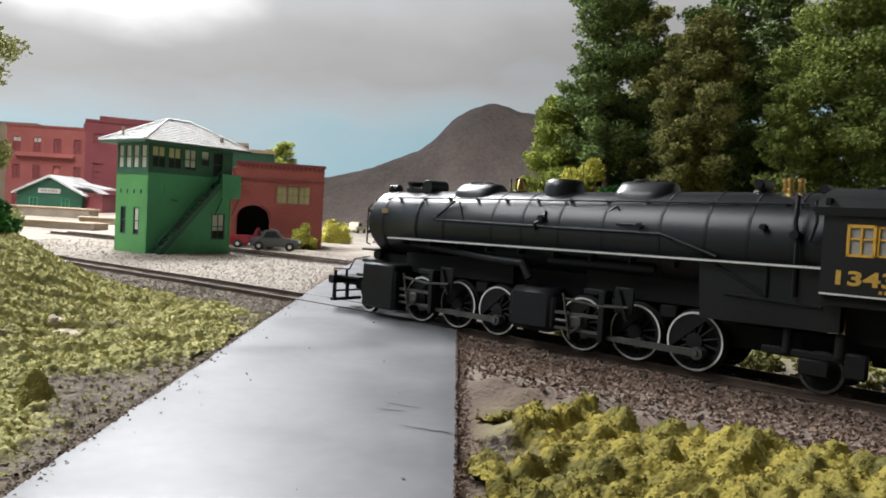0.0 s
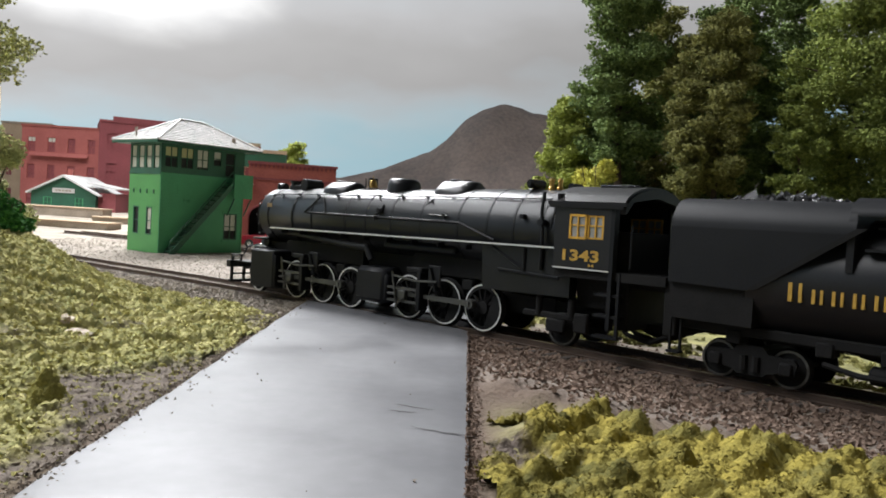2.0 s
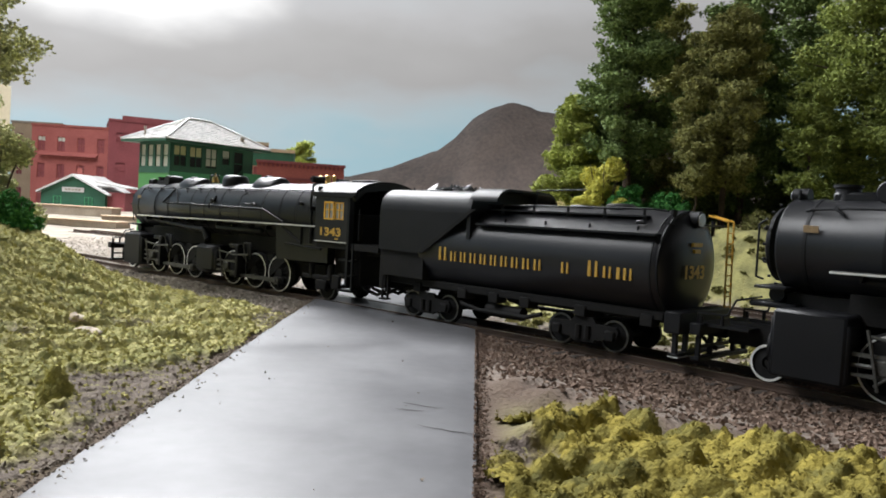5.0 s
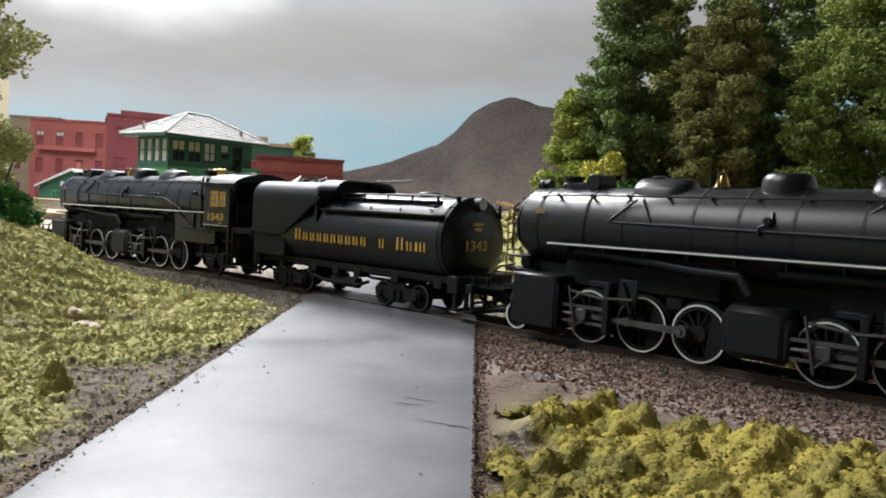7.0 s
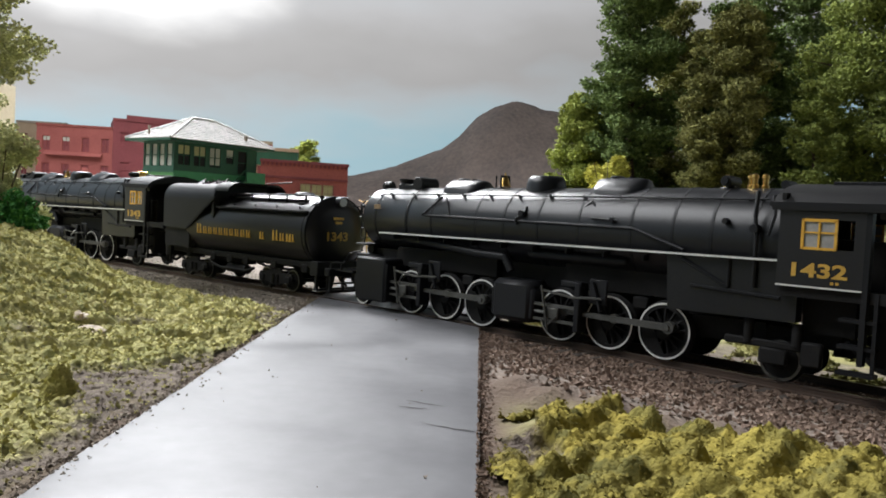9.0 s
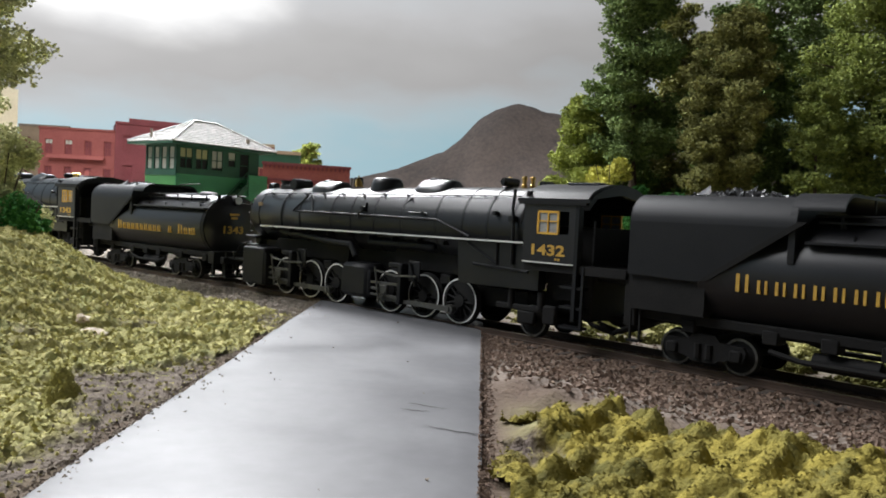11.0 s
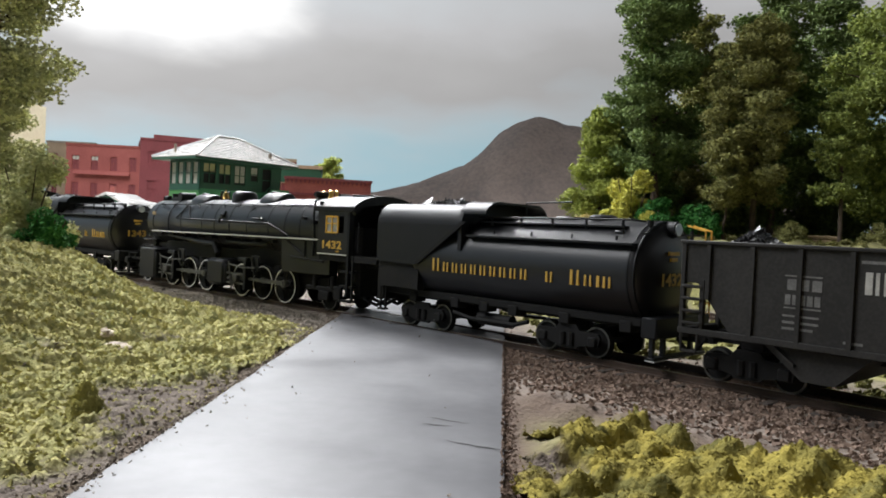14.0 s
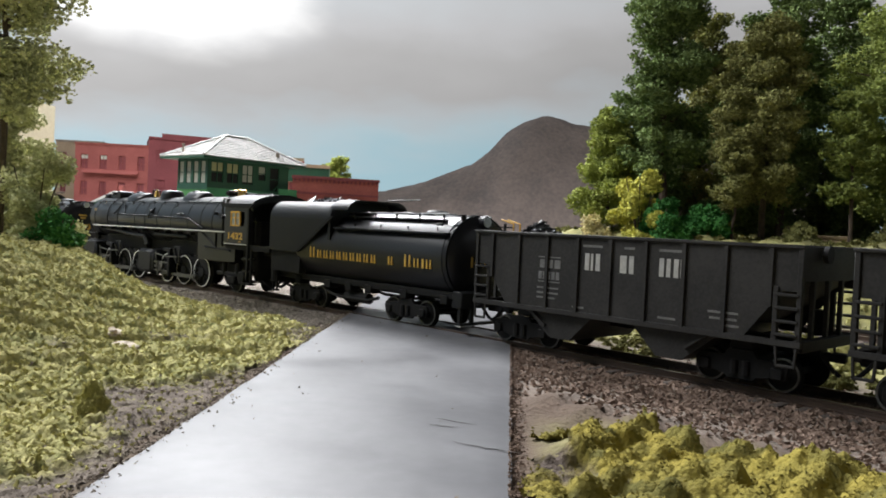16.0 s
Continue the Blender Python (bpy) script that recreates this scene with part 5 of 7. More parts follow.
def truck(parent, x, half_base, r, y=11.6):
    bm = bmesh.new()
    for sgn in (-1, 1):
        yy = sgn * y
        hb = half_base
        slab(bm, [(hb + 2.6, 6.4), (hb + 1.8, 7.6), (4.5, 7.9), (3.2, 9.6), (-3.2, 9.6), (-4.5, 7.9), (-hb - 1.8, 7.6), (-hb - 2.6, 6.4), (-hb - 2.0, 3.6), (-hb + 2.0, 3.6), (-4.2, 3.0), (-3.5, 2.2), (3.5, 2.2), (4.2, 3.0), (hb - 2.0, 3.6), (hb + 2.0, 3.6)], yy - 0.6, yy + 0.6)
        for s in (-1, 1):
            box(bm, s * hb - 1.6, s * hb + 1.6, yy - 0.4 * sgn - 0.7, yy + 0.9 * sgn + 0.5, 3.4, 6.6, 0.4)
            rod(bm, (s * 1.6, yy + sgn * 0.5, 3.2), (s * 1.6, yy + sgn * 0.5, 7.0), 1.1, 8)
    box(bm, -2.4, 2.4, -y, y, 5.0, 8.2, 0.4)
    for v in bm.verts:
        v.co.x += x
    tr = part("truck", bm, MAT["under"], parent)
    for s in (-1, 1):
        wheelset(parent, "wheel", x + s * half_base, r, 9.9)
    return tr


def plain_letter(x, w, h):
    """Two plain upright strokes, as wide and high as one letter on the tank's flank."""
    bm = bmesh.new()
    for a, b in ((0.08, 0.27), (0.56, 0.72)) if w > 2.5 else ((0.2, 0.75),):
        slab(bm, [(x - a * w, 22.2), (x - b * w, 22.2), (x - b * w, 22.2 + h), (x - a * w, 22.2 + h)], 16.75, 17.45)
    return bm, MAT["gold"]


def tender(figures):
    """A cylindrical-tank tender with a coal bunker."""
    T = thing("tender", "black cylindrical-tank steam tender with gold lettering and number", "tender", group="tenders")
    cz, ry, rz = 26.6, 17.4, 15.8
    bm = bmesh.new()
    seg = 56
    rings = []
    for x, k in ((40, 1.0), (-50.0, 1.0), (-52.1, 0.985), (-53.3, 0.93), (-54.9, 0.72), (-56.0, 0.4), (-56.3, 0.05)):
        rings.append([bm.verts.new((x, ry * k * math.cos(2 * math.pi * i / seg), cz + rz * k * math.sin(2 * math.pi * i / seg))) for i in range(seg)])
    for a, b in zip(rings, rings[1:]):
        for i in range(seg):
            bm.faces.new((a[i], a[(i + 1) % seg], b[(i + 1) % seg], b[i]))
    bm.faces.new(rings[0])
    bm.faces.new(rings[-1][::-1])
    tank = part("tank", bm, MAT["tender"], T)
    bm = bmesh.new()
    for x in (-50.0, -52.1):
        ring = [(ry * 1.008 * math.cos(2 * math.pi * i / seg), cz + rz * 1.008 * math.sin(2 * math.pi * i / seg)) for i in range(seg)]
        along(bm, ring, x, x - 0.5, True)
    part("tank_band", bm, MAT["black"], tank)
    # coal bunker sides, sloped behind
    for sgn in (-1, 1):
        bm = bmesh.new()
        slab(bm, [(60.5, 24.0), (39.5, 23.6), (15.6, 38.6), (60.5, 38.6)], sgn * 17.1, sgn * 17.9)
        out = [(sgn * (10.0 + 7.9 * math.cos(radians(a))), 38.6 + 7.6 * math.sin(radians(a))) for a in range(0, 91, 10)]
        inn = [(sgn * (10.0 + 7.1 * math.cos(radians(a))), 38.6 + 6.8 * math.sin(radians(a))) for a in range(90, -1, -10)]
        along(bm, out + inn, 60.5, 15.6)
        bs = part("bunker_side", bm, MAT["black"], T)
        bm = bmesh.new()
        slab(bm, [(39.2, 24.0), (37.0, 24.0), (13.0, 40.0), (15.2, 40.0)], sgn * 17.9, sgn * 18.3)
        part("edge_strip", bm, MAT["under"], bs)
        bm = bmesh.new()
        slab(bm, [(60.5, 14.5), (38, 14.5), (38, 24.4), (60.5, 24.4)], sgn * 13.0, sgn * 16.6)
        part("lower_side", bm, MAT["under"], T)
    bm = bmesh.new()
    arch = [(17.4 if a <= 90 else -17.4, 24.0) if a in (-1, 181) else ((10.0 if a <= 90 else -10.0) + 7.5 * math.cos(radians(a)), 38.6 + 7.3 * math.sin(radians(a))) for a in (-1, *range(0, 181, 10), 181)]
    along(bm, arch, 60.2, 59.0)
    tall = [(y, z + 1.2 if z > 30 else 30) for y, z in arch]
    along(bm, tall, 17.4, 15.8)
    hood = [(y, z + 1.3) for y, z in arch[4:-4]]
    along(bm, hood + [(y, z - 0.8) for y, z in hood[::-1]], 17.4, 5.5)
    box(bm, 36, 59, -16.5, 16.5, 24, 38)
    part("bunker_bulkhead", bm, MAT["black"], T)
    rng = np.random.default_rng(3)
    k = 900
    px, py = rng.uniform(18.5, 57, k), rng.uniform(-9.6, 9.6, k)
    pz = 42.5 + 5.0 * np.clip(1 - (py / 15) ** 2, 0, 1) * np.clip(1 - ((px - 38) / 26) ** 2, 0.1, 1) - rng.uniform(0, 1.5, k)
    link_mesh("coal_load", bits_mesh("coal_load", np.stack([px, py, pz], -1), rng.uniform(1.0, 2.4, k), rng), MAT["coal"], T, "heaped black coal", smooth=False)
    bm = bmesh.new()
    box(bm, 18, 58.8, -15, 15, 38, 42.5)
    part("coal_bed", bm, MAT["coal"], T)
    # side ledges along the tank
    for sgn in (-1, 1):
        bm = bmesh.new()
        along(bm, [(sgn * 14.2, 34.6), (sgn * 17.6, 35.0), (sgn * 17.6, 35.6), (sgn * 13.9, 35.6)], 13.5, -51.5)
        part("ledge", bm, MAT["black"], T)
        bm = bmesh.new()
        pipe(bm, [(14, sgn * 10.5, 41.8), (-46.5, sgn * 10.5, 42.4), (-50.5, sgn * 8.5, 42.0)], 0.3)
        rl = part("top_rail", bm, MAT["black"], T)
        for x in (8, -5, -18, -31, -44):
            bm = bmesh.new()
            rod(bm, (x, sgn * 10.6, 37.6), (x, sgn * 10.5, 42.3), 0.42, 8)
            rod(bm, (x - 1.2, sgn * 10.6, 38.2), (x, sgn * 10.5, 41.5), 0.3, 6)
            part("rail_post", bm, MAT["black"], rl)
        bm = bmesh.new()
        along(bm, [(sgn * 8.8, 40.0), (sgn * 11.2, 40.0), (sgn * 11.2, 40.5), (sgn * 8.8, 40.5)], 13, -45)
        part("walkway", bm, MAT["black"], T)
        for x in (4, -12, -28, -44):
            bm = bmesh.new()
            rod(bm, (x, sgn * 13.6, 36.0), (x, sgn * 13.6, 37.4), 0.35, 6)
            part("rivet_lug", bm, MAT["black"], T)
    bm = bmesh.new()
    lathe(bm, [(4.5, 41.0), (4.5, 43.2), (3.6, 43.8), (1.0, 44.0)], 20, Matrix.Translation((-30, 0, 0)))
    box(bm, -22, -14, -4, 4, 41, 43, 0.4)
    pipe(bm, [(6, -5, 43), (6, -5, 47.6), (-14, -5, 48.2)], 0.28)
    part("water_hatch", bm, MAT["black"], T)
    bm = bmesh.new()
    box(bm, -46.5, -43.5, 13.2, 14.2, 38.0, 39.0, 0.2)
    part("step_lug", bm, MAT["black"], T)
    # rear lamp, ladder, number
    bm = bmesh.new()
    rod(bm, (-50.5, 0, 40.0), (-56.0, 0, 40.0), 2.3, 18)
    box(bm, -54.5, -51.5, -1.5, 1.5, 36.5, 40.0)
    rod(bm, (-52, 8.5, 35.5), (-52, 8.5, 41.0), 0.6, 8)
    rod(bm, (-52, 8.5, 41.0), (-52, 8.5, 42.4), 1.0, 10)
    rod(bm, (-53.5, -13.2, 35.5), (-53.5, -13.2, 40.0), 0.6, 8)
    bl = part("backup_lamp", bm, MAT["black"], T)
    bm = bmesh.new()
    rod(bm, (-56.0, 0, 40.0), (-56.4, 0, 40.0), 1.9, 18)
    part("lens", bm, MAT["lamp"], bl, "clear round lens")
    bm = bmesh.new()
    for y in (-12.2, -16.0):
        pipe(bm, [(-52.5, y, 41.5), (-58.5, y, 40.0), (-59, y, 14.0)], 0.3)
    for k in range(8):
        rod(bm, (-58.7, -12.2, 15 + 3.1 * k), (-58.7, -16.0, 15 + 3.1 * k), 0.26, 6)
    part("ladder", bm, MAT["yellow"], T, "slim brass-yellow rear ladder")
    bm = bmesh.new()
    rod(bm, (-52.3, 13.6, 38.5), (-57.1, -14.5, 38.6), 0.26, 6)
    part("grab_iron", bm, MAT["black"], T)
    number(T, figures, 5.0, -56.4, 3.0, 23.6, -90, "number", 11.5)
    bm = bmesh.new()
    for z, w in ((32.4, 5.2), (30.6, 3.4)):
        slab(bm, [(-56.7, z), (-55.9, z), (-55.9, z + 1.1), (-56.7, z + 1.1)], 2.2 - w / 2, 2.2 + w / 2)
    part("rear_lettering", bm, MAT["gold"], T)
    # road name as plain letter-sized bars
    big, sm = 4.5, 3.3
    name = part("road_name", *plain_letter(29.9, 5.0, big), tank, "gold letter-sized bars", smooth=False)
    x = 29.9 - 5.5
    for k in range(9):
        part("letter_bar", *plain_letter(x, 3.85, sm), name, smooth=False)
        x -= 4.42
    part("letter_bar", *plain_letter(-21.2, 3.8, sm), name, smooth=False)
    for x, w, h in ((-30.4, 5.0, big), (-35.6, 4.0, sm), (-39.9, 1.9, sm), (-42.2, 4.0, sm)):
        part("letter_bar", *plain_letter(x, w, h), name, smooth=False)
    # frame, draught gear, trucks
    bm = bmesh.new()
    box(bm, -55, 60, -8, 8, 10.5, 14.5)
    for sgn in (-1, 1):
        box(bm, -53, 60, min(sgn * 11.0, sgn * 12.6), max(sgn * 11.0, sgn * 12.6), 11.6, 14.2, 0.3)
        for x in (-48, -26, -5, 8, 22, 44):
            box(bm, x - 2, x + 2, min(sgn * 8, sgn * 13.2), max(sgn * 8, sgn * 13.2), 9.5, 13.0, 0.3)
        pipe(bm, [(22, sgn * 13, 8.0), (14, sgn * 13, 6.6), (-6, sgn * 13, 6.6), (-12, sgn * 13, 8.4)], 0.7, 8)
    lathe(bm, [(1.0, -8), (2.2, -7.4), (2.2, 7.4), (1.0, 8)], 14, Matrix.Translation((5, 9.5, 6.8)) @ Matrix.Rotation(radians(90), 4, "Y"))
    box(bm, 59, 63, -15, 15, 9, 24, 0.4)
    for x in (57.5, 60.5):
        box(bm, x - 0.25, x + 0.25, 14.5, 15.3, 5, 14)
    box(bm, 57.2, 60.8, 13.6, 16.4, 5, 5.6)
    part("frame", bm, MAT["under"], T)
    bm = bmesh.new()
    box(bm, -59.5, -54.5, -15.5, 15.5, 9.0, 15.0, 0.4)
    box(bm, -59, -56, -15, 15, 2.8, 3.7, 0.2)
    for y in (-14, -8, 8, 14):
        box(bm, -58.1, -56.9, y - 0.7, y + 0.7, 3.5, 9.5)
    eb = part("end_beam", bm, MAT["black"], T)
    bm = bmesh.new()
    box(bm, -66.0, -59.0, -1.2, 1.2, 8.0, 10.6, 0.4)
    pipe(bm, [(-59.5, 4, 9), (-62.5, 4, 6.0), (-65, 4, 5.2)], 0.6)
    part("coupler", bm, MAT["under"], eb)
    bm = bmesh.new()
    slab(bm, [(-59, 2.6), (-56, 2.6), (-56, 2.9), (-59, 2.9)], 9, 15)
    part("footboard_edge", bm, MAT["white"], eb, "pale footboard edge")
    truck(T, 39.7, 9.0, 4.8)
    truck(T, -27.0, 9.4, 4.8)
    return T


def hopper(code):
    """An open-top coal hopper with outside ribs and two bays."""
    H = thing("hopper_car", "weathered black open hopper car with faded white lettering", "hopper car", group="hopper cars")
    for sgn in (-1, 1):
        bm = bmesh.new()
        slab(bm, [(54, 36.4), (-54, 36.4), (-54, 26.0), (-49.5, 26.0), (-40, 13.6), (40, 13.6), (49.5, 26.0), (54, 26.0)], sgn * 17.6, sgn * 18.0)
        side = part("side_sheet", bm, MAT["hopper"], H)
        for k in range(9):
            x = 46.5 - 93 * k / 8
            bm = bmesh.new()
            zl = 13.6 if abs(x) < 42 else 22.0
            slab(bm, [(x + 0.55, 36.2), (x - 0.55, 36.2), (x - 0.55, zl), (x + 0.55, zl)], sgn * 18.0, sgn * 18.75)
            part("rib", bm, MAT["hopper"], side, smooth=False)
        bm = bmesh.new()
        box(bm, -54.5, 54.5, min(sgn * 17.5, sgn * 18.9), max(sgn * 17.5, sgn * 18.9), 36.3, 37.2, 0.15)
        part("top_chord", bm, MAT["hopper"], side)
        bm = bmesh.new()
        box(bm, -54.5, 54.5, min(sgn * 17.4, sgn * 18.7), max(sgn * 17.4, sgn * 18.7), 12.6, 14.2, 0.15)
        part("side_sill", bm, MAT["hopper"], side)
        for x in (-53.6, 53.6, -48.0, 48.0):
            bm = bmesh.new()
            box(bm, x - 0.6, x + 0.6, min(sgn * 17.2, sgn * 18.6), max(sgn * 17.2, sgn * 18.6), 12.6, 27.0 if abs(x) < 50 else 37.0, 0.1)
            part("corner_post", bm, MAT["hopper"], side)
        for s in (-1, 1):
            for k in range(4):
                bm = bmesh.new()
                rod(bm, (s * 53.5, sgn * 18.7, 15.5 + 3.2 * k), (s * 48.0, sgn * 18.7, 15.5 + 3.2 * k), 0.42, 6)
                part("rung", bm, MAT["hopper"], side)
            bm = bmesh.new()
            pipe(bm, [(s * 53.5, sgn * 18.4, 12.6), (s * 53.2, sgn * 18.4, 8.0), (s * 49.0, sgn * 18.4, 8.0), (s * 48.6, sgn * 18.4, 12.6)], 0.4)
            part("stirrup_step", bm, MAT["hopper"], side)
        if sgn > 0:
            # initials and data as plain bars
            for x, w in ((9.0, 1.5), (6.9, 0.8), (5.2, 1.5), (-3.2, 2.2), (-6.2, 1.5), (-15.8, 1.4), (-18.0, 1.2), (-20.2, 1.4), (-22.2, 0.7)):
                bm = bmesh.new()
                slab(bm, [(x, 26.8), (x - w, 26.8), (x - w, 31.8), (x, 31.8)], 18.0, 18.12)
                part("letter_bar", bm, MAT["pale"], side, "faded white letter-sized bar", smooth=False)
            bm = bmesh.new()
            for x, z, w, h in ((10.0, 33.6, 7.0, 0.7), (-4.4, 33.6, 3.4, 0.7), (-15.6, 33.6, 8.2, 0.7), (13.0, 15.2, 4.2, 0.6), (-16, 15.4, 5.4, 0.6),
                               (27.0, 20.0, 8.4, 0.5), (27.0, 18.4, 8.4, 0.6), (27.0, 16.9, 7.2, 0.6), (-30.5, 18.8, 8.2, 0.6), (-31.0, 17.2, 7.4, 0.6), (-34.0, 15.6, 5.0, 0.6)):
                slab(bm, [(x, z), (x - w, z), (x - w, z + h), (x, z + h)], 18.0, 18.08)
            part("data_lettering", bm, MAT["faint"], side, smooth=False)
            bm = bmesh.new()
            for x, z, w, h in ((26.8, 29.6, 8.6, 0.35), (26.8, 22.0, 8.6, 0.35)):
                slab(bm, [(x, z), (x - w, z), (x - w, z + h), (x, z + h)], 18.0, 18.1)
            for k in range(3):
                x = 26.2 - 2.9 * k
                slab(bm, [(x, 26.4), (x - 2.2, 26.4), (x - 2.2, 29.0), (x, 29.0)], 18.0, 18.1)
            for k in range(5):
                x = 26.6 - 1.72 * k
                slab(bm, [(x, 22.9), (x - 1.3, 22.9), (x - 1.3, 25.3), (x, 25.3)], 18.0, 18.1)
            part("car_number", bm, MAT["faint"], side, smooth=False)
    # slope sheets, hopper bays, ends
    for s in (-1, 1):
        bm = bmesh.new()
        slab(bm, [(s * 53.5, 30.0), (s * 53.5, 29.2), (s * 24, 8.0), (s * 24, 8.8)], -17.5, 17.5)
        part("slope_sheet", bm, MAT["hopper"], H)
        bm = bmesh.new()
        box(bm, min(s * 53, s * 53.8), max(s * 53, s * 53.8), -17.6, 17.6, 28.5, 36.8)
        part("end_sheet", bm, MAT["hopper"], H)
        bm = bmesh.new()
        slab(bm, [(s * 36.0, 15.5), (s * 22.5, 4.8), (s * 15.0, 4.8), (s * 4.0, 15.5)], -16.2, 16.2)
        part("hopper_bay", bm, MAT["hopper"], H)
        bm = bmesh.new()
        box(bm, min(s * 52, s * 54.4), max(s * 52, s * 54.4), -17, 17, 11.4, 14.2, 0.2)
        part("end_sill", bm, MAT["hopper"], H)
        for y in (-9, 0, 9):
            bm = bmesh.new()
            box(bm, s * 53 - 0.5, s * 53 + 0.5, y - 0.6, y + 0.6, 13.5, 29)
            part("end_post", bm, MAT["hopper"], H)
    bm = bmesh.new()
    box(bm, -53, 53, -2.4, 2.4, 9.4, 13.0)
    for s in (-1, 1):
        box(bm, min(s * 34, s * 40), max(s * 34, s * 40), -12, 12, 9.6, 12.6, 0.3)
        rod(bm, (s * 49, -6, 13.8), (s * 49, -6, 20.5), 2.2, 12)
        rod(bm, (s * 50.5, 4, 13.8), (s * 50.5, 4, 31.0), 0.35, 6)
        rod(bm, (s * 54.6, 6.5, 35.0), (s * 55.8, 6.5, 35.0), 2.2, 14)
    part("centre_sill", bm, MAT["under"], H)
    for s in (-1, 1):
        bm = bmesh.new()
        box(bm, min(s * 53, s * 58.5), max(s * 53, s * 58.5), -1.2, 1.2, 8.2, 10.4, 0.4)
        part("coupler", bm, MAT["under"], H)
        bm = bmesh.new()
        pipe(bm, [(s * 54, 4, 10), (s * 57, 4, 6.5), (s * 58.6, 4, 5.4)], 0.55)
        part("air_hose", bm, MAT["under"], H)
    rng = np.random.default_rng(6)
    k = 700
    ang, rad = rng.uniform(0, 6.28, k), 9.5 * np.sqrt(rng.random(k))
    p = np.stack([44.0 + rad * np.cos(ang) * 0.85, -3 + rad * np.sin(ang) * 1.2, 40.6 - 0.62 * rad - rng.uniform(0, 0.8, k)], -1)
    link_mesh("coal_load", bits_mesh("coal_load", p, rng.uniform(0.9, 2.0, k), rng), MAT["coal"], H, "small grey heap of coal", smooth=False)
    bm = bmesh.new()
    lathe(bm, [(9.0, 34.0), (8.0, 35.6), (1.0, 39.6)], 14, Matrix.Translation((44, -3, 0)))
    box(bm, 34, 53, -17, 17, 28, 34.2)
    part("coal_bed", bm, MAT["coal"], H)
    truck(H, 37.5, 9.6, 4.4, 12.4)
    truck(H, -37.5, 9.6, 4.4, 12.4)
    return H


# the way along the line that each vehicle's middle has at 3 s
TRAIN = [(locomotive("1343"), 260.0), (tender("1343"), 85.0), (locomotive("1432"), -83.6), (tender("1432"), -258.6), (hopper(""), -381.3), (hopper(""), -501.6)]


# ---- trees and bushes ----
def tree(label, x, y, h, r, leaf, seed, bits=8000, size=1.7, low=0.14, shape="oval", name="tree", lean=0.0, base=None, group="trees on the hillside"):
    """A tapered trunk with limbs and a crown of many small leaf clumps."""
    rng = np.random.default_rng(seed)
    bits, size = int(bits * 2.7), size * 0.8
    z0 = float(ground_height(x, y)) if base is None else base
    T = thing(name, label, "tree", x, y, z0 - 1.0, rng.uniform(0, 360) if not lean else 0, group=group)
    bm = bmesh.new()
    pts = [(lean * (k / 7) ** 2 + rng.normal(0, 0.008 * h) * (k > 0), rng.normal(0, 0.008 * h) * (k > 0), h * 0.93 * k / 7) for k in range(8)]
    for k in range(7):
        rod(bm, pts[k], pts[k + 1], max(0.5, 0.016 * h * (1 - k / 8)), 8, max(0.4, 0.016 * h * (1 - (k + 1) / 8)))
    trunk = part("trunk", bm, MAT["bark"], T)
    centres, radii = [], []
    n = int(26 + h * 0.22)
    for k in range(n):
        f = low + (1 - low) * (k + rng.uniform(0, 0.9)) / n
        g = (f - low) / (1 - low)
        if shape == "spire":
            w = (1 - 0.9 * g) ** 0.55 * (0.72 + 0.28 * min(1, g * 5)) * (0.9 + 0.1 * math.sin(k * 1.9))
        elif shape == "cone":
            w = (1 - g) ** 0.75 * (0.55 + 0.45 * min(1, g * 5)) + 0.06
        else:
            w = math.sqrt(max(0.03, 1 - (2 * g - 0.86) ** 2 / 1.32)) * (0.75 + 0.25 * math.sin(k * 2.4))
        a = k * 2.399 + rng.normal(0, 0.4)
        i = min(6, int(f * 7))
        t = min(1.0, f / 0.93 * 7 - i)
        s = Vector(pts[i]).lerp(Vector(pts[i + 1]), max(0, t))
        reach = r * w * rng.uniform(0.72, 1.08)
        tip = s + Vector((math.cos(a) * reach, math.sin(a) * reach, rng.uniform(-0.04, 0.10) * h * (0.4 + w)))
        bm = bmesh.new()
        mid = s.lerp(tip, 0.5) + Vector((0, 0, 0.02 * h))
        rod(bm, s, mid, max(0.25, 0.006 * h), 5, max(0.2, 0.004 * h))
        rod(bm, mid, tip, max(0.2, 0.004 * h), 5, 0.15)
        if k % 2 == 0:
            part("limb", bm, MAT["bark"], trunk)
        else:
            bm.free()
        for q in (0.35, 0.62, 0.88, 1.0):
            c = s.lerp(tip, q) + Vector(rng.normal(0, 0.05 * r, 3).tolist())
            centres.append(c)
            radii.append(r * rng.uniform(0.20, 0.33) * (1.15 - 0.35 * q))
    centres, radii = np.array([tuple(c) for c in centres]), np.array(radii)
    pick = rng.choice(len(centres), bits, p=radii ** 2 / (radii ** 2).sum())
    d = rng.normal(size=(bits, 3))
    d /= np.linalg.norm(d, axis=1)[:, None]
    d *= (radii[pick] * rng.random(bits) ** 0.33)[:, None]
    d[:, 2] *= 0.62
    p = centres[pick] + d
    p[:, 2] -= 0.012 * np.hypot(p[:, 0], p[:, 1]) ** 2 / max(r, 1)
    ok = p[:, 2] > 0.3
    me = bits_mesh("crown", p[ok], rng.uniform(0.55, 1.25, ok.sum()) * size, rng, 0.8)
    link_mesh("crown", me, MAT[leaf], T, smooth=False)
    return T


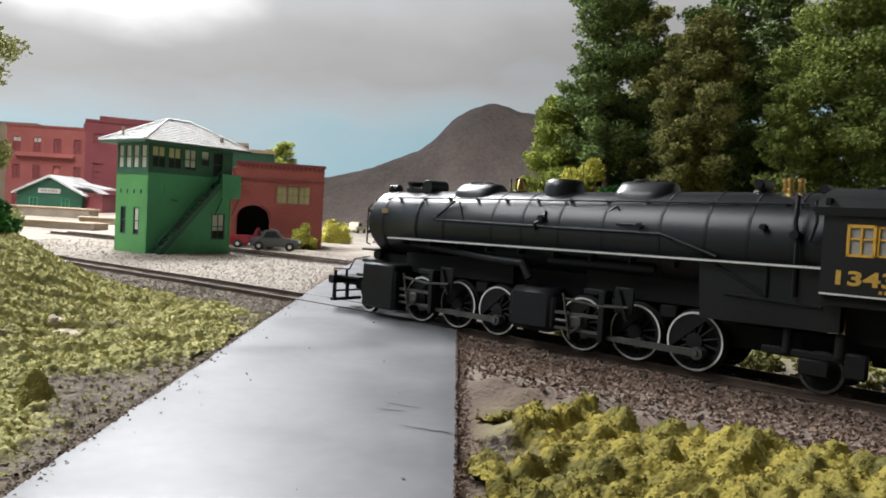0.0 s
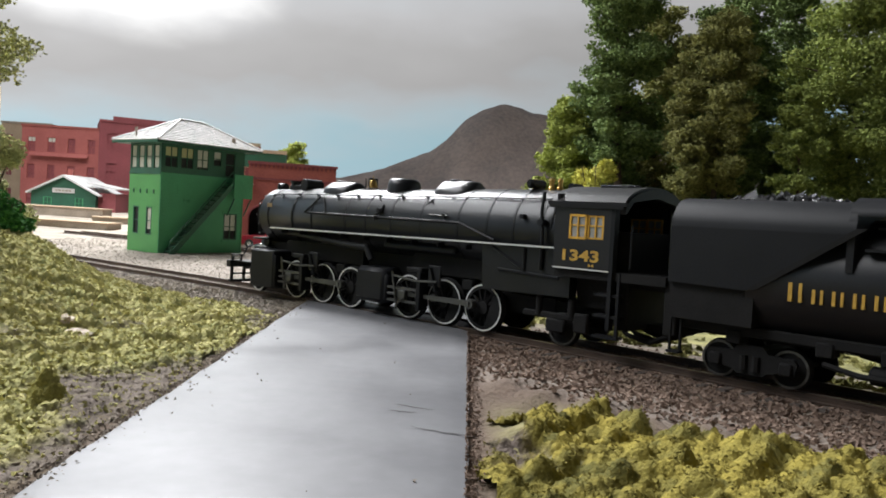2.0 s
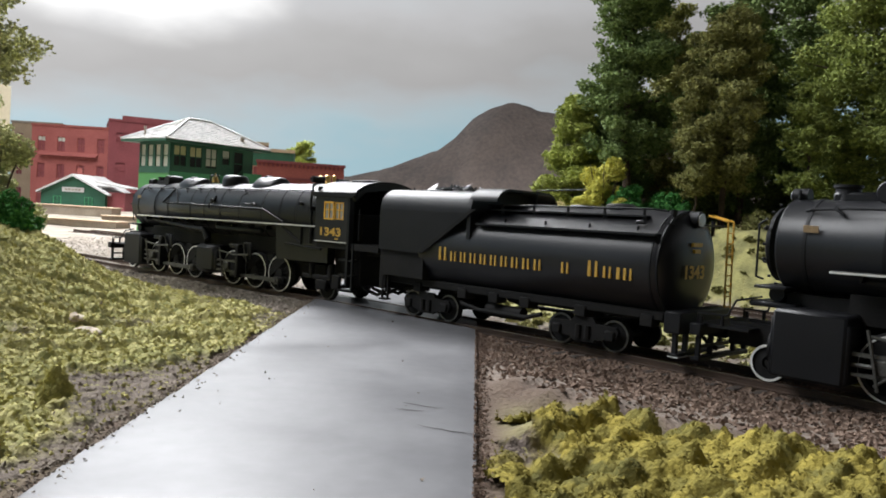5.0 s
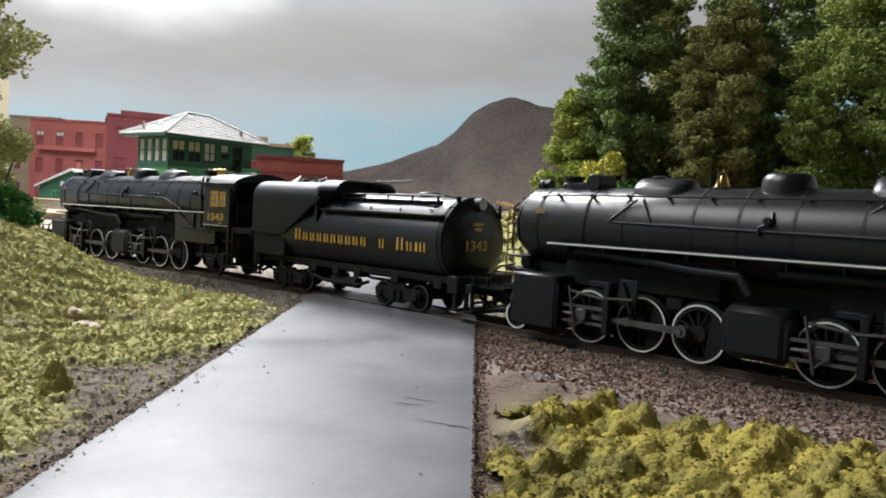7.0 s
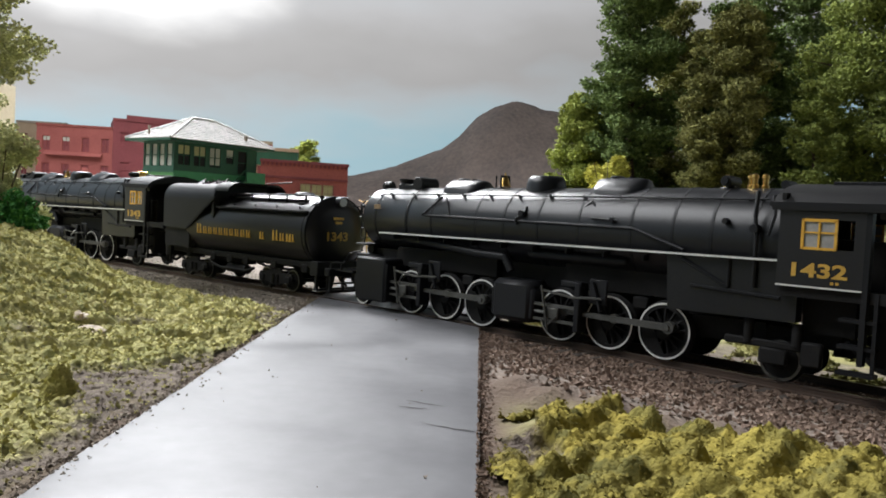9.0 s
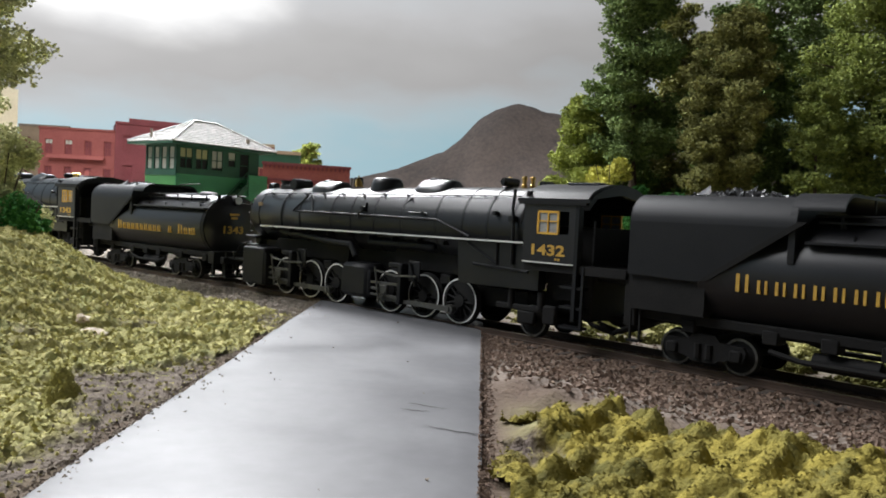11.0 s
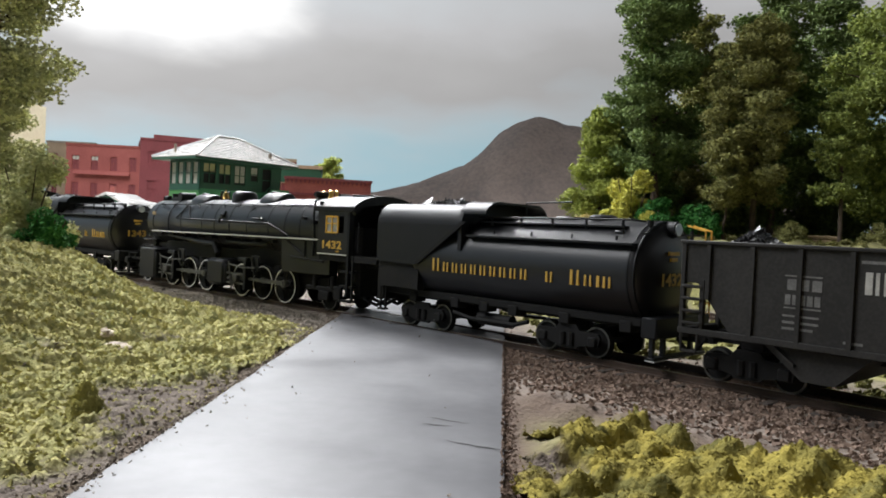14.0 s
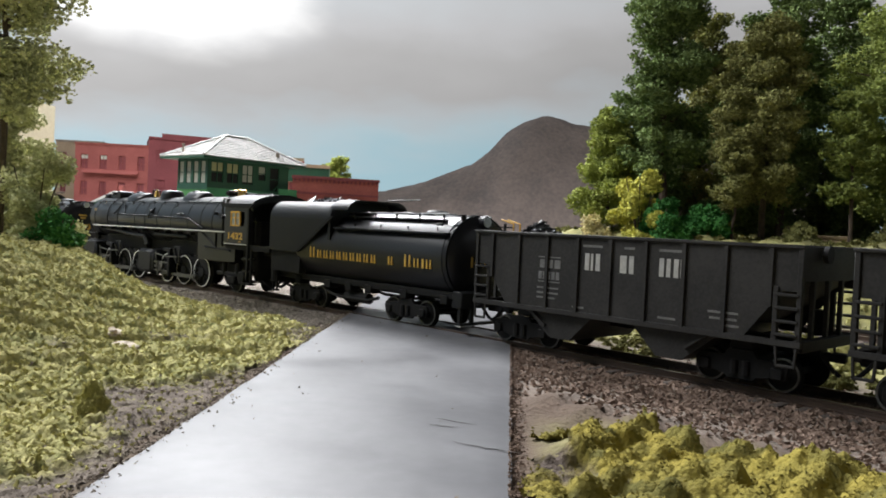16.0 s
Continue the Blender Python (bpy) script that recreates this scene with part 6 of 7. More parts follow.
def bush(label, x, y, r, h, leaf, seed, bits=1800, size=1.5, group="bushes", base=None):
    rng = np.random.default_rng(seed)
    bits, size = int(bits * 1.7), size * 0.75
    z0 = float(ground_height(x, y)) if base is None else base
    B = thing("bush", label, "bush", x, y, z0 - 0.6, 0, group)
    bm = bmesh.new()
    for k in range(6):
        a = k * 1.1
        rod(bm, (0, 0, 0), (0.5 * r * math.cos(a), 0.5 * r * math.sin(a), 0.6 * h), 0.5, 5, 0.2)
    part("stems", bm, MAT["bark"], B)
    n = 26
    c = rng.normal(size=(n, 3))
    c /= np.linalg.norm(c, axis=1)[:, None]
    c[:, 2] = np.abs(c[:, 2])
    c *= rng.uniform(0.35, 0.78, n)[:, None]
    c *= (r, r, h)
    pick = rng.integers(0, n, bits)
    d = rng.normal(size=(bits, 3))
    d /= np.linalg.norm(d, axis=1)[:, None]
    p = c[pick] + d * (min(r, h) * rng.uniform(0.18, 0.36, n)[pick] * rng.random(bits) ** 0.4)[:, None]
    p = p[p[:, 2] > 0.2]
    link_mesh("foliage", bits_mesh("foliage", p, rng.uniform(0.6, 1.25, len(p)) * size, rng, 0.85), MAT[leaf], B, smooth=False)
    return B


def build_trees():
    tree("tall dark green conifer-shaped tree on the hillside", 118, 518, 205, 38, "leaf_pine", 1, 15000, 1.8, 0.19, "spire")
    tree("tall olive brown leafy tree on the hillside", 172, 478, 133, 32, "leaf_olive", 2, 11000, 1.6, 0.20)
    tree("tall dark green leafy tree behind the others", 208, 545, 185, 40, "leaf_dark", 3, 10000, 2.0, 0.10)
    tree("broad mid green leafy tree on the hillside", 254, 475, 175, 46, "leaf_mid", 4, 14000, 1.8, 0.10)
    tree("broad dark green leafy tree on the hillside", 318, 520, 180, 48, "leaf_dark", 5, 9000, 2.0, 0.12)
    tree("light green rounded tree at the wood's edge", 88, 540, 88, 29, "leaf_light", 6, 7000, 1.6, 0.02, "cone")
    tree("olive green leafy tree inside the wood", 158, 570, 160, 32, "leaf_olive", 7, 7000, 2.0, 0.10)
    tree("dark green leafy tree inside the wood", 128, 600, 110, 40, "leaf_dark", 8, 7000, 2.1, 0.05)
    tree("dark green leafy tree inside the wood", 262, 590, 190, 46, "leaf_dark", 9, 8000, 2.2, 0.08)
    tree("dark green leafy tree inside the wood", 205, 610, 150, 50, "leaf_dark", 10, 8000, 2.2, 0.04)
    tree("mid green slim tree on the hillside", 214, 455, 92, 20, "leaf_mid", 11, 3600, 1.6, 0.34)
    tree("small olive tree on the hillside", 152, 470, 62, 17, "leaf_olive", 12, 2600, 1.5, 0.35)
    bush("lime yellow foam bush at the wood's edge", 100, 490, 21, 70, "leaf_lime", 21, 6500, 1.5)
    bush("cream blossoming bush below the wood", 76, 504, 22, 34, "leaf_cream", 22, 4800, 1.6)
    bush("emerald green bush below the wood", 115, 480, 19, 34, "leaf_emerald", 23, 4600, 1.6)
    bush("emerald green bush below the wood", 140, 479, 17, 26, "leaf_emerald", 24, 3600, 1.6)
    bush("light olive bush below the wood", 150, 505, 18, 30, "leaf_light", 25, 2400, 1.5)
    for k, (x, y, r, h) in enumerate(((125, 560, 30, 66), (165, 565, 32, 60), (205, 570, 34, 70), (250, 565, 34, 64), (295, 570, 36, 70), (345, 575, 36, 70))):
        bush("dark green undergrowth inside the wood", x, y, r, h, "leaf_dark", 60 + k, 3600, 2.4)
    bush("olive bush on the hillside", 188, 462, 15, 14, "leaf_olive", 26, 1800, 1.5)
    bush("olive bush on the hillside", 232, 440, 17, 16, "leaf_olive", 27, 1800, 1.5)
    bush("dark green bush on the hillside", 268, 445, 17, 20, "leaf_dark", 28, 1800, 1.5)
    # beside the bank
    tree("pale green leafy tree on the bank", -206, 318, 150, 33, "leaf_pale", 31, 9000, 1.5, 0.36, group="trees on the bank")
    tree("olive green leafy tree on the bank", -226, 340, 70, 30, "leaf_pale", 32, 6000, 1.5, 0.06, group="trees on the bank")
    bush("olive twiggy bush on the bank", -187, 314, 22, 54, "leaf_pale", 33, 4600, 1.4)
    bush("emerald green bush on the bank", -169, 300, 13, 21, "leaf_emerald", 34, 2200, 1.3)
    # town
    bush("olive yellow bush beside the brick garage", -117, 735, 16, 30, "leaf_lime", 41, 2200, 1.8)
    bush("yellow green bush behind the brick garage", -108, 900, 24, 44, "leaf_lime", 42, 2200, 2.2)
    tree("light green tree behind the town roofs", -214, 1100, 122, 26, "leaf_light", 43, 4200, 2.6, 0.3, group="trees in town")
    bush("yellow green bush behind the town roofs", -206, 1060, 26, 92, "leaf_lime", 44, 1800, 2.6)
    bush("yellow green bush above the town roofs", -300, 1050, 14, 112, "leaf_lime", 45, 1500, 2.6)


def build_logs():
    for k, (x, y, z, rz, ln) in enumerate(((198, 470, 1.6, -14, 34), (204, 474, 1.6, -8, 38), (201, 472, 4.4, -20, 36))):
        bm = bmesh.new()
        lathe(bm, [(1.0, -ln / 2), (1.55, -ln / 2 + 0.4), (1.4, 0), (1.5, ln / 2 - 0.4), (1.0, ln / 2)], 10, Matrix.Rotation(radians(90), 4, "Y"))
        ob = part("log", bm, MAT["wood"])
        at_mm(ob, x, y, float(ground_height(x, y)) + z, 0, 0, rz)
        tagged(ob, "weathered brown log lying on the hillside", "log", "logs on the hillside")


# ---- buildings ----
def wall_with_holes(bm, x0, x1, z0, z1, holes, y0, y1):
    """A wall in x-z with rectangular openings (x0, x1, z0, z1) cut through."""
    xs = sorted({x0, x1, *[h[0] for h in holes], *[h[1] for h in holes]})
    zs = sorted({z0, z1, *[h[2] for h in holes], *[h[3] for h in holes]})
    for a, b in zip(xs, xs[1:]):
        run = None
        for c, d in zip(zs, zs[1:]):
            inside = any(h[0] <= a and b <= h[1] and h[2] <= c and d <= h[3] for h in holes)
            if not inside:
                run = (run[0], d) if run else (c, d)
            if inside and run:
                box(bm, a, b, y0, y1, run[0], run[1])
                run = None
        if run:
            box(bm, a, b, y0, y1, run[0], run[1])


def window(parent, x0, x1, z0, z1, y, frame_mat, pane_mat, bars_x=1, bars_z=1, t=0.8, shade=None):
    bm = bmesh.new()
    box(bm, x0, x1, y - 0.5, y + 0.5, z0, z0 + t)
    box(bm, x0, x1, y - 0.5, y + 0.5, z1 - t, z1)
    box(bm, x0, x0 + t, y - 0.5, y + 0.5, z0, z1)
    box(bm, x1 - t, x1, y - 0.5, y + 0.5, z0, z1)
    for k in range(bars_x):
        x = x0 + (x1 - x0) * (k + 1) / (bars_x + 1)
        box(bm, x - 0.25, x + 0.25, y - 0.35, y + 0.35, z0 + t, z1 - t)
    for k in range(bars_z):
        z = z0 + (z1 - z0) * (k + 1) / (bars_z + 1)
        box(bm, x0 + t, x1 - t, y - 0.4, y + 0.4, z - 0.3, z + 0.3)
    w = part("window", bm, frame_mat, parent, smooth=False)
    bm = bmesh.new()
    box(bm, x0 + t * 0.6, x1 - t * 0.6, y + 0.6, y + 0.8, z0 + t * 0.6, z1 - t * 0.6)
    part("pane", bm, pane_mat, w, smooth=False)
    if shade:
        bm = bmesh.new()
        box(bm, x0 + t, x1 - t, y + 0.42, y + 0.58, z0 + (z1 - z0) * shade[1], z1 - t)
        part("shade", bm, MAT[shade[0]], w, "drawn pale window shade", smooth=False)
    return w


def signal_tower():
    T = thing("signal_tower", "two-storey green wooden railway signal tower with a pale hipped roof", "signal tower", -206, 565, -5.2, 52.3)
    LX, LY, H1, H2 = 75.0, 42.0, 62.0, 85.0
    # long flank with the stairs faces -y
    bm = bmesh.new()
    wall_with_holes(bm, 0, LX, 0, H1, [(57, 70, 12.5, 33.5)], 0, 1.2)
    fl = part("wall", bm, MAT["green"], T, smooth=False)
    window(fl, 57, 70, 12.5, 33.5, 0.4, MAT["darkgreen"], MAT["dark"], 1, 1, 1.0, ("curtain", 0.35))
    bm = bmesh.new()
    box(bm, 55.6, 71.4, -0.5, 0.0, 33.5, 35.0)
    box(bm, 55.6, 71.4, -0.8, 0.0, 11.0, 12.5)
    box(bm, 0, 1.2, -0.35, 0.0, 0, H1)
    box(bm, 14, 28, -0.25, 0.0, 47, 53)
    box(bm, 74, 75, -0.35, 0, 0, H1)
    for x in (20, 23, 24.5):
        box(bm, x, x + 1.2, -0.6, 0, 41, 43)
    part("trim", bm, MAT["green"], fl, smooth=False)
    # short flank faces -x: built along y
    bm = bmesh.new()
    wall_with_holes(bm, -LY, 0, 0, H1, [(-35, -27.5, 15, 36), (-17.5, -10, 15, 36)], 0, 1.2)
    sw = part("wall", bm, MAT["green_side"], T, "leaf green painted end wall", smooth=False)
    at_mm(sw, 0, 0, 0, 0, 0, -90)
    window(sw, -35, -27.5, 15, 36, 0.4, MAT["darkgreen"], MAT["dark"], 0, 1, 0.9)
    window(sw, -17.5, -10, 15, 36, 0.4, MAT["darkgreen"], MAT["dark"], 0, 1, 0.9, ("curtain", 0.2))
    bm = bmesh.new()
    box(bm, -LY, 0, -0.5, 0, H1 - 1.5, H1)
    for k in range(4):
        box(bm, -LY + 6 + 9 * k, -LY + 7.2 + 9 * k, -0.5, 0, 46, 49)
    part("trim", bm, MAT["darkgreen"], sw, smooth=False)
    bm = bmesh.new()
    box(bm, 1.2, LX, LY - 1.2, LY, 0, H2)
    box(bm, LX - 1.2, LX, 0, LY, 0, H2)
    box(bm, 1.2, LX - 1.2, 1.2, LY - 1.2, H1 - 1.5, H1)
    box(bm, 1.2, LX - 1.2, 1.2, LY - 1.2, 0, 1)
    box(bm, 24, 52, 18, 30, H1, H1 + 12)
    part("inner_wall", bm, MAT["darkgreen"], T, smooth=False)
    # upper storey: posts and windows all round
    bm = bmesh.new()
    holes = [(2.5, 14, 66, 82), (16, 27.5, 66, 82), (30, 41, 66, 82), (45, 53, 70, 82), (56, 66, 62.5, 82)]
    wall_with_holes(bm, 0, LX, H1, H2, holes, 0, 1.2)
    up = part("upper_wall", bm, MAT["darkgreen"], T, smooth=False)
    for k, (a, b, c, d) in enumerate(holes):
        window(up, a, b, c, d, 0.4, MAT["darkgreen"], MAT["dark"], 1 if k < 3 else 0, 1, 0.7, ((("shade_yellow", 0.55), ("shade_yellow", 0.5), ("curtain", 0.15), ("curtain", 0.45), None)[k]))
    bm = bmesh.new()
    holes = [(-41 + 10.1 * k, -32.6 + 10.1 * k, 64.5, 82.5) for k in range(4)]
    wall_with_holes(bm, -LY, 0, H1, H2, holes, 0, 1.2)
    us = part("upper_wall", bm, MAT["darkgreen"], T, smooth=False)
    at_mm(us, 0, 0, 0, 0, 0, -90)
    for a, b, c, d in holes:
        window(us, a, b, c, d, 0.4, MAT["darkgreen"], MAT["dark"], 0, 1, 0.8, ("curtain", 0.06))
    # hipped roof: courses of shingles on a solid hip
    bm = bmesh.new()
    o, zt = 10.0, 104.0
    ra, rb = Vector((28, LY / 2, zt)), Vector((48, LY / 2, zt))
    c = [Vector((-o, -o, H2)), Vector((LX + o, -o, H2)), Vector((LX + o, LY + o, H2)), Vector((-o, LY + o, H2))]
    lo = [bm.verts.new(v - Vector((0, 0, 1.6))) for v in c]
    hi = [bm.verts.new(v) for v in c]
    va, vb = bm.verts.new(ra), bm.verts.new(rb)
    bm.faces.new(lo[::-1])
    for i in range(4):
        bm.faces.new((lo[i], lo[(i + 1) % 4], hi[(i + 1) % 4], hi[i]))
    bm.faces.new((hi[0], hi[1], vb, va))
    bm.faces.new((hi[1], hi[2], vb))
    bm.faces.new((hi[2], hi[3], va, vb))
    bm.faces.new((hi[3], hi[0], va))
    roof = part("roof", bm, MAT["darkgreen"], T, "pale grey shingled hipped roof", smooth=False)
    rng = np.random.default_rng(4)
    for a, b, ta, tb in ((c[0], c[1], ra, rb), (c[3], c[0], ra, ra), (c[1], c[2], rb, rb), (c[2], c[3], rb, ra)):
        nrm = (b - a).cross(ta - a).normalized()
        n = 13
        bm = bmesh.new()
        for k in range(n):
            f0, f1 = k / n, (k + 1.25) / n
            p0, p1 = a.lerp(ta, f0), b.lerp(tb, f0)
            q0, q1 = a.lerp(ta, min(1, f1)), b.lerp(tb, min(1, f1))
            m = max(2, int((p1 - p0).length / 4.2))
            off = rng.uniform(0, 0.6)
            for j in range(m):
                u0, u1 = (j + 0.03) / m, (j + 0.97) / m
                lift = 0.75 + rng.uniform(-0.12, 0.2)
                vs = [bm.verts.new(v) for v in (p0.lerp(p1, u0) + nrm * lift, p0.lerp(p1, u1) + nrm * lift, q0.lerp(q1, u1) + nrm * 0.15, q0.lerp(q1, u0) + nrm * 0.15,
                                                p0.lerp(p1, u0), p0.lerp(p1, u1))]
                bm.faces.new(vs[:4])
                bm.faces.new((vs[4], vs[5], vs[1], vs[0]))
        sh = part("shingles", bm, MAT["shingle"], roof, smooth=False)
        tagged(sh, kind="stuff")
    bm = bmesh.new()
    for a, b in ((c[0], ra), (c[1], rb), (c[2], rb), (c[3], ra), (ra, rb)):
        rod(bm, a + Vector((0, 0, 0.8)), b + Vector((0, 0, 0.8)), 0.9, 6)
    part("hip_cap", bm, MAT["pale_roof"], roof)
    bm = bmesh.new()
    rod(bm, (-3, 30, H2 + 2), (-3, 30, H2 + 9), 0.8, 8)
    rod(bm, (-3, 30, H2 + 9), (-3, 30, H2 + 10.5), 1.2, 8)
    part("chimney_pipe", bm, MAT["concrete"], roof)
    bm = bmesh.new()
    rod(bm, (62, -2, H2 + 5), (62, -2, H2 + 8.5), 1.5, 8)
    part("vent_pipe", bm, MAT["concrete"], roof)
    # outside stairs with landing
    S = Vector((4, -5, 0))
    n = 15
    bm = bmesh.new()
    for y in (-8.6, -1.0):
        slab(bm, [(4, 0), (7, 0), (60, 55.5), (60, 58.5), (57.5, 58.5), (4, 3)], y - 0.35, y + 0.35)
    st = part("stairs", bm, MAT["darkgreen"], T, smooth=False)
    for k in range(n):
        bm = bmesh.new()
        x, z = 6.5 + 52 * k / n, 3.5 + 54 * k / n
        box(bm, x - 1.8, x + 1.8, -8.4, -1.0, z, z + 0.6)
        part("tread", bm, MAT["darkgreen"], st, smooth=False)
    bm = bmesh.new()
    pipe(bm, [(4, -8.8, 0), (4, -8.8, 11), (58, -8.8, 67)], 0.45)
    for k in range(6):
        x = 4 + 54 * k / 5
        rod(bm, (x, -8.8, max(0, x - 4)), (x, -8.8, x + 8), 0.35, 6)
    part("stair_rail", bm, MAT["darkgreen"], st)
    bm = bmesh.new()
    box(bm, 57, 77, -9, 0, 55.5, 57)
    box(bm, 59, 77, -9.4, -8.8, 46, 65)
    box(bm, 76.4, 77, -9, 0, 46, 65)
    part("landing", bm, MAT["green"], T, "boarded green stair landing", smooth=False)
    bm = bmesh.new()
    for x in (60, 76):
        pipe(bm, [(x, -8.9, 46), (x, -0.2, 32)], 0.5)
    part("landing_brace", bm, MAT["darkgreen"], T)
    bm = bmesh.new()
    box(bm, -3, LX + 3, -3, LY + 3, -1.6, 0.4)
    part("footing", bm, MAT["concrete"], T, smooth=False)
    return T


def brick_garage():
    G = thing("brick_garage", "single-storey red brick garage with an arched doorway", "garage", -184, 738, -5.2, 13.6)
    W, H = 83, 83
    bm = bmesh.new()
    arch = [(0.8, 0), (0.8, 30)] + [(16.3 - 15.5 * math.cos(radians(a)), 30 + 12 * math.sin(radians(a))) for a in range(15, 180, 15)] + [(31.8, 30), (31.8, 0)]
    # piers and the spandrel round the arch
    for k in range(len(arch) - 1):
        (xa, za), (xb, zb) = arch[k], arch[k + 1]
        if xb > xa + 0.01:
            slab(bm, [(xa, za), (xb, zb), (xb, 44), (xa, 44)], 0, 3)
    box(bm, -1, 0.8, 0, 3, 0, 44)
    wall_with_holes(bm, 31.8, W, 0, 44, [], 0, 3)
    wall_with_holes(bm, -1, W, 44, H, [(37, 70, 44.2, 62)], 0, 3)
    box(bm, -1, 1.5, 3, 70, 0, H)
    box(bm, W - 2.5, W, 3, 70, 0, H)
    box(bm, 1.5, W - 2.5, 67, 70, 0, H)
    w = part("wall", bm, MAT["brick_red"], G, smooth=False)
    for k in range(3):
        window(w, 37.3 + 11 * k, 47.4 + 11 * k, 44.4, 61.8, 1.2, MAT["tan"], MAT["shade_yellow"], 1, 1, 0.8)
    bm = bmesh.new()
    box(bm, -2, W + 1, -1.2, 4, H - 2, H + 0.6)
    box(bm, -1.4, W + 0.4, -0.7, 0, 66, 68)
    for k in range(20):
        box(bm, 0.5 + 4.2 * k, 2.4 + 4.2 * k, -0.6, 0, H - 5, H - 2)
    part("cornice", bm, MAT["brick_dark"], w, smooth=False)
    bm = bmesh.new()
    for k in range(len(arch) - 3):
        (xa, za), (xb, zb) = arch[k + 1], arch[k + 2]
        rod(bm, (xa, -0.3, za), (xb, -0.3, zb), 1.0, 6)
    part("arch_trim", bm, MAT["brick_dark"], w)
    bm = bmesh.new()
    box(bm, 1.5, W - 2.5, 3, 67, H - 8, H - 6)
    part("roof", bm, MAT["concrete"], G, smooth=False)
    # coloured near-black to paint in the shade inside the arch
    bm = bmesh.new()
    box(bm, 1.5, 34, 40, 41, 0, 60)
    box(bm, 33, 34, 3, 40, 0, 60)
    part("inner_wall", bm, MAT["dark"], G, smooth=False)
    # lower pale canopy beside the arch
    bm = bmesh.new()
    box(bm, -24, -1, 2, 30, 0, 60)
    p = part("lean_to", bm, MAT["brick_red"], G, smooth=False)
    bm = bmesh.new()
    box(bm, -26, 4, -4, 2, 60, 62)
    part("canopy", bm, MAT["pale_roof"], p, smooth=False)
    return G


def shop_block(name, label, x, y, w, d, h, mat, rz, floors, cols, steps=(), awning=None, trim="brick_dark", base=-6.0):
    """A flat-roofed brick block with real window openings, parapet steps and an awning."""
    B = thing(name, label, "building", x, y, base, rz, "town buildings")
    holes = []
    fh = h / (floors + 0.25)
    for f in range(floors):
        for c in range(cols):
            cw = w / cols
            holes.append((c * cw + cw * 0.30, c * cw + cw * 0.70, f * fh + fh * 0.28, f * fh + fh * 0.82))
    bm = bmesh.new()
    wall_with_holes(bm, 0, w, 0, h, holes, 0, 3)
    wl = part("wall", bm, MAT[mat], B, smooth=False)
    for a, b, c, e in holes:
        window(wl, a, b, c, e, 1.4, MAT[trim], MAT["brick_dark"], 1, 1, 1.0, ("curtain", 0.7) if (a * 7 + c) % 3 < 1 else None)
    bm = bmesh.new()
    box(bm, 0, 3, 3, d, 0, h)
    box(bm, w - 3, w, 3, d, 0, h)
    box(bm, 3, w - 3, d - 3, d, 0, h)
    part("side_wall", bm, MAT[mat], B, smooth=False)
    bm = bmesh.new()
    box(bm, 3, w - 3, 3, d - 3, h - 8, h - 6)
    part("roof", bm, MAT["concrete"], B, smooth=False)
    bm = bmesh.new()
    box(bm, -1, w + 1, -1.5, 4, h - 3, h + 0.8)
    for a, b, hh in steps:
        box(bm, a, b, -0.8, 4, h, h + hh)
    part("parapet", bm, MAT[trim], wl, smooth=False)
    if awning:
        a, b, z = awning
        bm = bmesh.new()
        slab(bm, [(-9, 0), (0, 6), (0, 7.4), (-9, 1.4)], a, b)
        for v in bm.verts:
            v.co = Vector((v.co.y, v.co.x, v.co.z + z))
        part("awning", bm, MAT["brick_pink"], wl, "faded rose awning", smooth=False)
    return B


def depot():
    D = thing("depot", "small dark green wooden depot with a pale gable roof", "depot", -612, 1150, 4.0, 4)
    bm = bmesh.new()
    slab(bm, [(0, 0), (94, 0), (94, 31), (47, 55), (0, 31)], 0, 2)
    box(bm, 0, 2, 2, 120, 0, 31)
    box(bm, 92, 94, 2, 120, 0, 31)
    w = part("wall", bm, MAT["darkgreen"], D, smooth=False)
    for x in (18, 64):
        window(w, x, x + 12, 8, 24, -0.4, MAT["green"], MAT["dark"], 1, 1, 0.9)
    bm = bmesh.new()
    box(bm, 31, 63, -1.2, -0.2, 31, 38)
    sg = part("sign", bm, MAT["pale_roof"], w, "pale board with unreadable bars", smooth=False)
    bm = bmesh.new()
    for k in range(5):
        box(bm, 35 + 5 * k, 38.6 + 5 * k, -1.5, -1.2, 33, 36)
    part("sign_bars", bm, MAT["concrete"], sg, smooth=False)
    bm = bmesh.new()
    for s in (-1, 1):
        slab(bm, [(47, 55), (47 + s * 53, 28), (47 + s * 53, 30.5), (47, 58.5)], -5, 122)
    part("roof", bm, MAT["pale_roof"], D, "pale gable roof", smooth=False)
    bm = bmesh.new()
    box(bm, 40, 47, 30, 37, 52, 68)
    part("chimney", bm, MAT["brick_red"], D, smooth=False)
    bm = bmesh.new()
    box(bm, 94, 120, 10, 70, 0, 34)
    an = part("annex", bm, MAT["brick_dark"], D, smooth=False)
    bm = bmesh.new()
    slab(bm, [(78, 47), (124, 40), (124, 42), (78, 49.5)], 4, 74)
    part("annex_roof", bm, MAT["pale_roof"], an, smooth=False)
    return D


def low_dock(label, x, y, w, d, h, rz, mat="concrete"):
    L = thing("loading_dock", label, "loading dock", x, y, -6, rz, "loading docks")
    bm = bmesh.new()
    box(bm, 0, w, 0, d, 0, h, 0.5)
    body = part("body", bm, MAT[mat], L, smooth=False)
    bm = bmesh.new()
    box(bm, -1.5, w + 1.5, -1.5, d + 1, h, h + 1.6, 0.3)
    part("coping", bm, MAT["tan"], L, smooth=False)
    return L


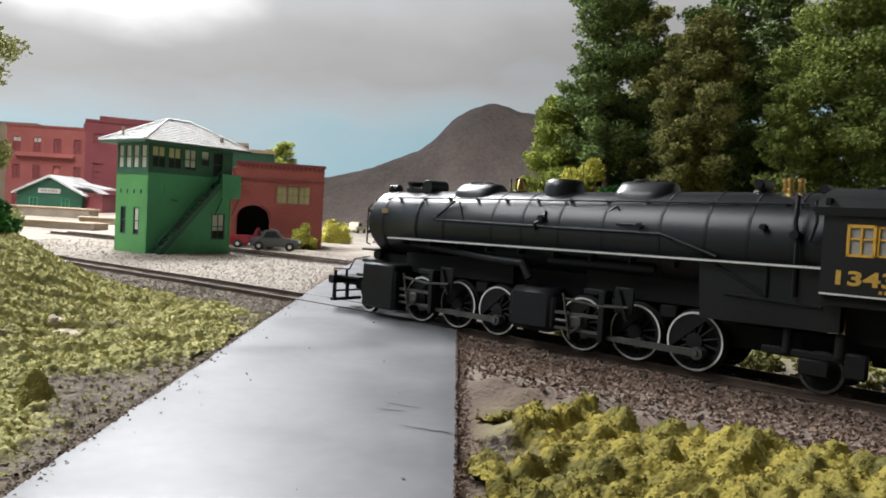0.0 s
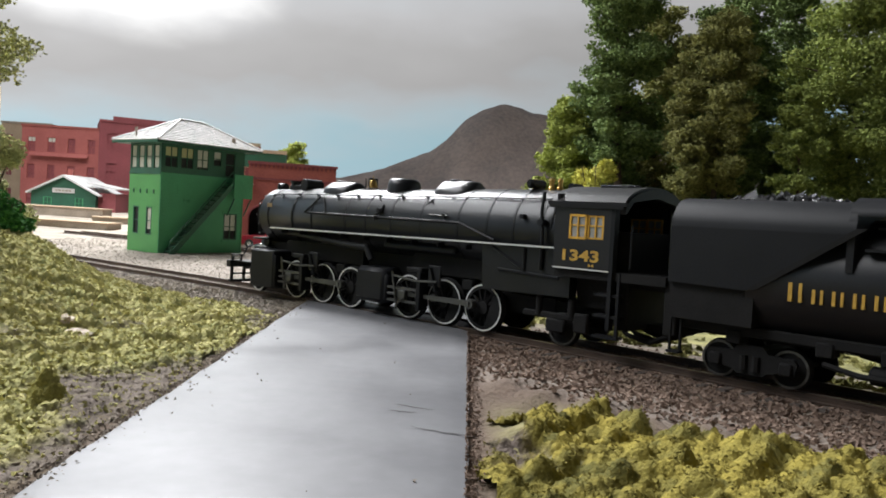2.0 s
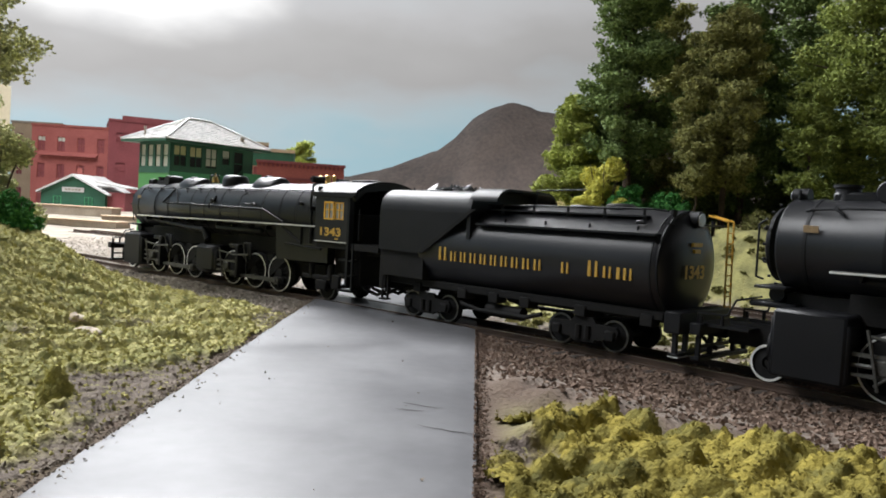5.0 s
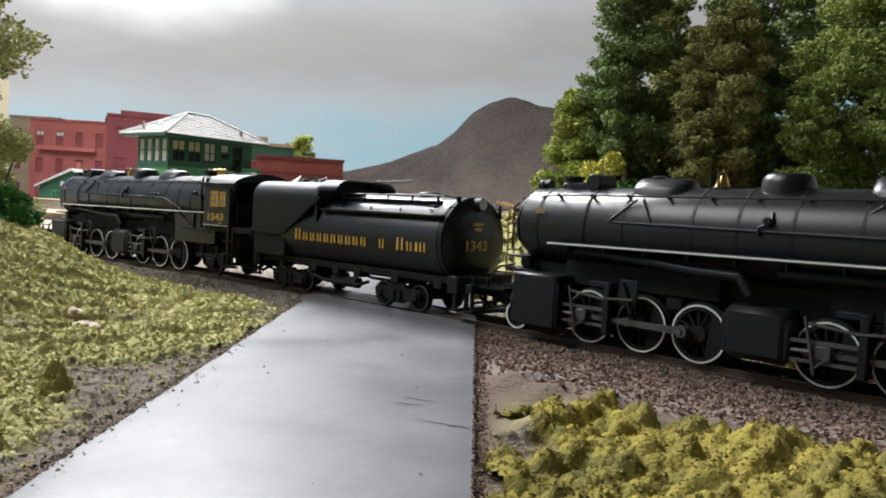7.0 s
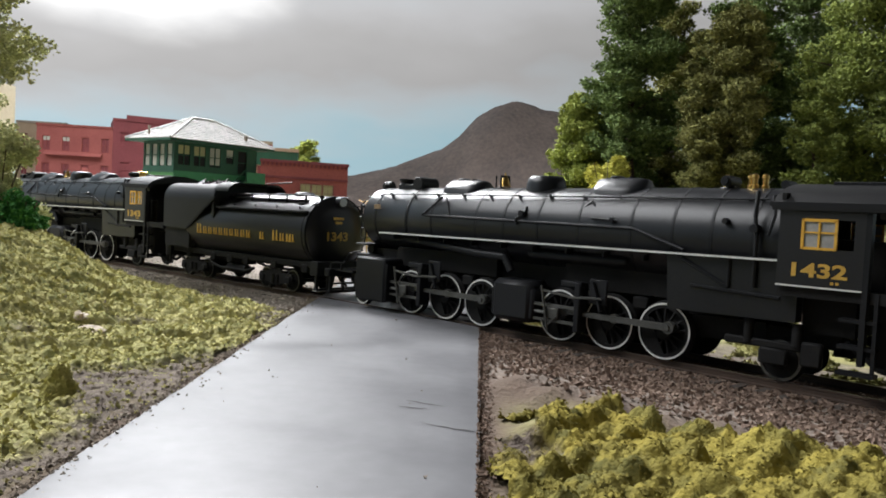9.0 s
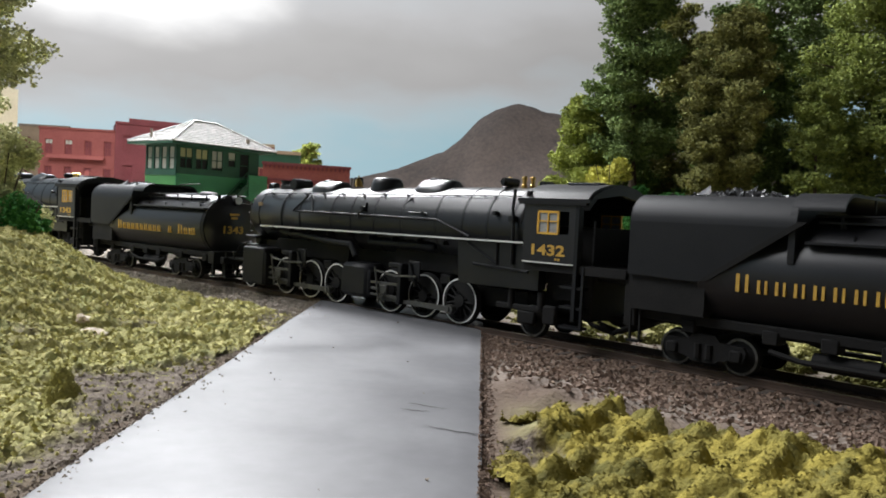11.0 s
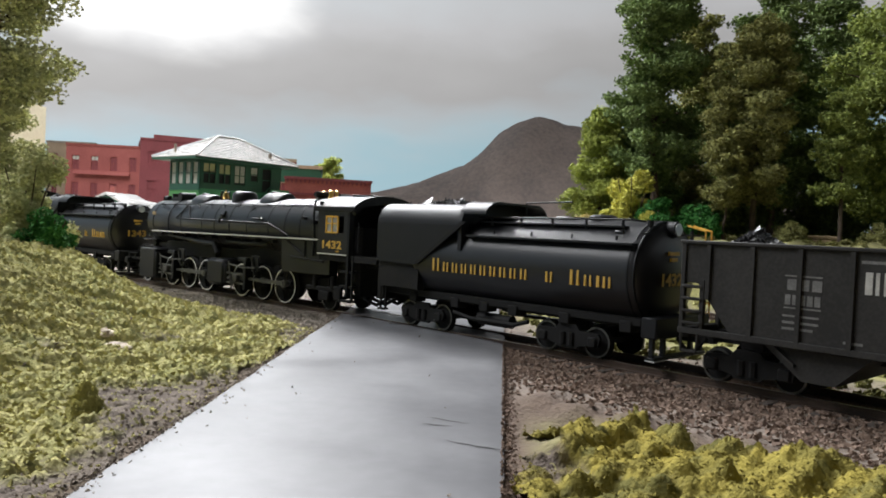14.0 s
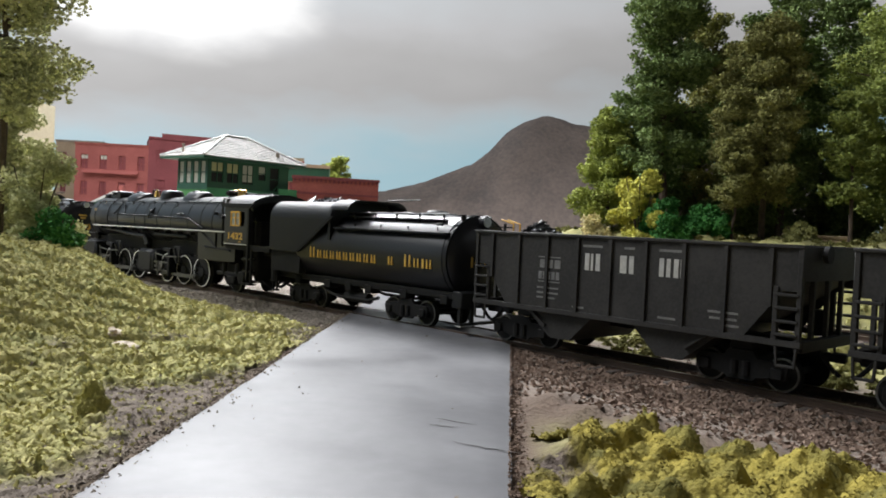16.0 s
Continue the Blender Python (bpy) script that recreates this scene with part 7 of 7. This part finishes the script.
def motor_car(label, x, y, rz, body_mat, length=50.0, width=19.0, truck_bed=False):
    C = thing("motor_car", label, "car", x, y, -3.5, rz, "parked cars")
    L = length / 2
    bm = bmesh.new()
    slab(bm, [(-L, 4.2), (-L, 9.6), (-L + 3, 11.2), (-L * 0.55, 11.6), (L * 0.35, 11.6), (L - 4, 10.8), (L - 0.5, 9.0), (L, 5.0), (L - 2, 3.4), (-L + 2, 3.4)], -width / 2, width / 2)
    es = [e for e in bm.edges]
    bmesh.ops.bevel(bm, geom=es, offset=1.1, segments=2, affect="EDGES", clamp_overlap=True)
    part("body", bm, MAT[body_mat], C)
    bm = bmesh.new()
    a, b = (-L * 0.62, L * 0.30) if not truck_bed else (-L * 0.05, L * 0.42)
    slab(bm, [(a, 11.0), (b, 11.0), (b - 4.5, 18.2), (b - 8, 18.9), (a + 6, 18.9), (a + 2.5, 17.2)], -width * 0.43, width * 0.43)
    bmesh.ops.bevel(bm, geom=[e for e in bm.edges], offset=1.0, segments=2, affect="EDGES", clamp_overlap=True)
    cab = part("cabin", bm, MAT[body_mat], C)
    for s in (-1, 1):
        bm = bmesh.new()
        slab(bm, [(a + 4, 12.2), (b - 2.6, 12.2), (b - 6, 17.0), (a + 6.4, 17.0)], s * width * 0.435, s * width * 0.445)
        part("side_glass", bm, MAT["dark"], cab)
    bm = bmesh.new()
    box(bm, L - 0.6, L + 0.9, -width * 0.48, width * 0.48, 4.2, 6.0, 0.4)
    box(bm, -L - 0.9, -L + 0.6, -width * 0.48, width * 0.48, 4.2, 6.0, 0.4)
    part("bumper", bm, MAT["chrome"], C)
    for s in (-1, 1):
        bm = bmesh.new()
        rod(bm, (L - 0.8, s * width * 0.33, 8.0), (L + 0.3, s * width * 0.33, 8.0), 1.4, 12)
        part("headlight", bm, MAT["lamp"], C)
    for sx in (-0.62, 0.62):
        for s in (-1, 1):
            bm = bmesh.new()
            rod(bm, (sx * L, s * width * 0.40, 4.0), (sx * L, s * width * 0.52, 4.0), 4.0, 18)
            wh = part("wheel", bm, MAT["dark"], C)
            bm = bmesh.new()
            rod(bm, (sx * L, s * width * 0.50, 4.0), (sx * L, s * width * 0.53, 4.0), 1.9, 14)
            part("hub_cap", bm, MAT["chrome"], wh)
    return C


signal_tower()
brick_garage()
shop_block("shop_building", "rose brick three-storey shop building with awning", -760, 1390, 142, 120, 160, "brick_pink", 2, 3, 4, ((30, 70, -1.5),), (16, 120, 104), "brick_red")
shop_block("shop_building", "maroon brick building with a stepped parapet", -618, 1385, 130, 130, 176, "brick_dark", 26, 3, 3, ((22, 128, 8),), None, "brick_dark")
shop_block("shop_building", "tan stone building beside the rose brick shops", -860, 1500, 96, 90, 172, "tan", 2, 3, 3, (), None, "concrete")
shop_block("warehouse", "brown brick upper-storey building behind the garage", -300, 960, 70, 60, 118, "brick_red", 12, 2, 3, (), None, "tan")
shop_block("warehouse", "dark grey green storefront building behind the garage", -246, 900, 62, 60, 106, "darkgreen", 10, 2, 2, ((4, 20, 6),), None, "tan")
shop_block("tall_building", "tall cream plaster building behind the bank", -545, 760, 72, 60, 150, "cream", -4, 3, 2, (), None, "tan")
depot()
low_dock("weathered brown concrete loading dock", -552, 1010, 112, 26, 22, -3)
low_dock("low grey concrete platform in the yard", -452, 860, 86, 30, 10, -8)
low_dock("low grey concrete platform in the yard", -420, 930, 60, 26, 14, 20)
motor_car("dark red pickup truck parked in the garage arch", -160, 712, 12, "carred", 46, 18, True)
motor_car("slate grey rounded sedan parked outside the garage", -136, 694, 4, "cargrey", 44, 18)
motor_car("cream sedan parked on the far lot", -118, 1290, 75, "carcream", 50, 19)
build_logs()
build_trees()


# seconds and the train's way along the line
RUN = [(0.0, -119.2), (1.0, -80.2), (2.0, -40.0), (3.0, 0.0), (4.0, 39.0), (5.5, 100.5), (7.0, 161.4), (8.0, 201.6), (9.0, 241.2), (10.5, 300.5), (12.0, 360.3), (13.0, 400.2), (14.0, 440.0), (15.0, 479.8), (16.0, 519.8)]


def run_at(t):
    return float(np.interp(t, [a for a, b in RUN], [b for a, b in RUN]))


def motions():
    times = [k * 0.5 for k in range(33)]
    for ob, s0 in TRAIN:
        rows = []
        for t in times:
            s = s0 + run_at(t)
            x, y = line_at(s)
            rows.append((t, pose(x * M, y * M, float(grade(s)) * M, 0, math.degrees(math.atan(0.0083)), heading(s))))
        walk(ob, rows)
    # wheels roll on the rails, rods swing with the cranks
    for ob, x, r in WHEELS:
        step = 0.2 if r > 7 else 0.125
        n = int(round(16 / step))
        walk(ob, [(k * step, pose(x * M, 0, r * M, 0, math.degrees(run_at(k * step) / r), 0)) for k in range(n + 1)])
    for ob, x, z, c, ph in RODS:
        rows = []
        for k in range(161):
            a = run_at(k * 0.1) / 7.95 + ph
            rows.append((k * 0.1, pose((x + c * math.sin(a)) * M, 0, (z + c * math.cos(a)) * M)))
        walk(ob, rows)


motions()
